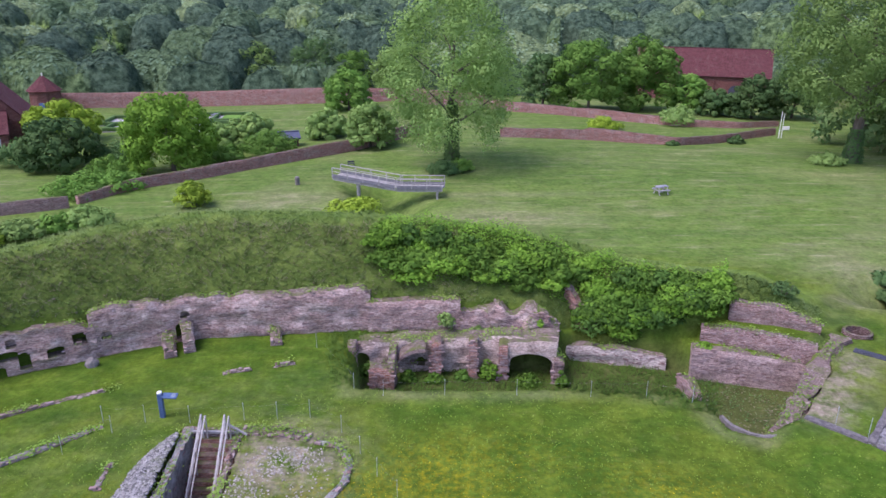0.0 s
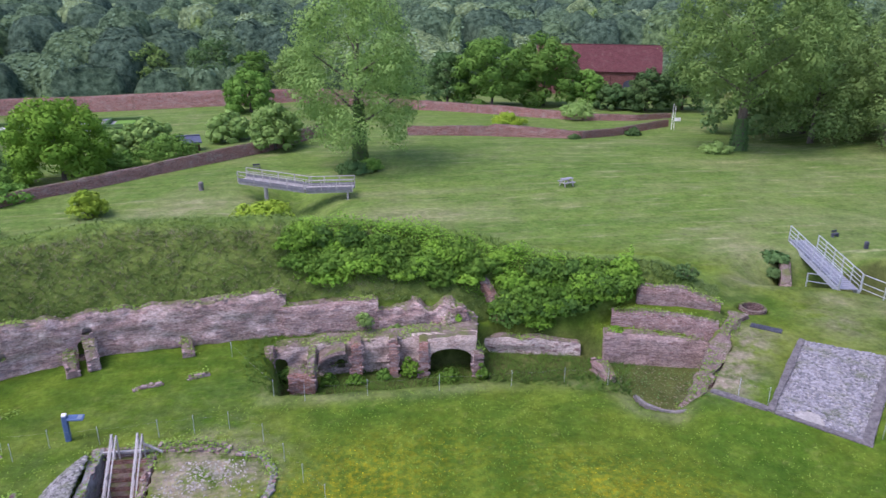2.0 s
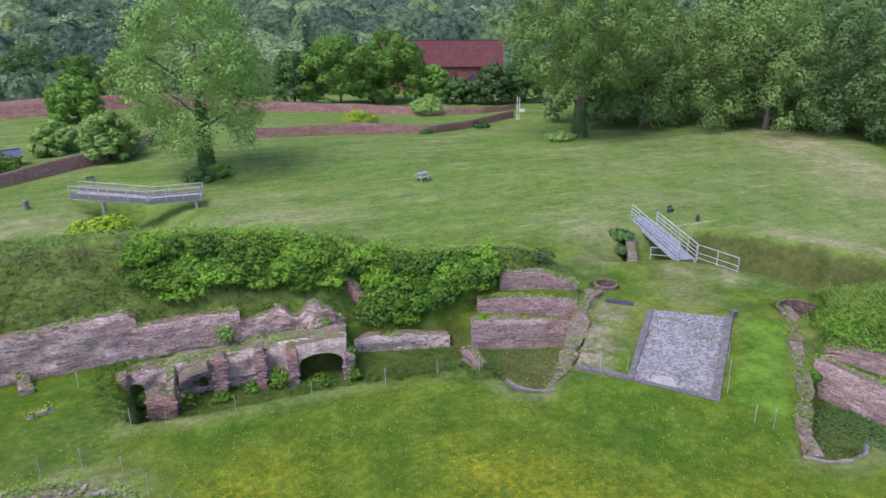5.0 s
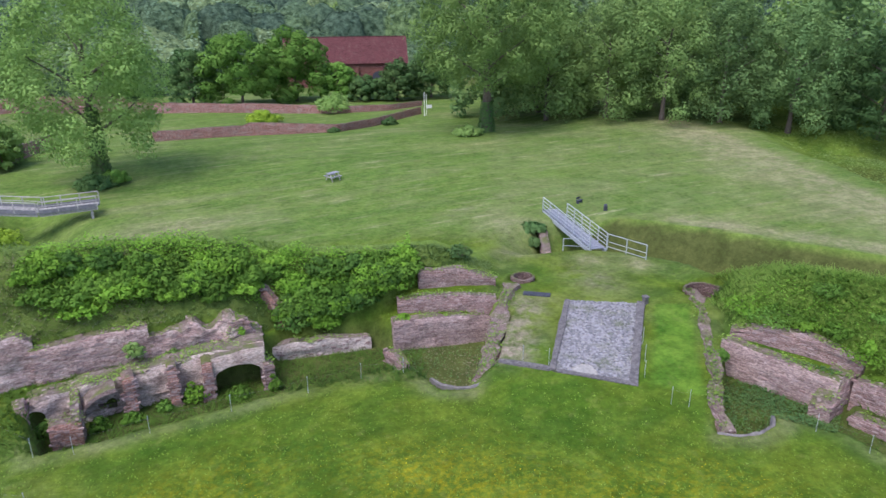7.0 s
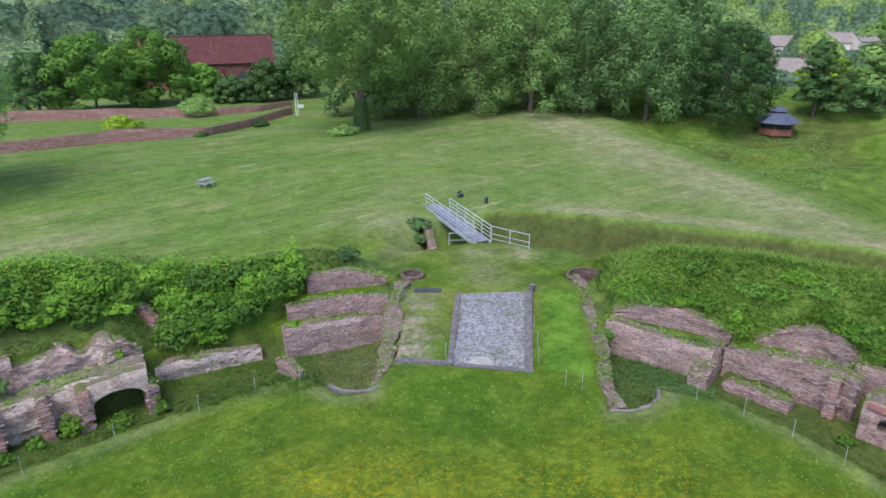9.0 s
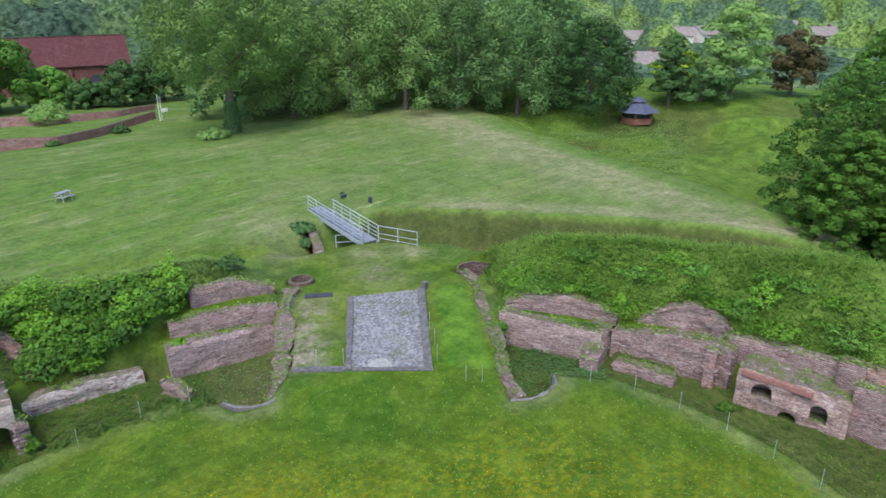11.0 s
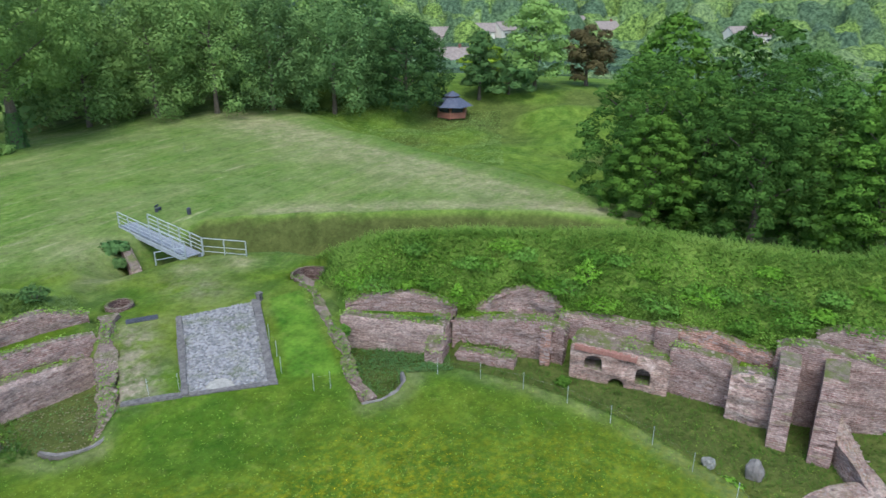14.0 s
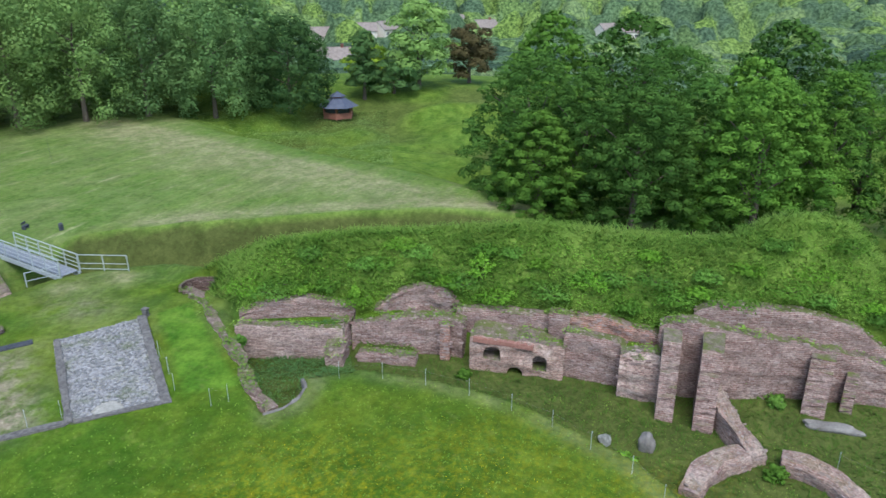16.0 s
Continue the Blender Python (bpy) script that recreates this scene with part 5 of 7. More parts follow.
def quads_object(name, verts, mat, parent=None, label=""):
    """Loose quads; six columns hold place and shading normal."""
    n = len(verts) // 4
    shade = verts[:, 3:6] if verts.shape[1] == 6 else None
    verts = np.ascontiguousarray(verts[:, :3])
    me = bpy.data.meshes.new(name)
    me.vertices.add(len(verts))
    me.vertices.foreach_set("co", np.asarray(verts, dtype=np.float32).ravel())
    me.loops.add(n * 4)
    me.loops.foreach_set("vertex_index", np.arange(n * 4, dtype=np.int32))
    me.polygons.add(n)
    me.polygons.foreach_set("loop_start", np.arange(0, n * 4, 4, dtype=np.int32))
    me.update(calc_edges=True)
    if shade is not None:
        me.attributes.new("custom_normal", "FLOAT_VECTOR", "POINT").data.foreach_set("vector", np.ascontiguousarray(shade, dtype=np.float32).ravel())
    me.materials.append(mat)
    ob = new(name, me)
    if parent is not None:
        ob.parent = parent
    if label:
        ob["label"] = label
    return ob


def blob_points(centre, radii, n, rng, thick=0.35, below=-0.55):
    """Points near the surface of an uneven ellipsoid, with outward normals."""
    d = rng.normal(0, 1, (int(n * 1.7) + 8, 3))
    d /= np.linalg.norm(d, axis=1)[:, None]
    d = d[d[:, 2] > below][:n]
    ph = rng.uniform(0, 6, 6)
    bulge = 1 + 0.16 * np.sin(d[:, 0] * 5 + ph[0]) * np.sin(d[:, 1] * 5 + ph[1]) + 0.14 * np.sin(d[:, 2] * 7 + ph[2] + d[:, 0] * 4)
    k = bulge * (1 - thick * rng.uniform(0, 1, len(d)) ** 1.8)
    return np.array(centre) + d * np.array(radii) * k[:, None], d


def crown_leaves(blobs, leaves, size, rng, thick=0.35, below=-0.3):
    area = np.array([b[1][0] * b[1][1] + b[1][0] * b[1][2] for b in blobs])
    out = []
    for (c, rad), share in zip(blobs, area / area.sum()):
        p, d = blob_points(c, rad, max(20, int(leaves * share)), rng, thick, below)
        out.append(leaf_arrays(p, d, size, rng))
    return np.concatenate(out)


def make_blobs(height, width, base, count, rng, lean=0.0, taper=0.0, flat=0.62, skirt=0.0):
    """Domed clumps set round an ovoid crown of that height and width, from base up, with gaps between them."""
    mid, half = (base + height) / 2, (height - base) / 2
    blobs = [((0, 0, mid - half * 0.1), (width * 0.27, width * 0.27, half * 0.66))]
    grain = width / math.sqrt(count) * 0.92 * (half * 2 / width) ** 0.4
    for i in range(count):
        f = 1 - (1.78 + 0.2 * skirt) * (i + 0.5) / count
        a = i * 2.39996 + rng.uniform(-0.3, 0.3)
        shape = math.sqrt(max(0.06, 1 - f * f * (1 - skirt * (f < 0)))) ** 0.85 * (1 - taper * max(0.0, f) * 0.6)
        r = grain * rng.uniform(0.62, 1.12) * (1 - 0.3 * taper * max(0.0, f))
        reach = max(0.0, width / 2 * shape - r * 0.62) * rng.uniform(0.82, 1.1)
        blobs.append(((reach * math.cos(a) + lean * f, reach * math.sin(a), mid + half * f * 0.9 + rng.uniform(-0.3, 0.3) * r), (r, r * rng.uniform(0.8, 1.1), r * flat * rng.uniform(0.8, 1.25))))
    return blobs


def trunk_mesh(bm, height, r, rng, limbs=6, spread=2.5, start=0.35):
    z, x, y = 0.0, 0.0, 0.0
    last = Vector((0, 0, -0.3))
    for i in range(5):
        f = (i + 1) / 5
        nxt = Vector((rng.uniform(-0.15, 0.15) * f * 2, rng.uniform(-0.15, 0.15) * f * 2, height * f))
        rod(bm, last, nxt, r * (1.25 if i == 0 else 1) * (1 - 0.75 * (i / 5)), r * (1 - 0.75 * f), 9)
        last = nxt
    for i in range(limbs):
        a = i * 2.4 + rng.uniform(-0.3, 0.3)
        z0 = height * (start + (0.9 - start) * i / max(1, limbs))
        p0 = Vector((0, 0, z0))
        p1 = p0 + Vector((math.cos(a) * spread * 0.5, math.sin(a) * spread * 0.5, height * 0.12))
        p2 = p1 + Vector((math.cos(a + 0.3) * spread * 0.5, math.sin(a + 0.3) * spread * 0.5, height * 0.13))
        rod(bm, p0, p1, r * 0.34, r * 0.2, 6)
        rod(bm, p1, p2, r * 0.2, r * 0.07, 6)
    return bm


def tree(x, y, height, width, base=1.5, leaves=6000, size=0.3, mat=None, seed=0, label="broad-leaved tree", trunk=0.35, count=16, group="", z=None, thick=0.35, lean=0.0, taper=0.0, flat=0.62, below=-0.3, skirt=0.85, ivy=0.0):
    rng = np.random.default_rng(seed)
    t = thing("tree", x, y, ground_at(x, y) - 0.1 if z is None else z, 0, label, "tree", group)
    part("trunk", trunk_mesh(bmesh.new(), height * 0.72, trunk, rng, 7, width * 0.35), BARK, t)
    blobs = make_blobs(height, width, base, count, rng, lean, taper, flat, skirt)
    quads_object("crown", crown_leaves(blobs, leaves, size, rng, thick, below), mat or LEAF, t)
    if ivy:
        k = int(520 * ivy)
        a, h = rng.uniform(0, 6.2832, k), ivy * rng.uniform(0, 1, k) ** 1.2
        d = np.stack([np.cos(a), np.sin(a), np.zeros(k)], -1)
        p = d * (trunk * (1.2 - 0.4 * h / ivy) + rng.uniform(0, 0.35, k) * (1.1 - 0.5 * h / ivy))[:, None] + np.stack([0 * h, 0 * h, h], -1)
        quads_object("ivy", leaf_arrays(p, d, 0.11, rng), LEAF_DARK, t, "dark ivy clothing the trunk")
    return t


# two tall trees on the plateau
tree(-0.6, 67.0, 16.6, 12.5, 1.2, 30000, 0.125, LEAF_LIGHT, 3, "tall airy light-green tree beside the timber footbridge", 0.42, 64, thick=0.7, flat=1.1, below=-0.8, skirt=0.35, ivy=6.5)
tree(40.2, 71.6, 19.5, 16.5, 3.8, 44000, 0.135, LEAF_LIGHT, 5, "large spreading light-green tree on the mown field", 0.6, 76, thick=0.65, flat=1.0, below=-0.8, skirt=0.0, ivy=3.6)
# grove behind the east bank: x, y, height, width
GROVE = [(55.0, 14.0, 13.5, 12.5), (50.4, 12.2, 9.5, 8.5), (58, 3, 14, 14), (51.3, 5.0, 11.5, 10.5), (52, -3.5, 12.5, 11.5), (57, -11, 14, 13.5), (67, 14.5, 16, 11), (67, 7, 16, 13), (69, -6, 15.5, 13), (53, -18, 13, 12), (64, -24, 16, 13), (60, -3, 13, 10), (53.5, 9.0, 12.5, 8.5), (54.5, 0.6, 12, 8.5), (54, -8, 13, 9.5)]
for i, (x, y, h, w) in enumerate(GROVE):
    tree(x, y, h + 1.0, w * 0.84, 0.4, 34000 if i in (0, 1, 2, 3, 4, 5) else (20000 if i > 11 else 9000), 0.1 if i in (0, 1, 2, 3, 4, 5) or i > 11 else 0.22, (GROVE_LEAF, GROVE_FRESH, GROVE_LEAF, GROVE_LEAF, GROVE_FRESH)[i % 5], 30 + i, "dense leafy tree in the grove behind the bank", 0.35, 150, "grove behind the bank", z=-2.8, taper=0.45, thick=0.28)
# belt of trees along the field's far edge
BELT = [(51.5, 76, 14.5, 11), (57, 71, 14, 11.5), (62, 66.5, 15, 12), (67.5, 62.5, 14.5, 11), (73.5, 57.5, 14, 11), (79.8, 50.5, 12.3, 11.5), (55, 83, 17, 13), (64, 76, 17, 13), (73, 69, 17, 13), (83, 60, 15, 12), (48, 84, 15, 11), (60, 92, 19, 14), (74, 82, 19, 14), (88, 68, 17, 13)]
for i, (x, y, h, w) in enumerate(BELT):
    tree(x, y, h, w, 0.3, 26000 if i == 5 else 20000 if i < 6 else 5500, 0.145 if i < 6 else 0.32, (BELT_LEAF, BELT_LEAF, BELT_LEAF, BELT_DEEP, BELT_DEEP, DOME_LEAF)[i % 6], 60 + i, "full-crowned tree in the belt along the field", 0.3, 44 if i % 6 != 5 else 60, "belt along the field", taper=0.3, thick=0.5 if i % 6 != 5 else 0.25, flat=1.15 if i % 6 != 5 else 0.85, below=-0.7)
# single trees of the gardens and the slopes: x, y, height, width, kind
SINGLES = [(-76.6, 151, 12.4, 13, 1), (-41, 146, 9.5, 9.5, 1), (-29, 145, 10, 11, 2), (-12, 135, 8.2, 9, 1), (-66, 150, 8, 11, 2), (-54, 147, 9, 10, 0), (3, 133, 8, 9, 0), (-20, 140, 8, 9, 0), (-28.6, 68.6, 7.6, 8.8, 3), (-40.6, 69.7, 5.0, 7.6, 2), (-48.9, 85.8, 4.6, 8.8, 4), (-17.2, 110.9, 5.9, 7.4, 0), (-9.7, 76.6, 4.6, 5.4, 1), (-16, 85, 3.5, 4.6, 1), (-24, 80.4, 3.7, 5.5, 1), (-27.5, 79, 3.0, 4.5, 1), (20, 110.3, 10, 12, 0), (29, 112.8, 10.7, 11, 0),
           (13.3, 113.2, 8.4, 7, 2), (35.2, 110.2, 5.7, 6, 0), (38.5, 107.1, 3.6, 6, 2), (42.8, 104.2, 5.8, 6.6, 2), (49, 105, 7.5, 8, 2)]
for i, (x, y, h, w, k) in enumerate(SINGLES):
    tree(x, y, h, w, 0.1 if h < 9 and i != 4 else 0.3, 20000 if i == 8 else (15000 if i in (16, 17) else int(3000 + 480 * w)), 0.15 if i == 8 else 0.21, (LEAF, LEAF_LIGHT, LEAF_DARK, LEAF_VIVID, LEAF_YELLOW)[k], 90 + i, ("rounded green tree", "grey-green bushy tree", "dark green tree", "bright green rounded tree", "yellow-green tree")[k] + " near the old garden wall", 0.22, 56 if i == 8 else 34, thick=0.22, flat=0.9 if i == 8 else 0.75, below=-0.8 if i == 8 else -0.55, skirt=0.7)
tree(88.7, 44.0, 9.0, 4.6, 0.6, 4500, 0.2, LEAF_DARK, 121, "dark narrow conifer near the pavilion", 0.25, 16)
tree(92, 41, 4.8, 8.4, 0.2, 4500, 0.2, LEAF_DARK, 122, "bluish-green rounded bush near the pavilion", 0.2, 18)
tree(95.5, 38.5, 12.2, 9.3, 0.6, 6000, 0.24, LEAF_LIGHT, 123, "tall light-green tree on the meadow's edge", 0.3, 22)
tree(104, 33.5, 8.5, 7.5, 0.5, 5000, 0.24, leaf_material("bronze_leaves", (0.045, 0.042, 0.02), (0.10, 0.085, 0.04)), 124, "bronze-tinted conifer on the meadow's edge", 0.3, 18)
tree(96, 47, 5.5, 6.0, 0.3, 3500, 0.22, LEAF_YELLOW, 125, "yellow-green bush behind the pavilion", 0.2, 14)


# bushes: leaf clumps on a few stems
def bush(x, y, w, h, mat, seed, label, leaves=1600, size=0.11, z=None, group=""):
    rng = np.random.default_rng(seed)
    t = thing("bush", x, y, (ground_at(x, y) if z is None else z) - 0.08, 0, label, "bush", group)
    bm = bmesh.new()
    for k in range(5):
        a = k * 1.3
        rod(bm, (0.05 * math.cos(a), 0.05 * math.sin(a), 0), (w * 0.28 * math.cos(a), w * 0.28 * math.sin(a), h * 0.75), 0.03, 0.01, 5)
    part("woody_base", bm, BARK, t)
    blobs = [((0, 0, h * 0.3), (w * 0.4, w * 0.4, h * 0.45))]
    for k in range(15):
        a, q = k * 2.4, 0.46 * math.sqrt((k + 0.5) / 15)
        s = w * rng.uniform(0.1, 0.19)
        blobs.append(((w * q * math.cos(a), w * q * math.sin(a), h * (0.85 - 2.6 * q * q) * rng.uniform(0.75, 1.2)), (s, s, s * rng.uniform(0.6, 1.0))))
    quads_object("foliage", crown_leaves(blobs, leaves, size, rng, 0.4, -0.25), mat, t)
    return t


# the thicket on the north bank
rng = np.random.default_rng(5)
for i in range(74):
    a = -7.2 + 30.0 * (i + rng.uniform(0, 1)) / 74
    lo, hi = float(np.interp(a, BEARING, FOOT_R)) + 0.5, float(np.interp(a, BEARING, CREST_R)) - 0.7
    f = rng.uniform(0, 1)
    f = 0.16 + 0.56 * f if a < 9 else 0.05 + 0.82 * f
    if 9.6 < a < 11.3 and lo + (hi - lo) * f < 35.2:
        continue
    p = ring(a, lo + (hi - lo) * f)
    bush(p.x, p.y, rng.uniform(1.3, 2.6), rng.uniform(0.4, 1.15), (LEAF_BRIGHT, GROVE_FRESH, BRAMBLE, LEAF_VIVID, BRAMBLE, GROVE_FRESH, GROVE_LEAF)[i % 7], 200 + i, "dense leafy bush in the thicket on the bank", 1150, 0.09, None, "thicket on the bank")
# growth on the east bank and scattered shrubs
for i in range(38):
    a = 51.5 + 54 * (i + rng.uniform(0, 1)) / 38
    lo, hi = float(np.interp(a, BEARING, FOOT_R)) + 0.3, float(np.interp(a, BEARING, CREST_R)) + 0.2
    p = ring(a, lo + (hi - lo) * rng.uniform(0, 0.62))
    bush(p.x, p.y, rng.uniform(1.2, 2.6), rng.uniform(0.25, 0.5), (LEAF_BRIGHT, LEAF, BRAMBLE)[i % 3], 260 + i, "low tangle of weeds and brambles on the east bank", 900, 0.06, None, "growth on the east bank")
# the thicket's lower skirts, down to the limewashed footing
for i in range(34):
    a = 11.6 + 10.0 * (i + rng.uniform(0, 1)) / 34
    lo, hi = float(np.interp(a, BEARING, FOOT_R)) + 0.25, float(np.interp(a, BEARING, CREST_R)) - 1.0
    p = ring(a, lo + (hi - lo) * rng.uniform(0, 0.6))
    bush(p.x, p.y, rng.uniform(1.4, 2.4), rng.uniform(0.7, 1.25), (LEAF_BRIGHT, GROVE_LEAF, BRAMBLE)[i % 3], 500 + i, "tall leafy bush low on the bank", 1150, 0.09, None, "thicket on the bank")
SHRUBS = [(-0.9, 31.9, 1.2, 1.0, 1, "pale green sapling on the kitchen terrace"), (3.3, 30.3, 1.3, 1.3, 3, "bright green elder in the kitchen pit"), (-4.6, 30.0, 1.1, 0.8, 1, "nettles in the kitchen pit"), (-1.9, 30.0, 1.2, 0.6, 1, "nettles in the kitchen pit"), (0.7, 30.3, 1.0, 0.6, 0, "weeds in the kitchen pit"), (7.0, 30.0, 1.6, 0.7, 1, "nettles before the arched fireplace"), (10.2, 30.2, 0.9, 1.0, 1, "tall weeds beside the jamb"),
          (-8.6, 30.8, 1.2, 0.9, 0, "weeds by the west return"), (7.8, 32.4, 0.7, 0.6, 3, "tuft of elder on the rubble"), (4.0, 32.4, 1.4, 0.5, 1, "weeds on the crumbling wall"), (2.0, 32.2, 1.3, 0.5, 1, "weeds on the crumbling wall"), (27.4, 37.3, 2.0, 1.0, 2, "dark juniper bush on the bank's end"), (22.3, 33.3, 0.9, 0.6, 3, "weeds on the cellar wall"),
          (58.3, 30.9, 0.9, 0.5, 1, "weeds on the cross wall"), (60.8, 32.6, 0.8, 0.9, 3, "yellow-green weed at the wall's end"), (79.0, 29.6, 1.1, 0.9, 3, "bright green elder above the ovens"), (50.5, 31.4, 0.8, 0.7, 0, "weeds in the cellar corner"), (70.5, 28.4, 0.9, 0.6, 1, "pale weeds by the ovens"), (72.2, 32.0, 1.7, 1.5, 3, "bright green elder above the ovens"), (86.5, 28.2, 1.3, 0.4, 3, "weeds on the pale block"),
          (96.2, 24.9, 1.2, 0.6, 1, "weeds on the spur wall"), (94.5, 27.5, 1.0, 0.5, 1, "weeds on the spur wall"), (97.8, 30.1, 1.8, 0.5, 1, "weeds along the wall's ledge"), (95.2, 29.6, 1.2, 0.5, 1, "weeds along the wall's ledge"), (93.0, 29.2, 0.9, 0.4, 1, "weeds along the wall's ledge"), (98.5, 29.2, 1.0, 0.7, 0, "bush at the foot of the wall"), (85.5, 22.6, 1.4, 0.6, 3, "yellow-green weeds by the fence"), (99.2, 23.9, 1.1, 0.7, 1, "weeds on the round tower")]
for i, (a, r, w, h, k, say) in enumerate(SHRUBS):
    p = ring(a, r)
    z = None
    if (a, r) in ((7.8, 32.4), (-0.9, 31.9)):
        z = 0.55
    bush(p.x, p.y, w * 0.8, h * 0.85, (LEAF, BRAMBLE if r < 31 else LEAF_LIGHT, LEAF_DARK, LEAF_VIVID)[k], 300 + i, say, 700, 0.07, z)
for i, (x, y, w, h, k, say) in enumerate([(-8.3, 54.5, 4.6, 1.6, 3, "bright yellow-green bush in the gully"), (-21.7, 55.3, 3.0, 2.0, 3, "light green sapling bush on the slope"), (-33.2, 59.6, 6.0, 1.3, 0, "low hedge growing over the garden wall"), (-30.5, 60.8, 4.5, 1.3, 0, "low hedge growing over the garden wall"), (-32, 48.3, 3.4, 1.4, 1, "bush outside the bank"), (-28.1, 50.6, 3.6, 1.5, 1, "bush outside the bank"),
                                              (-33.5, 46.0, 3.0, 1.2, 3, "yellow-green bush outside the bank"), (-30, 49.5, 3.0, 1.3, 0, "bush outside the bank"), (-20.6, 75.2, 6.5, 2.4, 0, "spreading bush along the garden wall"), (-24.8, 73.0, 4.0, 1.6, 0, "spreading bush along the garden wall"), (30, 97.2, 5, 2.4, 1, "yellowish bush by the garden wall"), (19.5, 94.5, 4.6, 1.3, 3, "bright low bush between the garden walls"), (-36, 73, 6, 2.0, 2, "dark overgrown bush in the garden"),
                                              (-33.5, 66.5, 5, 1.6, 0, "overgrown bush in the garden"), (-46, 72, 6, 2.4, 2, "dark overgrown bush in the garden"), (-1.3, 65.2, 3.4, 0.8, 2, "ivy and scrub round the tree's foot"), (0.2, 65.8, 2.6, 1.2, 0, "ivy and scrub round the tree's foot"), (26.0, 40.2, 1.9, 0.4, 2, "dark scrub below the footbridge"), (25.4, 39.0, 1.1, 0.35, 2, "dark scrub below the footbridge"), (0.6, 41.5, 1.6, 0.9, 3, "light green weed on the crest"),
                                              (33.5, 85.0, 2.0, 0.8, 2, "dark weed by the garden wall"), (24.5, 80.5, 1.4, 0.6, 2, "dark weed by the garden wall"), (37.0, 70.3, 3.2, 0.9, 1, "leafy shoots at the tree's foot")]):
    bush(x, y, w, h, (LEAF, LEAF_LIGHT, LEAF_DARK, LEAF_YELLOW)[k], 400 + i, say, int(900 + 500 * w), 0.13)


# far woods on the hills: one closed canopy of crown beside crown, rough with leaf sprays
def canopy_material():
    m, nt, b = material("canopy", 0.9)
    b.inputs["Specular IOR Level"].default_value = 0.05
    geo = nt.nodes.new("ShaderNodeNewGeometry").outputs["Position"]
    # The bluish ends of both tone ramps carry the haze of distance.
    tone = attribute(nt, "tone")
    # Shade and light among the leaf clumps, painted as dark and bright greens.
    shaded = ramp(nt, tone, [(0.0, (0.026, 0.052, 0.034)), (0.5, (0.036, 0.068, 0.03)), (0.8, (0.038, 0.075, 0.02)), (1.0, (0.085, 0.13, 0.07))])
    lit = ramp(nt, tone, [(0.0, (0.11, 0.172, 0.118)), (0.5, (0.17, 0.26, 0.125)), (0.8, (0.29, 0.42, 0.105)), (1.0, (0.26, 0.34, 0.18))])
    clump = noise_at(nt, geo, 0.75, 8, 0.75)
    nt.links.new(mix(nt, ramp(nt, clump, [(0.4, grey(0)), (0.62, grey(1))]), shaded, lit), b.inputs["Base Color"])
    bump(nt, b, clump, 1.0, 1.3)
    return m


def wooded(a, r):
    """One where the woods stand, by bearing and radius."""
    inner = np.where(a < 8, 140 - 0.25 * (a + 20), np.where(a < 31, 156, np.where(a < 40, 122, np.where(a < 57, 116, 134))))
    return np.clip((r - inner) / 1.5, 0, 1) * (0.45 + 0.55 * smooth((r - inner) / 24))


def canopy_height(x, y):
    """Height of the crowns over the ground and a tone for each crown."""
    cell = 8.5
    gx, gy = np.floor(x / cell), np.floor(y / cell)
    best, tone = np.full(x.shape, -9.0), np.zeros(x.shape)

    def luck(i, j, k):
        v = np.sin(i * 127.1 + j * 311.7 + k * 74.7) * 43758.5453
        return v - np.floor(v)

    for di in (-1, 0, 1):
        for dj in (-1, 0, 1):
            i, j = gx + di, gy + dj
            cx, cy = (i + 0.15 + 0.7 * luck(i, j, 1)) * cell, (j + 0.15 + 0.7 * luck(i, j, 2)) * cell
            wide = 4.2 + 3.2 * luck(i, j, 3)
            d = np.hypot(x - cx, y - cy) * (1 + 0.12 * np.sin(5 * np.arctan2(y - cy, x - cx) + 6 * luck(i, j, 4))) / wide
            h = 4.0 + 7.0 * luck(i, j, 5) + 6.4 * np.sqrt(np.clip(1 - d * d, 0, 1)) - 12 * smooth((d - 0.72) / 0.5)
            up = h > best
            best, tone = np.where(up, h, best), np.where(up, luck(i, j, 6), tone)
    return best + 0.55 * waves(x, y, 1.1, 2.0) + 0.35 * waves(x, y, 0.55, 6.0), tone


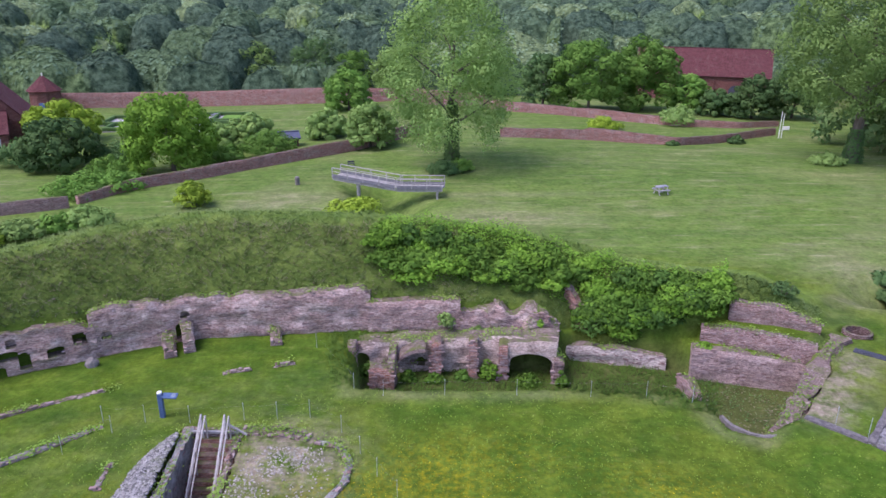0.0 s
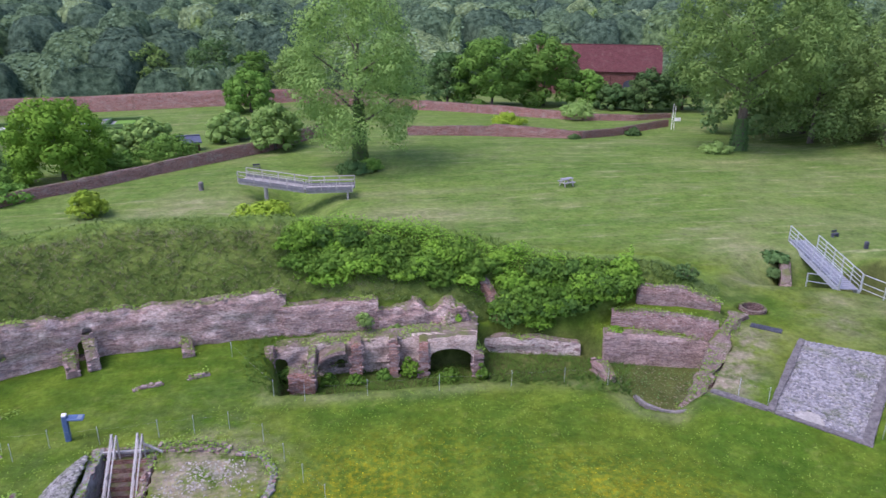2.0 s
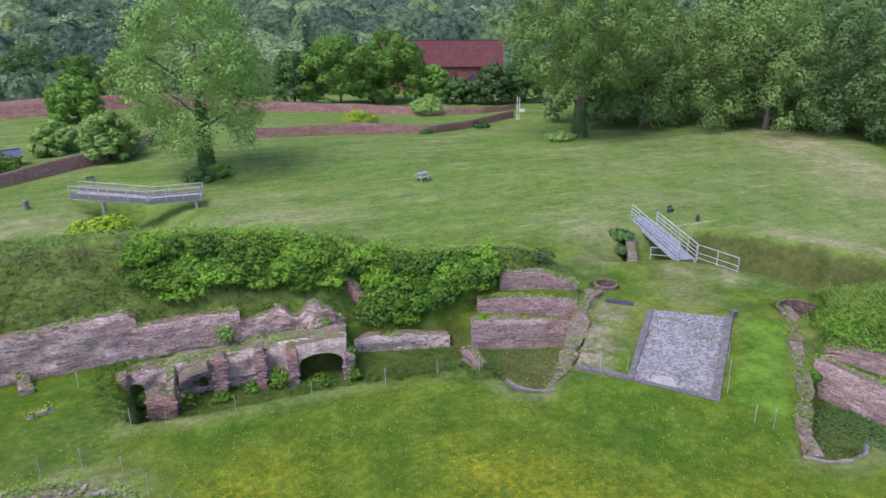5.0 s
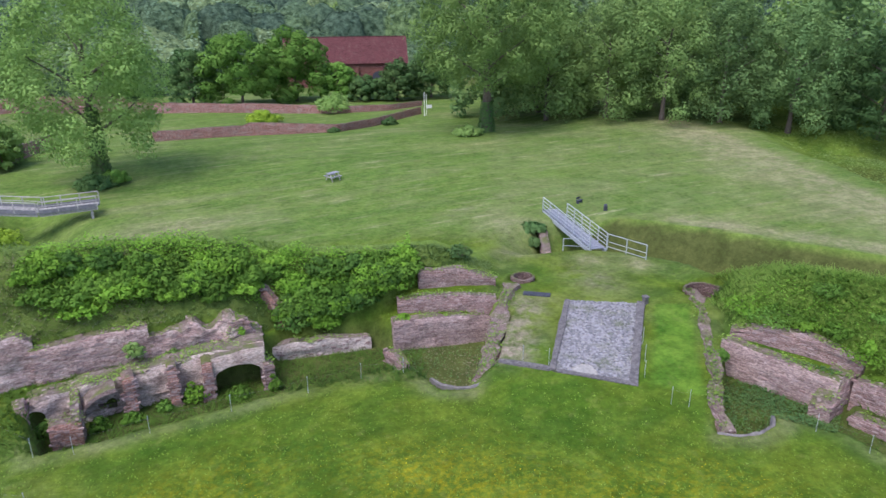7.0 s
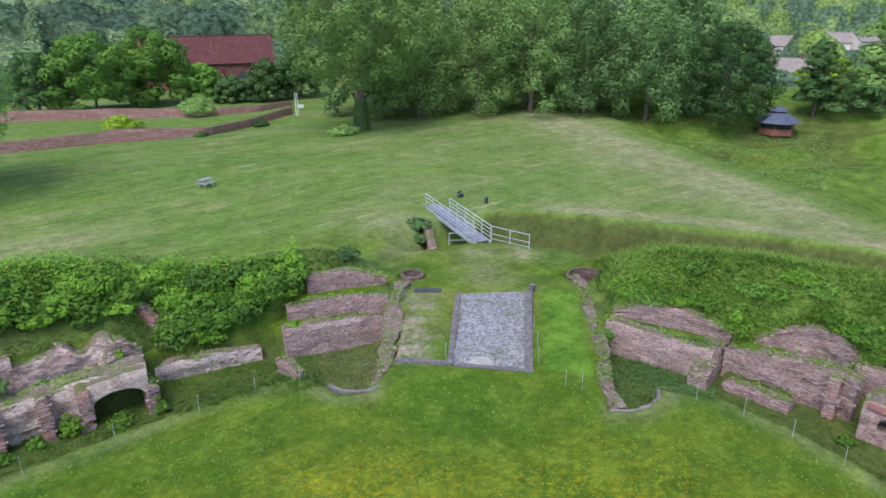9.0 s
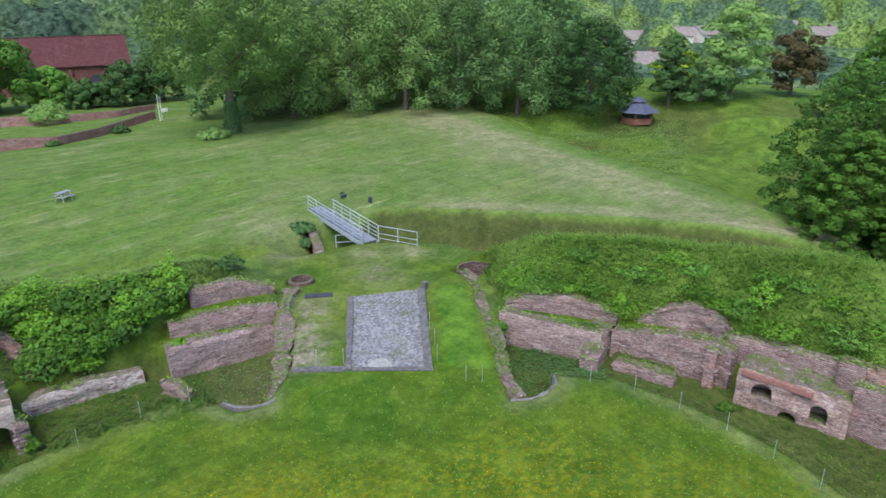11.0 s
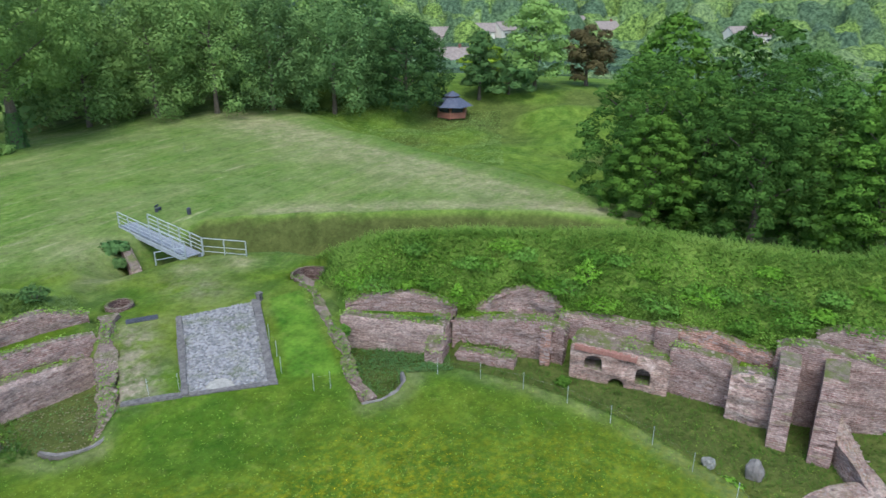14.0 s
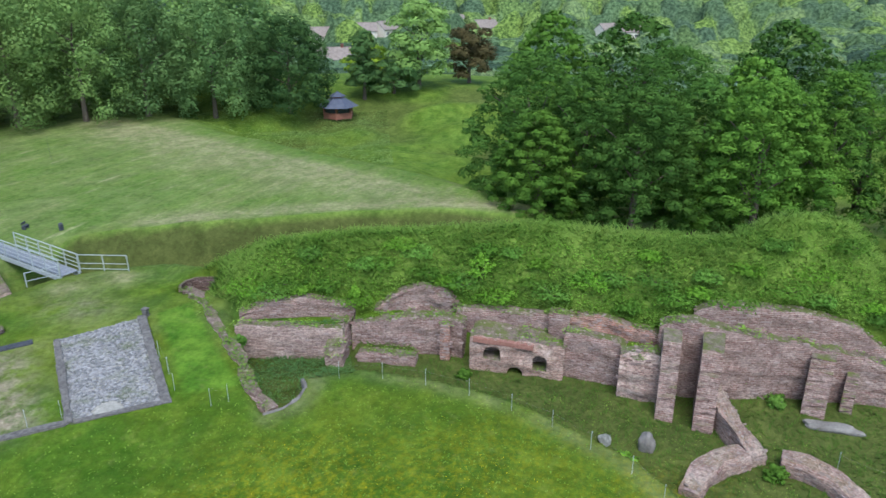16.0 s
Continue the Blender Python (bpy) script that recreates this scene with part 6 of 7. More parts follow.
def far_woods():
    az = np.arange(-47, 116, 0.27)
    rad = np.concatenate([np.arange(114, 260, 0.9), np.geomspace(260, 900, 190)])
    A, R = np.meshgrid(az, rad, indexing="ij")
    X, Y = MIDDLE[0] + R * np.sin(np.radians(A)), MIDDLE[1] + R * np.cos(np.radians(A))
    crown, tone = canopy_height(X, Y)
    low = 1 - 0.28 * smooth((A - 55) / 5) * smooth((350 - R) / 20) - 0.48 * smooth((A - 56) / 3) * smooth((98 - A) / 3) * smooth((268 - R) / 12)
    gap = smooth((A - 58) / 3) * smooth((97 - A) / 3) * smooth((R - 250) / 8) * smooth((345 - R) / 10)
    stand = wooded(A, R) * (1 - 0.93 * gap * smooth(waves(X, Y, 9.0, 1.0) + 0.75))
    z = land(X, Y)[0] - 0.6 + np.maximum(0, crown) * low * stand
    # Eastern hills get a brighter tone, sunlight painted into the crowns.
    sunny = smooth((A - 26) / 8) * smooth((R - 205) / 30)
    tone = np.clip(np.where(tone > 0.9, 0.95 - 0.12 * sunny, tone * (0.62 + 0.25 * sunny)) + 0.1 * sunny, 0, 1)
    n, k = X.shape
    i, j = np.meshgrid(np.arange(n - 1), np.arange(k - 1), indexing="ij")
    f = np.stack([i * k + j, i * k + j + 1, (i + 1) * k + j + 1, (i + 1) * k + j], -1)[(stand[:-1, :-1] > 0.01) | (stand[1:, 1:] > 0.01)]
    me = bpy.data.meshes.new("far_woods")
    me.vertices.add(n * k)
    me.vertices.foreach_set("co", np.stack([X, Y, z], -1).astype(np.float32).ravel())
    me.loops.add(len(f) * 4)
    me.loops.foreach_set("vertex_index", f.astype(np.int32).ravel())
    me.polygons.add(len(f))
    me.polygons.foreach_set("loop_start", np.arange(0, len(f) * 4, 4, dtype=np.int32))
    me.update(calc_edges=True)
    me.polygons.foreach_set("use_smooth", [True] * len(f))
    me.attributes.new("tone", "FLOAT", "POINT").data.foreach_set("value", tone.astype(np.float32).ravel())
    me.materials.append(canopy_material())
    body = tagged(new("far_woods", me), "distant mixed woodland covering the hills", "woodland", kind="stuff")
    rng = np.random.default_rng(9)
    count = 190000
    a, r = rng.uniform(-46, 114, count), 114 + 420 * rng.uniform(0, 1, count) ** 1.7
    x, y = MIDDLE[0] + r * np.sin(np.radians(a)), MIDDLE[1] + r * np.cos(np.radians(a))
    crown, tone = canopy_height(x, y)
    gap = smooth((a - 58) / 3) * smooth((97 - a) / 3) * smooth((r - 250) / 8) * smooth((345 - r) / 10)
    stand = wooded(a, r)
    keep = (stand > 0.4) & (crown > 5.5) & (gap < 0.2) & (r < 250)
    a, r, x, y, crown, tone = a[keep], r[keep], x[keep], y[keep], crown[keep] * stand[keep], tone[keep]
    low = 1 - 0.28 * smooth((a - 55) / 5) * smooth((350 - r) / 20) - 0.48 * smooth((a - 56) / 3) * smooth((98 - a) / 3) * smooth((268 - r) / 12)
    p = np.stack([x, y, land(x, y)[0] - 0.45 + crown * low], -1)
    e = 0.8
    g = np.stack([canopy_height(x - e, y)[0] - canopy_height(x + e, y)[0], canopy_height(x, y - e)[0] - canopy_height(x, y + e)[0], np.full(len(x), 2.4 * e)], -1)
    g /= np.linalg.norm(g, axis=1)[:, None]
    # Kind 3 is the painted sunlit leaf, by bearing and distance.
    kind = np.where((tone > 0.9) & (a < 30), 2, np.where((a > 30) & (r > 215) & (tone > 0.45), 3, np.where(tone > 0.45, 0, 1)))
    for k, leaf in ((0, LEAF_FAR), (1, LEAF_FAR_DARK), (2, LEAF_FAR_PALE), (3, LEAF_FAR_SUNLIT)):
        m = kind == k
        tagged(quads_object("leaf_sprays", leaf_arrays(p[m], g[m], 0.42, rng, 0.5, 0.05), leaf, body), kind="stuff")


far_woods()


# ---- gardens and buildings beyond ----
def garden_wall(name, pts, thick, label, seed, mat=None, step=0.8, base=-0.5):
    rows_ = [(x, y, ground_at(x, y) + base, ground_at(x, y) + h) for x, y, h in pts]
    return wall(name, rows_, thick, mat=mat or BRICK_GARDEN, label=label, category="garden wall", seed=seed, step=step, ragged=0.06, rough=0.03)


garden_wall("garden_wall", [(-48, 49, 0.9), (-36.8, 53.3, 1.05), (-32.2, 55.3, 1.0)], 0.45, "low crumbling brick garden wall", 111, BRICK)
garden_wall("garden_wall", [(-31.8, 56.2, 0.75), (-29.2, 60.1, 0.95), (-21.1, 67.2, 1.05), (-15.5, 71.6, 1.2), (-10.5, 75.6, 1.3), (-7.7, 79.1, 1.4), (-4.6, 85, 1.5)], 0.45, "long old brick garden wall stepping down the slope", 112)
garden_wall("garden_wall", [(5.0, 83.6, 1.1), (14.7, 83.3, 1.2), (15.0, 83.2, 1.5), (25.2, 80.5, 0.9), (30, 84.2, 0.95), (34, 86.6, 0.9), (40.4, 90.2, 0.95)], 0.45, "brick garden wall with a stepped top along the field", 113)
garden_wall("garden_wall", [(-70.6, 124, 2.7), (-46.4, 124.5, 2.6), (-21.9, 119.2, 2.6), (-7.2, 118.2, 2.5), (4, 114, 2.0)], 0.5, "long tall red brick wall at the back of the garden", 114)
garden_wall("garden_wall", [(4, 112, 1.5), (8.3, 108.2, 1.4), (19.4, 102.8, 1.3), (30.6, 96, 1.0), (37.5, 94.9, 0.8), (43.7, 97, 0.7)], 0.45, "old brick wall between the garden and the trees", 115)

# clipped beds of the knot garden
HEDGE = LEAF_DARK
beds = [(-47, 103, 9.5, 6.5), (-36, 104, 9, 6.5), (-44, 95.5, 8, 4.5), (-34.5, 96.5, 8, 4.5)]
PAVE = plain("pale_gravel", (0.26, 0.26, 0.25), (0.36, 0.36, 0.35), 3.0, 0.9)
for i, (x, y, w, d) in enumerate(beds):
    z = ground_at(x, y)
    t = thing("garden_bed", x, y, z, 8, "formal garden bed with clipped low hedges and pale gravel", "garden bed", "beds of the knot garden")
    part("gravel", box(bmesh.new(), -w / 2, w / 2, -d / 2, d / 2, -0.6, 0.12), PAVE, t)
    for x0, x1, y0, y1 in ((-w / 2, w / 2, -d / 2, -d / 2 + 0.5), (-w / 2, w / 2, d / 2 - 0.5, d / 2), (-w / 2, -w / 2 + 0.5, -d / 2 + 0.52, d / 2 - 0.52), (w / 2 - 0.5, w / 2, -d / 2 + 0.52, d / 2 - 0.52), (-0.25, 0.25, -d / 2 + 0.52, d / 2 - 0.52)):
        bm = box(bmesh.new(), x0, x1, y0, y1, 0.1, 0.62, 0.08)
        part("hedge", bm, HEDGE, t)
    part("bed", box(bmesh.new(), 0.9, w / 2 - 1.0, -d / 2 + 1.1, d / 2 - 1.1, 0.1, 0.3, 0.05), LEAF, t, "planted green bed")

TILE = brick_material("clay_roof_tiles", (0.1, 0.04, 0.043), (0.112, 0.046, 0.05), (0.11, 0.05, 0.053), 0.1, 0.05, (0.3, 0.22), 0.0, (0.075, 0.03, 0.034))
BRICK_HOUSE = brick_material("house_brick", (0.19, 0.07, 0.06), (0.21, 0.105, 0.095), (0.23, 0.16, 0.145), 0.2, 0.05, mortar=(0.2, 0.12, 0.105))
SLATE = plain("slate", (0.05, 0.06, 0.10), (0.085, 0.095, 0.14), 2.0, 0.6)
GLASS = plain("dark_window", (0.02, 0.022, 0.026), (0.04, 0.045, 0.05), 3.0, 0.15)


def gable_prism(bm, length, depth, eave, ridge):
    """House body: walls with gables at both ends of its length."""
    x, y = length / 2, depth / 2
    pts = [(-y, -0.5), (y, -0.5), (y, eave), (0, ridge), (-y, eave)]
    a = [bm.verts.new((-x, p, z)) for p, z in pts]
    b = [bm.verts.new((x, p, z)) for p, z in pts]
    bm.faces.new(a[::-1])
    bm.faces.new(b)
    for i in range(5):
        bm.faces.new((a[i], a[(i + 1) % 5], b[(i + 1) % 5], b[i]))
    bmesh.ops.recalc_face_normals(bm, faces=bm.faces)
    return uv_box(bm)


def roof_slab(length, depth, eave, ridge, s, over=0.35, thick=0.16):
    """One slope of a roof, at side s."""
    bm = bmesh.new()
    y = depth / 2 + over
    drop = (ridge - eave) / (depth / 2) * over
    x = length / 2 + over * 0.6
    lo, hi = (s * y, eave - drop + 0.04), (0, ridge + 0.04)
    vs = [bm.verts.new(p) for p in ((-x, lo[0], lo[1]), (x, lo[0], lo[1]), (x, hi[0], hi[1]), (-x, hi[0], hi[1]))]
    vt = [bm.verts.new(v.co + Vector((0, s * 0.3 * thick, thick))) for v in vs]
    bm.faces.new(vs[::-1])
    bm.faces.new(vt)
    for i in range(4):
        bm.faces.new((vs[i], vs[(i + 1) % 4], vt[(i + 1) % 4], vt[i]))
    bmesh.ops.recalc_face_normals(bm, faces=bm.faces)
    return uv_box(bm)


def house(name, x, y, z, turn, length, depth, eave, ridge, wall_mat, roof_mat, label, category, windows=(), chimney=False, group=""):
    t = thing(name, x, y, z, turn, label, category, group)
    part("wall", gable_prism(bmesh.new(), length, depth, eave, ridge), wall_mat, t)
    for s in (-1, 1):
        part("roof", roof_slab(length, depth, eave, ridge, s), roof_mat, t)
    part("ridge", bar(bmesh.new(), (-length / 2 - 0.2, 0, ridge + 0.2), (length / 2 + 0.2, 0, ridge + 0.2), 0.28, 0.16), roof_mat, t)
    for wx, wz, ww, wh in windows:
        w_ = part("window", box(bmesh.new(), wx - ww / 2, wx + ww / 2, -depth / 2 - 0.06, -depth / 2 + 0.02, wz, wz + wh), WHITE, t, "white window frame")
        for q in (-1, 1):
            part("pane", box(bmesh.new(), wx + q * ww * 0.23 - ww * 0.2, wx + q * ww * 0.23 + ww * 0.2, -depth / 2 - 0.075, -depth / 2 - 0.061, wz + 0.08, wz + wh - 0.08), GLASS, w_)
    if chimney:
        part("chimney", uv_box(box(bmesh.new(), length * 0.3 - 0.4, length * 0.3 + 0.4, -0.35, 0.35, ridge - 0.6, ridge + 1.1, 0.03)), BRICK_HOUSE, t)
    return t


# the great barn: its long side faces the ring
barn = house("barn", 46.0, 137.8, -1.9, -19.5, 23.5, 9.0, 4.9, 9.2, BRICK_HOUSE, TILE, "large brick barn with a long dark red tiled roof", "barn")
# Solid dark blocks paint the shade of open doorways; no hole is cut.
for wx in (-3.5, 6.2):
    bm = arch_block(2.4, 2.6, 0.95, 0.3, Matrix.Translation((wx, -4.5, -0.3)))
    part("door_opening", bm, DARK, barn, "dark arched block for the shade in a doorway")
for wx in (-9, -6.4, -0.6, 2.2, 9.6):
    part("buttress", uv_box(box(bmesh.new(), wx - 0.25, wx + 0.25, -4.85, -4.5, -0.5, 4.2, 0.04)), BRICK_HOUSE, barn)
house("lean_to", 52.5, 128.8, -1.7, -19.5, 4.5, 3.4, 1.9, 3.6, BRICK_HOUSE, TILE, "small tiled outhouse in front of the barn", "outhouse")
# brick house by the garden and its round dovecote
house("brick_house", -57.5, 87.0, -1.2, -62, 12, 6.0, 3.9, 7.2, BRICK_HOUSE, TILE, "old brick house with a steep tiled roof by the garden", "house", [(-4, 0.9, 1.1, 1.7), (-1, 0.9, 1.1, 1.7), (2, 0.9, 1.1, 1.7), (4.5, 0.9, 1.1, 1.7), (-2.5, 2.9, 0.9, 0.8), (3, 2.9, 0.9, 0.8)], True)
house("brick_house", -55.0, 80.0, -1.0, 28, 5.0, 4.5, 2.6, 4.6, BRICK_HOUSE, TILE, "low brick wing of the garden house", "house", [(-1.2, 0.8, 1.0, 1.3), (1.2, 0.8, 1.0, 1.3)])
dz = ground_at(-71.0, 121.0)
dove = thing("dovecote", -71.0, 121.0, dz, 0, "round red brick dovecote with a conical tiled roof", "dovecote")
bm = bmesh.new()
bmesh.ops.create_cone(bm, cap_ends=True, segments=10, radius1=2.5, radius2=2.5, depth=4.0, matrix=Matrix.Translation((0, 0, 1.6)))
part("wall", uv_box(bm), BRICK_HOUSE, dove)
bm = bmesh.new()
bmesh.ops.create_cone(bm, cap_ends=True, segments=10, radius1=2.9, radius2=0.25, depth=2.4, matrix=Matrix.Translation((0, 0, 4.75)))
part("roof", uv_box(bm), TILE, dove)
part("door", box(bmesh.new(), 0.2, 1.2, -2.6, -2.3, -0.3, 1.7), BLUE, dove, "blue door")
part("finial", rod(bmesh.new(), (0, 0, 5.9), (0, 0, 6.5), 0.12, 0.05, 6), WHITE, dove)
# garden shed and the signboard at the wall's end
house("shed", -31.5, 84.5, ground_at(-31.5, 84.5), 20, 2.6, 2.0, 1.5, 2.1, DARK, WHITE, "small dark garden shed with a pale roof", "shed")
house("shed", -20.0, 80.5, ground_at(-20, 80.5), 20, 2.8, 1.8, 1.1, 1.5, plain("brown_boards", (0.09, 0.05, 0.04), (0.15, 0.085, 0.065), 5.0), SLATE, "low brown garden hut", "shed")
flag = thing("notice_pole", 40.0, 88.3, ground_at(40.0, 88.3), 0, "tall pale pole with a white board at the wall's end", "pole")
part("pole", rod(bmesh.new(), (0, 0, -0.2), (0, 0, 3.3), 0.05, 0.04, 8), WHITE, flag)
part("pole", rod(bmesh.new(), (0.35, 0.1, -0.2), (0.35, 0.1, 3.0), 0.04, 0.04, 8), WHITE, flag)
part("board", box(bmesh.new(), 0.4, 1.2, 0.05, 0.15, 1.0, 1.45, 0.03), WHITE, flag, "white board")
# hexagonal pavilion on the meadow
pz = ground_at(82.9, 45.2)
pav = thing("pavilion", 82.9, 45.2, pz, 20, "six-sided timber pavilion with a dark blue slate roof", "pavilion")
pav.scale = (0.92, 0.92, 0.85)
RED_BOARD = plain("red_boards", (0.17, 0.07, 0.05), (0.25, 0.11, 0.08), 6.0, 0.75)
for k in range(6):
    a, b = radians(60 * k), radians(60 * k + 60)
    p0, p1 = Vector((2.2 * math.cos(a), 2.2 * math.sin(a), 0)), Vector((2.2 * math.cos(b), 2.2 * math.sin(b), 0))
    part("panel", bar(bmesh.new(), p0 + Vector((0, 0, 0.35)), p1 + Vector((0, 0, 0.35)), 0.08, 0.9), RED_BOARD, pav)
    part("post", rod(bmesh.new(), p0 - Vector((0, 0, 0.2)), p0 + Vector((0, 0, 1.75)), 0.08, 0.08, 6), RED_BOARD, pav)
    part("window", bar(bmesh.new(), p0.lerp(p1, 0.12) + Vector((0, 0, 1.2)), p0.lerp(p1, 0.88) + Vector((0, 0, 1.2)), 0.05, 0.7), GLASS, pav)
for r0, r1, z0, z1 in ((3.0, 1.0, 1.65, 2.95), (1.25, 0.05, 3.15, 3.85)):
    bm = bmesh.new()
    bmesh.ops.create_cone(bm, cap_ends=True, segments=6, radius1=r0, radius2=r1, depth=z1 - z0, matrix=Matrix.Translation((0, 0, (z0 + z1) / 2)))
    part("roof", bm, SLATE, pav)
part("lantern", rod(bmesh.new(), (0, 0, 2.9), (0, 0, 3.2), 0.8, 0.8, 6), RED_BOARD, pav)

# houses of the village down the valley: x, y, turn, length
RENDER_ = plain("pale_render", (0.55, 0.5, 0.46), (0.66, 0.61, 0.57), 0.6, 0.9)
ROOF_BROWN = plain("brown_tiles", (0.16, 0.135, 0.125), (0.25, 0.21, 0.2), 1.2, 0.9)
for i, (x, y, turn, length) in enumerate([(242.4, 130.5, -52, 10), (266.4, 127.1, -64, 13), (313.6, 102.3, -20, 11), (297.8, 85.4, -35, 13), (323.1, 27.1, -70, 13), (333.6, 19.5, -95, 15), (185.4, 99.2, -62, 12), (409, 7.4, -80, 18), (323.9, 118.6, -60, 11), (290, 92.5, -80, 9), (322, 36, -40, 10), (275, 120, -20, 9)]):
    z = ground_at(x, y)
    house("village_house", x, y, z, turn, length, 7.5, 2.9, 5.8, RENDER_, ROOF_BROWN, "pale village house with a brown tiled roof", "house", [(-2.5, 0.7, 1.6, 1.2), (2.2, 0.7, 1.6, 1.2)], i % 3 == 0, "village houses")


# ---- grass growing on the banks and the court ----
def tufts(name, n, where, height, width, blades, mat, label, seed):
    """Many small tufts of standing blades; where(rng, n) gives x, y."""
    rng = np.random.default_rng(seed)
    x, y = where(rng, n)
    n, z = len(x), land(x, y)[0]
    slope = slope_normals(x, y)
    v = []
    for k in range(blades):
        a = rng.uniform(0, 2 * math.pi, n)
        reach = height * rng.uniform(0.6, 1.4, n)
        rise = reach * rng.uniform(0.35, 0.75, n)
        w = width * rng.uniform(0.6, 1.3, n) / 2
        ox, oy = x + rng.normal(0, width * 1.5, n), y + rng.normal(0, width * 1.5, n)
        lx, ly, cx, cy = np.cos(a) * reach, np.sin(a) * reach, -np.sin(a) * w, np.cos(a) * w
        p0 = np.stack([ox + cx, oy + cy, z - 0.02], -1)
        p1 = np.stack([ox - cx, oy - cy, z - 0.02], -1)
        p2 = np.stack([ox + lx - cx * 0.3, oy + ly - cy * 0.3, z + rise], -1)
        p3 = np.stack([ox + lx + cx * 0.3, oy + ly + cy * 0.3, z + rise], -1)
        v.append(np.concatenate([np.stack([p0, p1, p2, p3], 1).reshape(-1, 3), np.repeat(slope, 4, axis=0)], 1))
    return tagged(quads_object(name, np.concatenate(v), mat), label, "grass", kind="stuff")


def slope_normals(x, y):
    """Upward normals of the ground, evened out over a metre."""
    e = 0.5
    dx, dy = (land(x + e, y)[0] - land(x - e, y)[0]) / (2 * e), (land(x, y + e)[0] - land(x, y - e)[0]) / (2 * e)
    n = np.stack([-dx, -dy, np.ones_like(dx)], -1)
    return n / np.linalg.norm(n, axis=1)[:, None]


def band(a0, a1, f0, f1):
    """Places between two bearings, at shares of the way from the wall's foot to the crest."""
    def pick(rng, n):
        a = rng.uniform(a0, a1, n)
        f = rng.uniform(f0, f1, n)
        lo, hi = np.interp(a, BEARING, FOOT_R) + 0.25, np.interp(a, BEARING, CREST_R)
        r = lo + (hi - lo) * f
        return MIDDLE[0] + r * np.sin(np.radians(a)), MIDDLE[1] + r * np.cos(np.radians(a))
    return pick


def sector(a0, a1, r0, r1):
    def pick(rng, n):
        a = np.radians(rng.uniform(a0, a1, n))
        r = np.sqrt(rng.uniform(r0 * r0, r1 * r1, n))
        return MIDDLE[0] + r * np.sin(a), MIDDLE[1] + r * np.cos(a)
    return pick


BLADE = leaf_material("grass_blades", (0.12, 0.235, 0.034), (0.185, 0.31, 0.055), (0.23, 0.335, 0.075))
# Blades for sunken floors only; the trench shade is in their darker green.
BLADE_DARK = leaf_material("trench_shade_blades", (0.05, 0.105, 0.018), (0.085, 0.16, 0.028), (0.1, 0.175, 0.03))
BLADE_BANK = leaf_material("bank_grass_blades", (0.095, 0.16, 0.042), (0.15, 0.225, 0.066), (0.18, 0.25, 0.085))
BLADE_DRY = leaf_material("dry_grass_blades", (0.16, 0.15, 0.085), (0.27, 0.25, 0.16), (0.3, 0.27, 0.2))
BLADE_LAWN = leaf_material("lawn_blades", (0.10, 0.19, 0.026), (0.17, 0.26, 0.04), (0.19, 0.27, 0.05))
tufts("long_grass", 9000, band(-48, 30, 0.0, 1.3), 0.24, 0.05, 2, BLADE_BANK, "long rough grass on the north bank", 1)
tufts("long_grass", 3500, band(-40, 2, 0.0, 0.8), 0.3, 0.03, 2, BLADE_DRY, "dry stalks among the grass of the north bank", 2)



def meadow(rng, n):
    x, y = sector(47, 66, 58, 96)(rng, n)
    keep = smooth((x - 65 + (y - 50) * -0.35) / 6) > rng.uniform(0.2, 0.9, n)
    return x[keep], y[keep]


def buttercup_places(rng, n):
    x, y = sector(-20, 110, 8, 26)(rng, n)
    keep = land(x, y)[1]["flower"] * smooth(waves(x, y, 1.1, 4.0) + 0.5) > rng.uniform(0.1, 0.9, n)
    return x[keep], y[keep]


def herbage(name, n, where, height, size, mat, label, seed, clump=1.6):
    """Low leafy growth, thicker in clumps."""
    rng = np.random.default_rng(seed)
    x, y = where(rng, n)
    w = waves(x, y, clump, seed) + 0.5 * waves(x, y, clump * 0.4, seed + 2)
    keep = rng.uniform(-1.2, 0.9, len(x)) < w
    x, y, w = x[keep], y[keep], w[keep]
    z = land(x, y)[0] + height * rng.uniform(0.05, 1, len(x)) * np.clip(0.7 + 0.6 * w, 0.2, 1.3)
    up = np.stack([rng.normal(0, 0.18, len(x)), rng.normal(0, 0.18, len(x)), np.ones(len(x))], -1)
    v = leaf_arrays(np.stack([x, y, z], -1), up / np.linalg.norm(up, axis=1)[:, None], size, rng, 0.8, 0.3)
    return tagged(quads_object(name, v, mat), label, "grass", kind="stuff")


tufts("long_grass", 14000, band(49, 112, 0.0, 1.35), 0.3, 0.05, 2, BLADE, "long rough grass on the east bank", 3)
herbage("herbage", 24000, band(49, 112, 0.0, 1.0), 0.3, 0.06, BRAMBLE, "lush green herbage on the east bank", 6)
herbage("hanging_weeds", 9000, band(60, 106, -0.1, 0.1), 0.42, 0.055, BLADE, "nettles and grass hanging over the east walls", 18, 0.7)
herbage("herbage", 9000, band(52, 112, 0.0, 0.6), 0.34, 0.055, LEAF_BRIGHT, "nettles and brambles on the east bank", 8, 2.4)
herbage("herbage", 5000, band(-46, 27, 0.0, 0.8), 0.22, 0.06, BLADE_BANK, "green herbage on the north bank", 9)
herbage("herbage", 3000, band(-30, 2, 0.0, 0.7), 0.28, 0.035, BLADE_DRY, "dry stalks and seed heads on the north bank", 10)
herbage("herbage", 26000, band(-7, 23, 0.15, 0.95), 1.0, 0.07, LEAF_BRIGHT, "nettles and young shoots through the thicket", 12, 1.2)
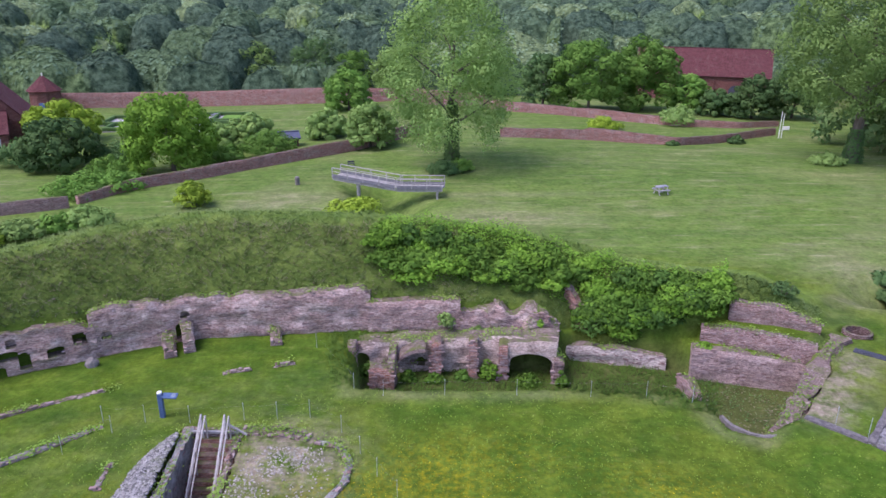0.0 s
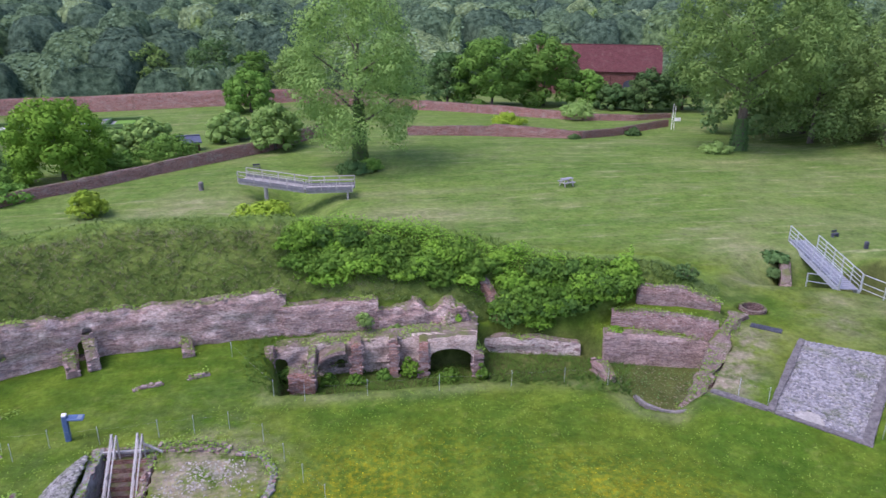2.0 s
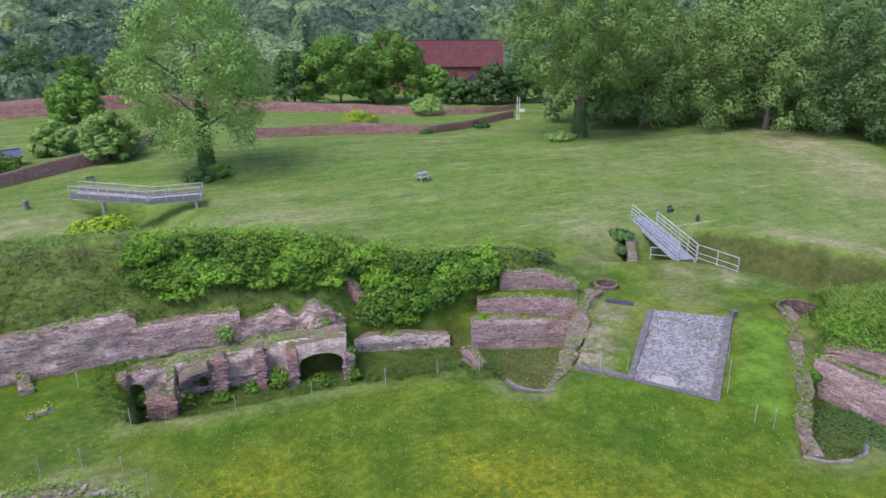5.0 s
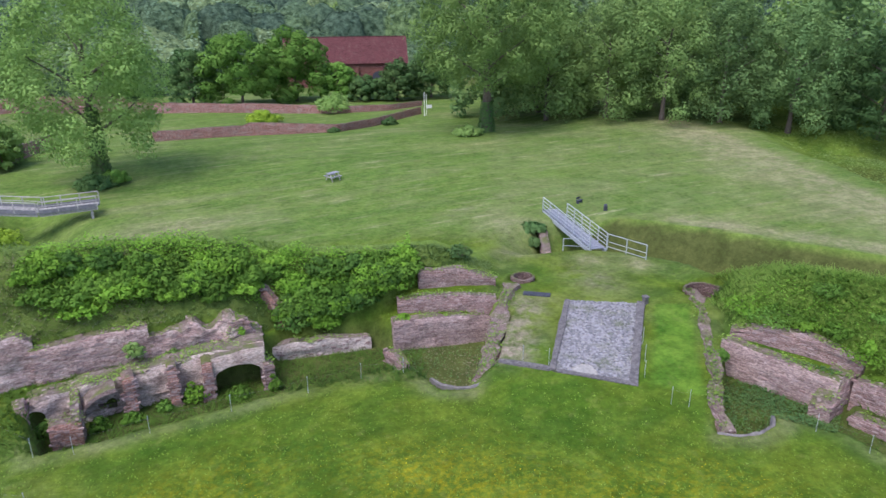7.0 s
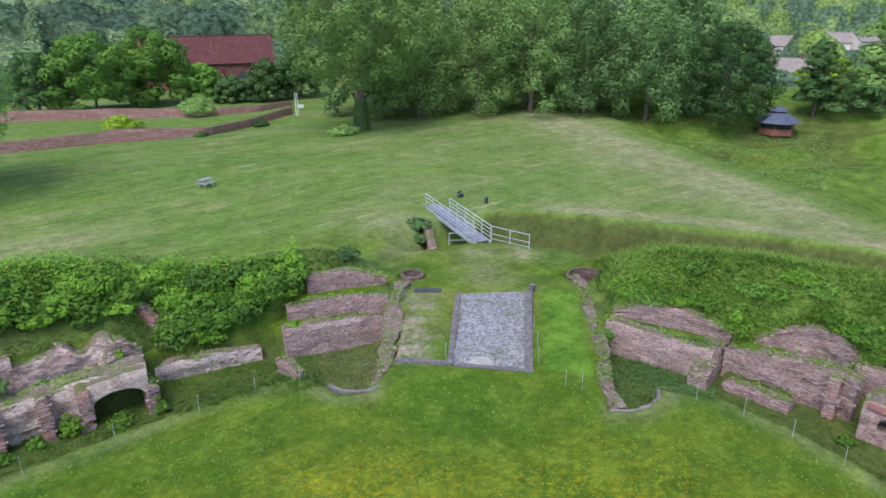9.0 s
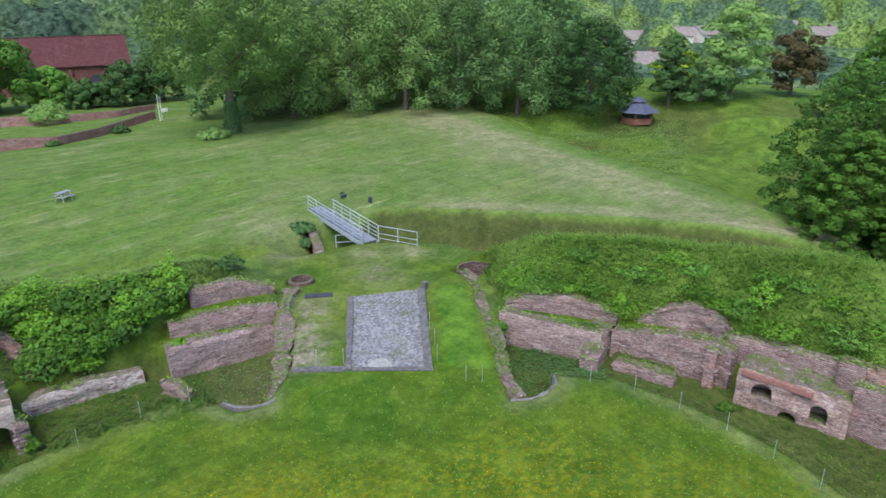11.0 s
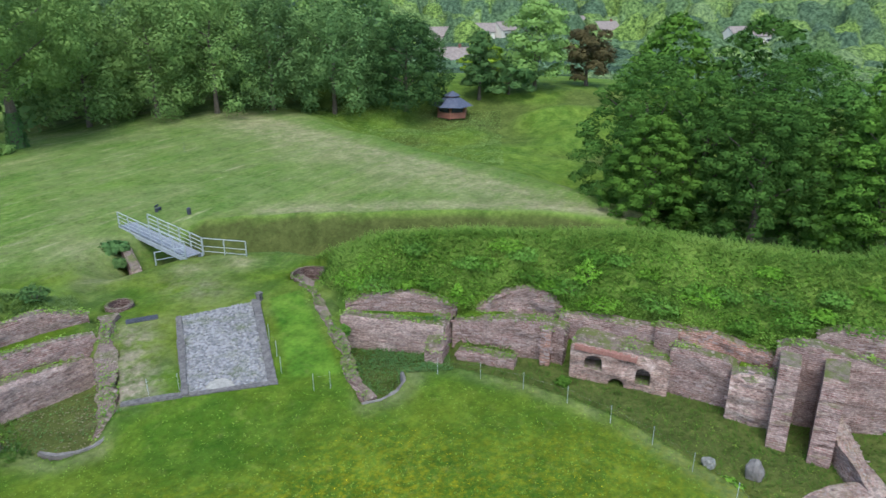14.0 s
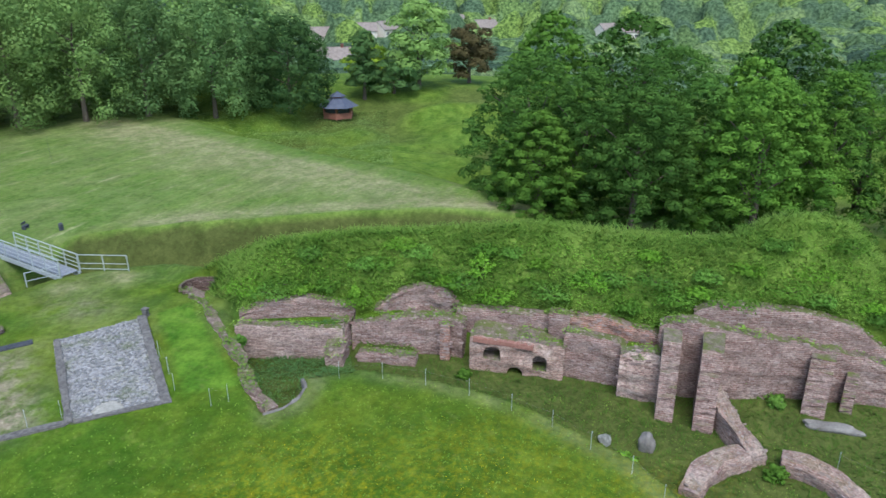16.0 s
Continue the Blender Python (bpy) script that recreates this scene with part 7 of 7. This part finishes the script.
herbage("herbage", 40000, meadow, 0.4, 0.09, BLADE_BANK, "lumpy rough grass on the meadow", 11, 2.2)
tufts("lawn_grass", 9000, sector(-45, 112, 12, 27), 0.055, 0.06, 2, BLADE_LAWN, "short lawn grass in the court", 4)
tufts("long_grass", 5000, sector(-12, 24, 27.2, 33), 0.28, 0.05, 2, BLADE_DARK, "rank grass in the sunken walk", 5)


def trench(rng, n):
    x, y = sector(50, 118, 19, 33)(rng, n)
    keep = land(x, y)[1]["olive_shade"] > 0.6
    return x[keep], y[keep]


tufts("long_grass", 9000, trench, 0.2, 0.05, 2, BLADE_DARK, "rank grass darkened for shade on the floor of the east trench", 19)
herbage("herbage", 2600, sector(21, 31, 27.8, 33.2), 0.16, 0.045, LEAF_DARK, "rank weeds on the cellar floor", 15, 0.8)
herbage("herbage", 1200, sector(21, 31, 27.8, 33.2), 0.2, 0.045, BLADE_DRY, "dead stalks on the cellar floor", 16, 0.8)
herbage("herbage", 9000, sector(50, 60, 27.5, 31.8), 0.2, 0.05, LEAF_DARK, "dark weeds on the cellar floor", 17, 0.8)
BUTTERCUP = leaf_material("buttercup_petals", (0.42, 0.34, 0.01), (0.62, 0.5, 0.015))
herbage("buttercups", 11000, buttercup_places, 0.1, 0.022, BUTTERCUP, "small yellow buttercups scattered in the lawn", 14)

# ---- loose masonry: cobbles, capping stones, proud bricks ----
STONE_SHAPES = []
for k in range(6):
    bm = bmesh.new()
    bmesh.ops.create_icosphere(bm, subdivisions=1, radius=0.5)
    for v in bm.verts:
        v.co *= 1 + 0.35 * noise.noise(v.co * 2.3 + Vector((k * 3.1, 0, 0)))
        v.co.z *= 0.6
    me = bpy.data.meshes.new("stone")
    bm.to_mesh(me)
    bm.free()
    STONE_SHAPES.append(me)


def varied(name, a, c, rough=0.9):
    """Pieces that differ one from the next."""
    m, nt, b = material(name, rough)
    info = nt.nodes.new("ShaderNodeObjectInfo").outputs["Random"]
    geo = nt.nodes.new("ShaderNodeNewGeometry")
    n = noise_at(nt, geo.outputs["Position"], 9.0, 5, 0.7)
    col = mix(nt, info, a, c)
    col = mix(nt, 0.5, col, mix(nt, n, (0.25, 0.25, 0.25), (0.9, 0.9, 0.9)), "OVERLAY")
    nt.links.new(col, b.inputs["Base Color"])
    bump(nt, b, n, 0.6, 0.02)
    return m


def island_stone(name, a, c):
    m, nt, b = material(name, 0.8)
    geo = nt.nodes.new("ShaderNodeNewGeometry")
    n = noise_at(nt, geo.outputs["Position"], 1.2, 5, 0.7)
    col = mix(nt, geo.outputs["Random Per Island"], a, c)
    col = mix(nt, ramp(nt, n, [(0.5, grey(0)), (0.72, grey(0.8))]), col, (0.10, 0.12, 0.05))
    nt.links.new(col, b.inputs["Base Color"])
    return m


def cobbles():
    rng = np.random.default_rng(17)
    base = [Vector(v.co) for v in STONE_SHAPES[0].vertices]
    tris = [tuple(p.vertices) for p in STONE_SHAPES[0].polygons]
    base = np.array([tuple(v) for v in base])
    tl, tr, br, bl = (np.array(GATE[k]) for k in ("tl", "tr", "br", "bl"))
    V, F = [], []
    rows_, cols = 66, 30
    for i in range(rows_):
        for j in range(cols):
            u, w = (j + 0.5 + 0.5 * (i % 2)) / (cols + 0.5), (i + 0.5) / rows_
            p = (tl * (1 - w) + bl * w) * (1 - u) + (tr * (1 - w) + br * w) * u
            p = p + rng.normal(0, 0.015, 2)
            if (p[0] - 17.6) ** 2 + (p[1] - 23.0) ** 2 < 0.35 or rng.uniform() < 0.02:
                continue
            a = rng.uniform(0, 6.28)
            s = rng.uniform(0.13, 0.18, 2)
            q = base * np.array((s[0], s[1], 0.14))
            q = q @ np.array(((math.cos(a), math.sin(a), 0), (-math.sin(a), math.cos(a), 0), (0, 0, 1)))
            o = len(V)
            V += [tuple(c) for c in q + np.array((p[0], p[1], 0.765 - 0.5 * w + rng.normal(0, 0.008)))]
            F += [tuple(t + o for t in f) for f in tris]
    ob = link("cobbles", V, F, island_stone("cobble_stone", (0.12, 0.12, 0.13), (0.29, 0.285, 0.305)))
    tagged(ob, "grey and white cobbled carriageway in the old gate", "cobbles", kind="stuff")


cobbles()


def strewn(name, n, place, sizes, mat, label, category, seed):
    """Loose stones joined into one heap; place(rng) gives a place on it or None."""
    rng = np.random.default_rng(seed)
    V, F = [], []
    for k in range(n):
        at = place(rng)
        if at is None:
            continue
        x, y, h = at
        s = rng.uniform(*sizes)
        shape = STONE_SHAPES[int(rng.integers(0, 6))]
        a = rng.uniform(0, 6.28)
        o = len(V)
        for v in shape.vertices:
            V.append((x + s * (v.co.x * math.cos(a) - v.co.y * math.sin(a)), y + s * (v.co.x * math.sin(a) + v.co.y * math.cos(a)), h + s * v.co.z * 1.2))
        F += [tuple(t + o for t in p.vertices) for p in shape.polygons]
    return tagged(link(name, V, F, mat), label, category, kind="stuff")


def flint_side(rng):
    y, u = rng.uniform(16.5, 23.5), rng.uniform(0, 1)
    wide = 1.35 * math.sqrt(max(0.02, 1 - ((20.5 - y) / 3.2) ** 2)) if y > 20.5 else 1.35 + 0.1 * (20.5 - y)
    return -11.0 + 0.07 * (24 - y) - wide * u, y, 0.42 * (1 - u ** 2.2) - 0.04


def chalk_patch(rng):
    x, y = rng.normal(-6.6, 1.1), rng.uniform(18.6, 23.2)
    if not (-8.2 < x < -4.6) or waves(x, y, 0.7, 2.0) < rng.uniform(-0.7, 0.5):
        return None
    return x, y, ground_at(x, y) + 0.01


strewn("flint_heap", 2600, flint_side, (0.07, 0.19), island_stone("heap_flint", (0.07, 0.07, 0.068), (0.3, 0.295, 0.29)), "heap of grey flint rubble beside the stair pit", "rubble", 23)
strewn("chalk_rubble", 2400, chalk_patch, (0.03, 0.1), island_stone("chalk_stone", (0.2, 0.185, 0.16), (0.4, 0.37, 0.34)), "whitish rubble scattered over the bare patch", "rubble", 24)
bed_me = bmesh.new()
bed_me.faces.new([bed_me.verts.new((*GATE[k], 0.74 if k[0] == "t" else 0.24)) for k in ("tl", "bl", "br", "tr")])
tagged(part("cobble_bed", bed_me, plain("packed_earth", (0.2, 0.19, 0.18), (0.33, 0.32, 0.3), 6.0)), "packed earth between the cobbles", "pavement", kind="structure")

CAP = varied("capping_rubble", (0.14, 0.1, 0.09), (0.26, 0.215, 0.195))
PROUD = varied("loose_brick", (0.19, 0.12, 0.112), (0.30, 0.235, 0.23))
for me in STONE_SHAPES:
    me.materials.append(CAP)
brick_me = bpy.data.meshes.new("brick")
bm = box(bmesh.new(), -0.125, 0.125, -0.06, 0.06, -0.036, 0.036)
bm.to_mesh(brick_me)
bm.free()
brick_me.materials.append(PROUD)


def dress(ob, caps=True, bricks=120, seed=0, spacing=0.3):
    """Capping stones along a wall's top and bricks standing proud of its face, found on the wall's own mesh."""
    rng = np.random.default_rng(seed)
    me = ob.data
    w = ob.matrix_basis if ob.parent is None else ob.parent.matrix_basis @ ob.matrix_parent_inverse @ ob.matrix_basis
    inv = w.inverted()
    tops, sides = [], []
    for p in me.polygons:
        if p.area < 0.004:
            continue
        n = p.normal
        if n.z > 0.6:
            tops.append((p.center, n))
        elif abs(n.z) < 0.35 and (w @ p.center - Vector((0, 1.2, 0))).dot(w.to_3x3() @ n) < 0:
            sides.append((p.center, n))
    count = 0
    if caps and len(tops) > 5:
        at = np.array([tuple(c) for c, n in tops])
        wx = np.array([tuple(w @ c) for c, n in tops])
        at = at[waves(wx[:, 0], wx[:, 1], 0.9, seed * 0.1) + rng.normal(0, 0.35, len(at)) > 0.12]
        if len(at) and ob.data.materials[0].name != "bare_spur_brick":
            at = np.repeat(at, 14, axis=0)
            at = at + rng.normal(0, 0.14, at.shape) * np.array((1, 1, 0.45)) + np.array((0, 0, 0.06))
            up = np.tile(np.array((0.0, 0.0, 1.0)), (len(at), 1)) + rng.normal(0, 0.3, at.shape)
            tagged(quads_object("wall_growth", leaf_arrays(at, up / np.linalg.norm(up, axis=1)[:, None], 0.055, rng), BLADE, ob), "weeds and grass growing on the wall top", kind="stuff")
    if caps and tops:
        order = rng.permutation(len(tops))
        for i in order[:min(len(tops), 90)]:
            c, n = tops[i]
            s = rng.uniform(0.12, 0.27)
            st = new("capping_stone", STONE_SHAPES[int(rng.integers(0, 6))])
            st.parent = ob
            st.matrix_basis = Matrix.Translation(c + Vector((rng.uniform(-0.08, 0.08), rng.uniform(-0.08, 0.08), -0.02))) @ pose(0, 0, 0, rng.uniform(-15, 15), rng.uniform(-15, 15), rng.uniform(0, 360)) @ Matrix.Diagonal((s, s * rng.uniform(0.6, 1), s * rng.uniform(0.5, 0.8), 1))
            count += 1
    if sides and bricks:
        for i in rng.integers(0, len(sides), bricks):
            c, n = sides[i]
            ang = math.atan2(n.y, n.x) + math.pi / 2
            along = Vector((math.cos(ang), math.sin(ang), 0))
            zz = round((c.z + rng.uniform(-0.12, 0.12)) / 0.085) * 0.085
            q = Vector((c.x, c.y, zz)) + along * rng.uniform(-0.12, 0.12) - n * 0.045
            b = new("brick", brick_me)
            b.parent = ob
            b.matrix_basis = Matrix.Translation(q) @ pose(0, 0, 0, 0, 0, math.degrees(ang) + rng.uniform(-4, 4))


for i, ob in enumerate([o for o in bpy.data.objects if o.type == "MESH"]):
    stem = ob.name.split(".")[0]
    if stem in ("ring_wall", "rubble_wall", "stepped_wall", "cellar_wall", "upper_wall", "wall_face", "upper_face", "front_wall"):
        size = sum(p.area for p in ob.data.polygons)
        dress(ob, True, 0 if stem == "front_wall" else int(min(130, 3 * size)), 700 + i)
    elif stem in ("stub_wall", "cross_wall", "gate_side_wall", "footing", "pit_wall", "spur_wall", "back_wall", "pier", "front_stub", "vault_side", "jamb", "door_jamb", "west_arc", "east_arc", "west_return"):
        dress(ob, stem != "pier", 0 if stem in ("back_wall", "vault_side", "gate_side_wall") else 40, 700 + i)
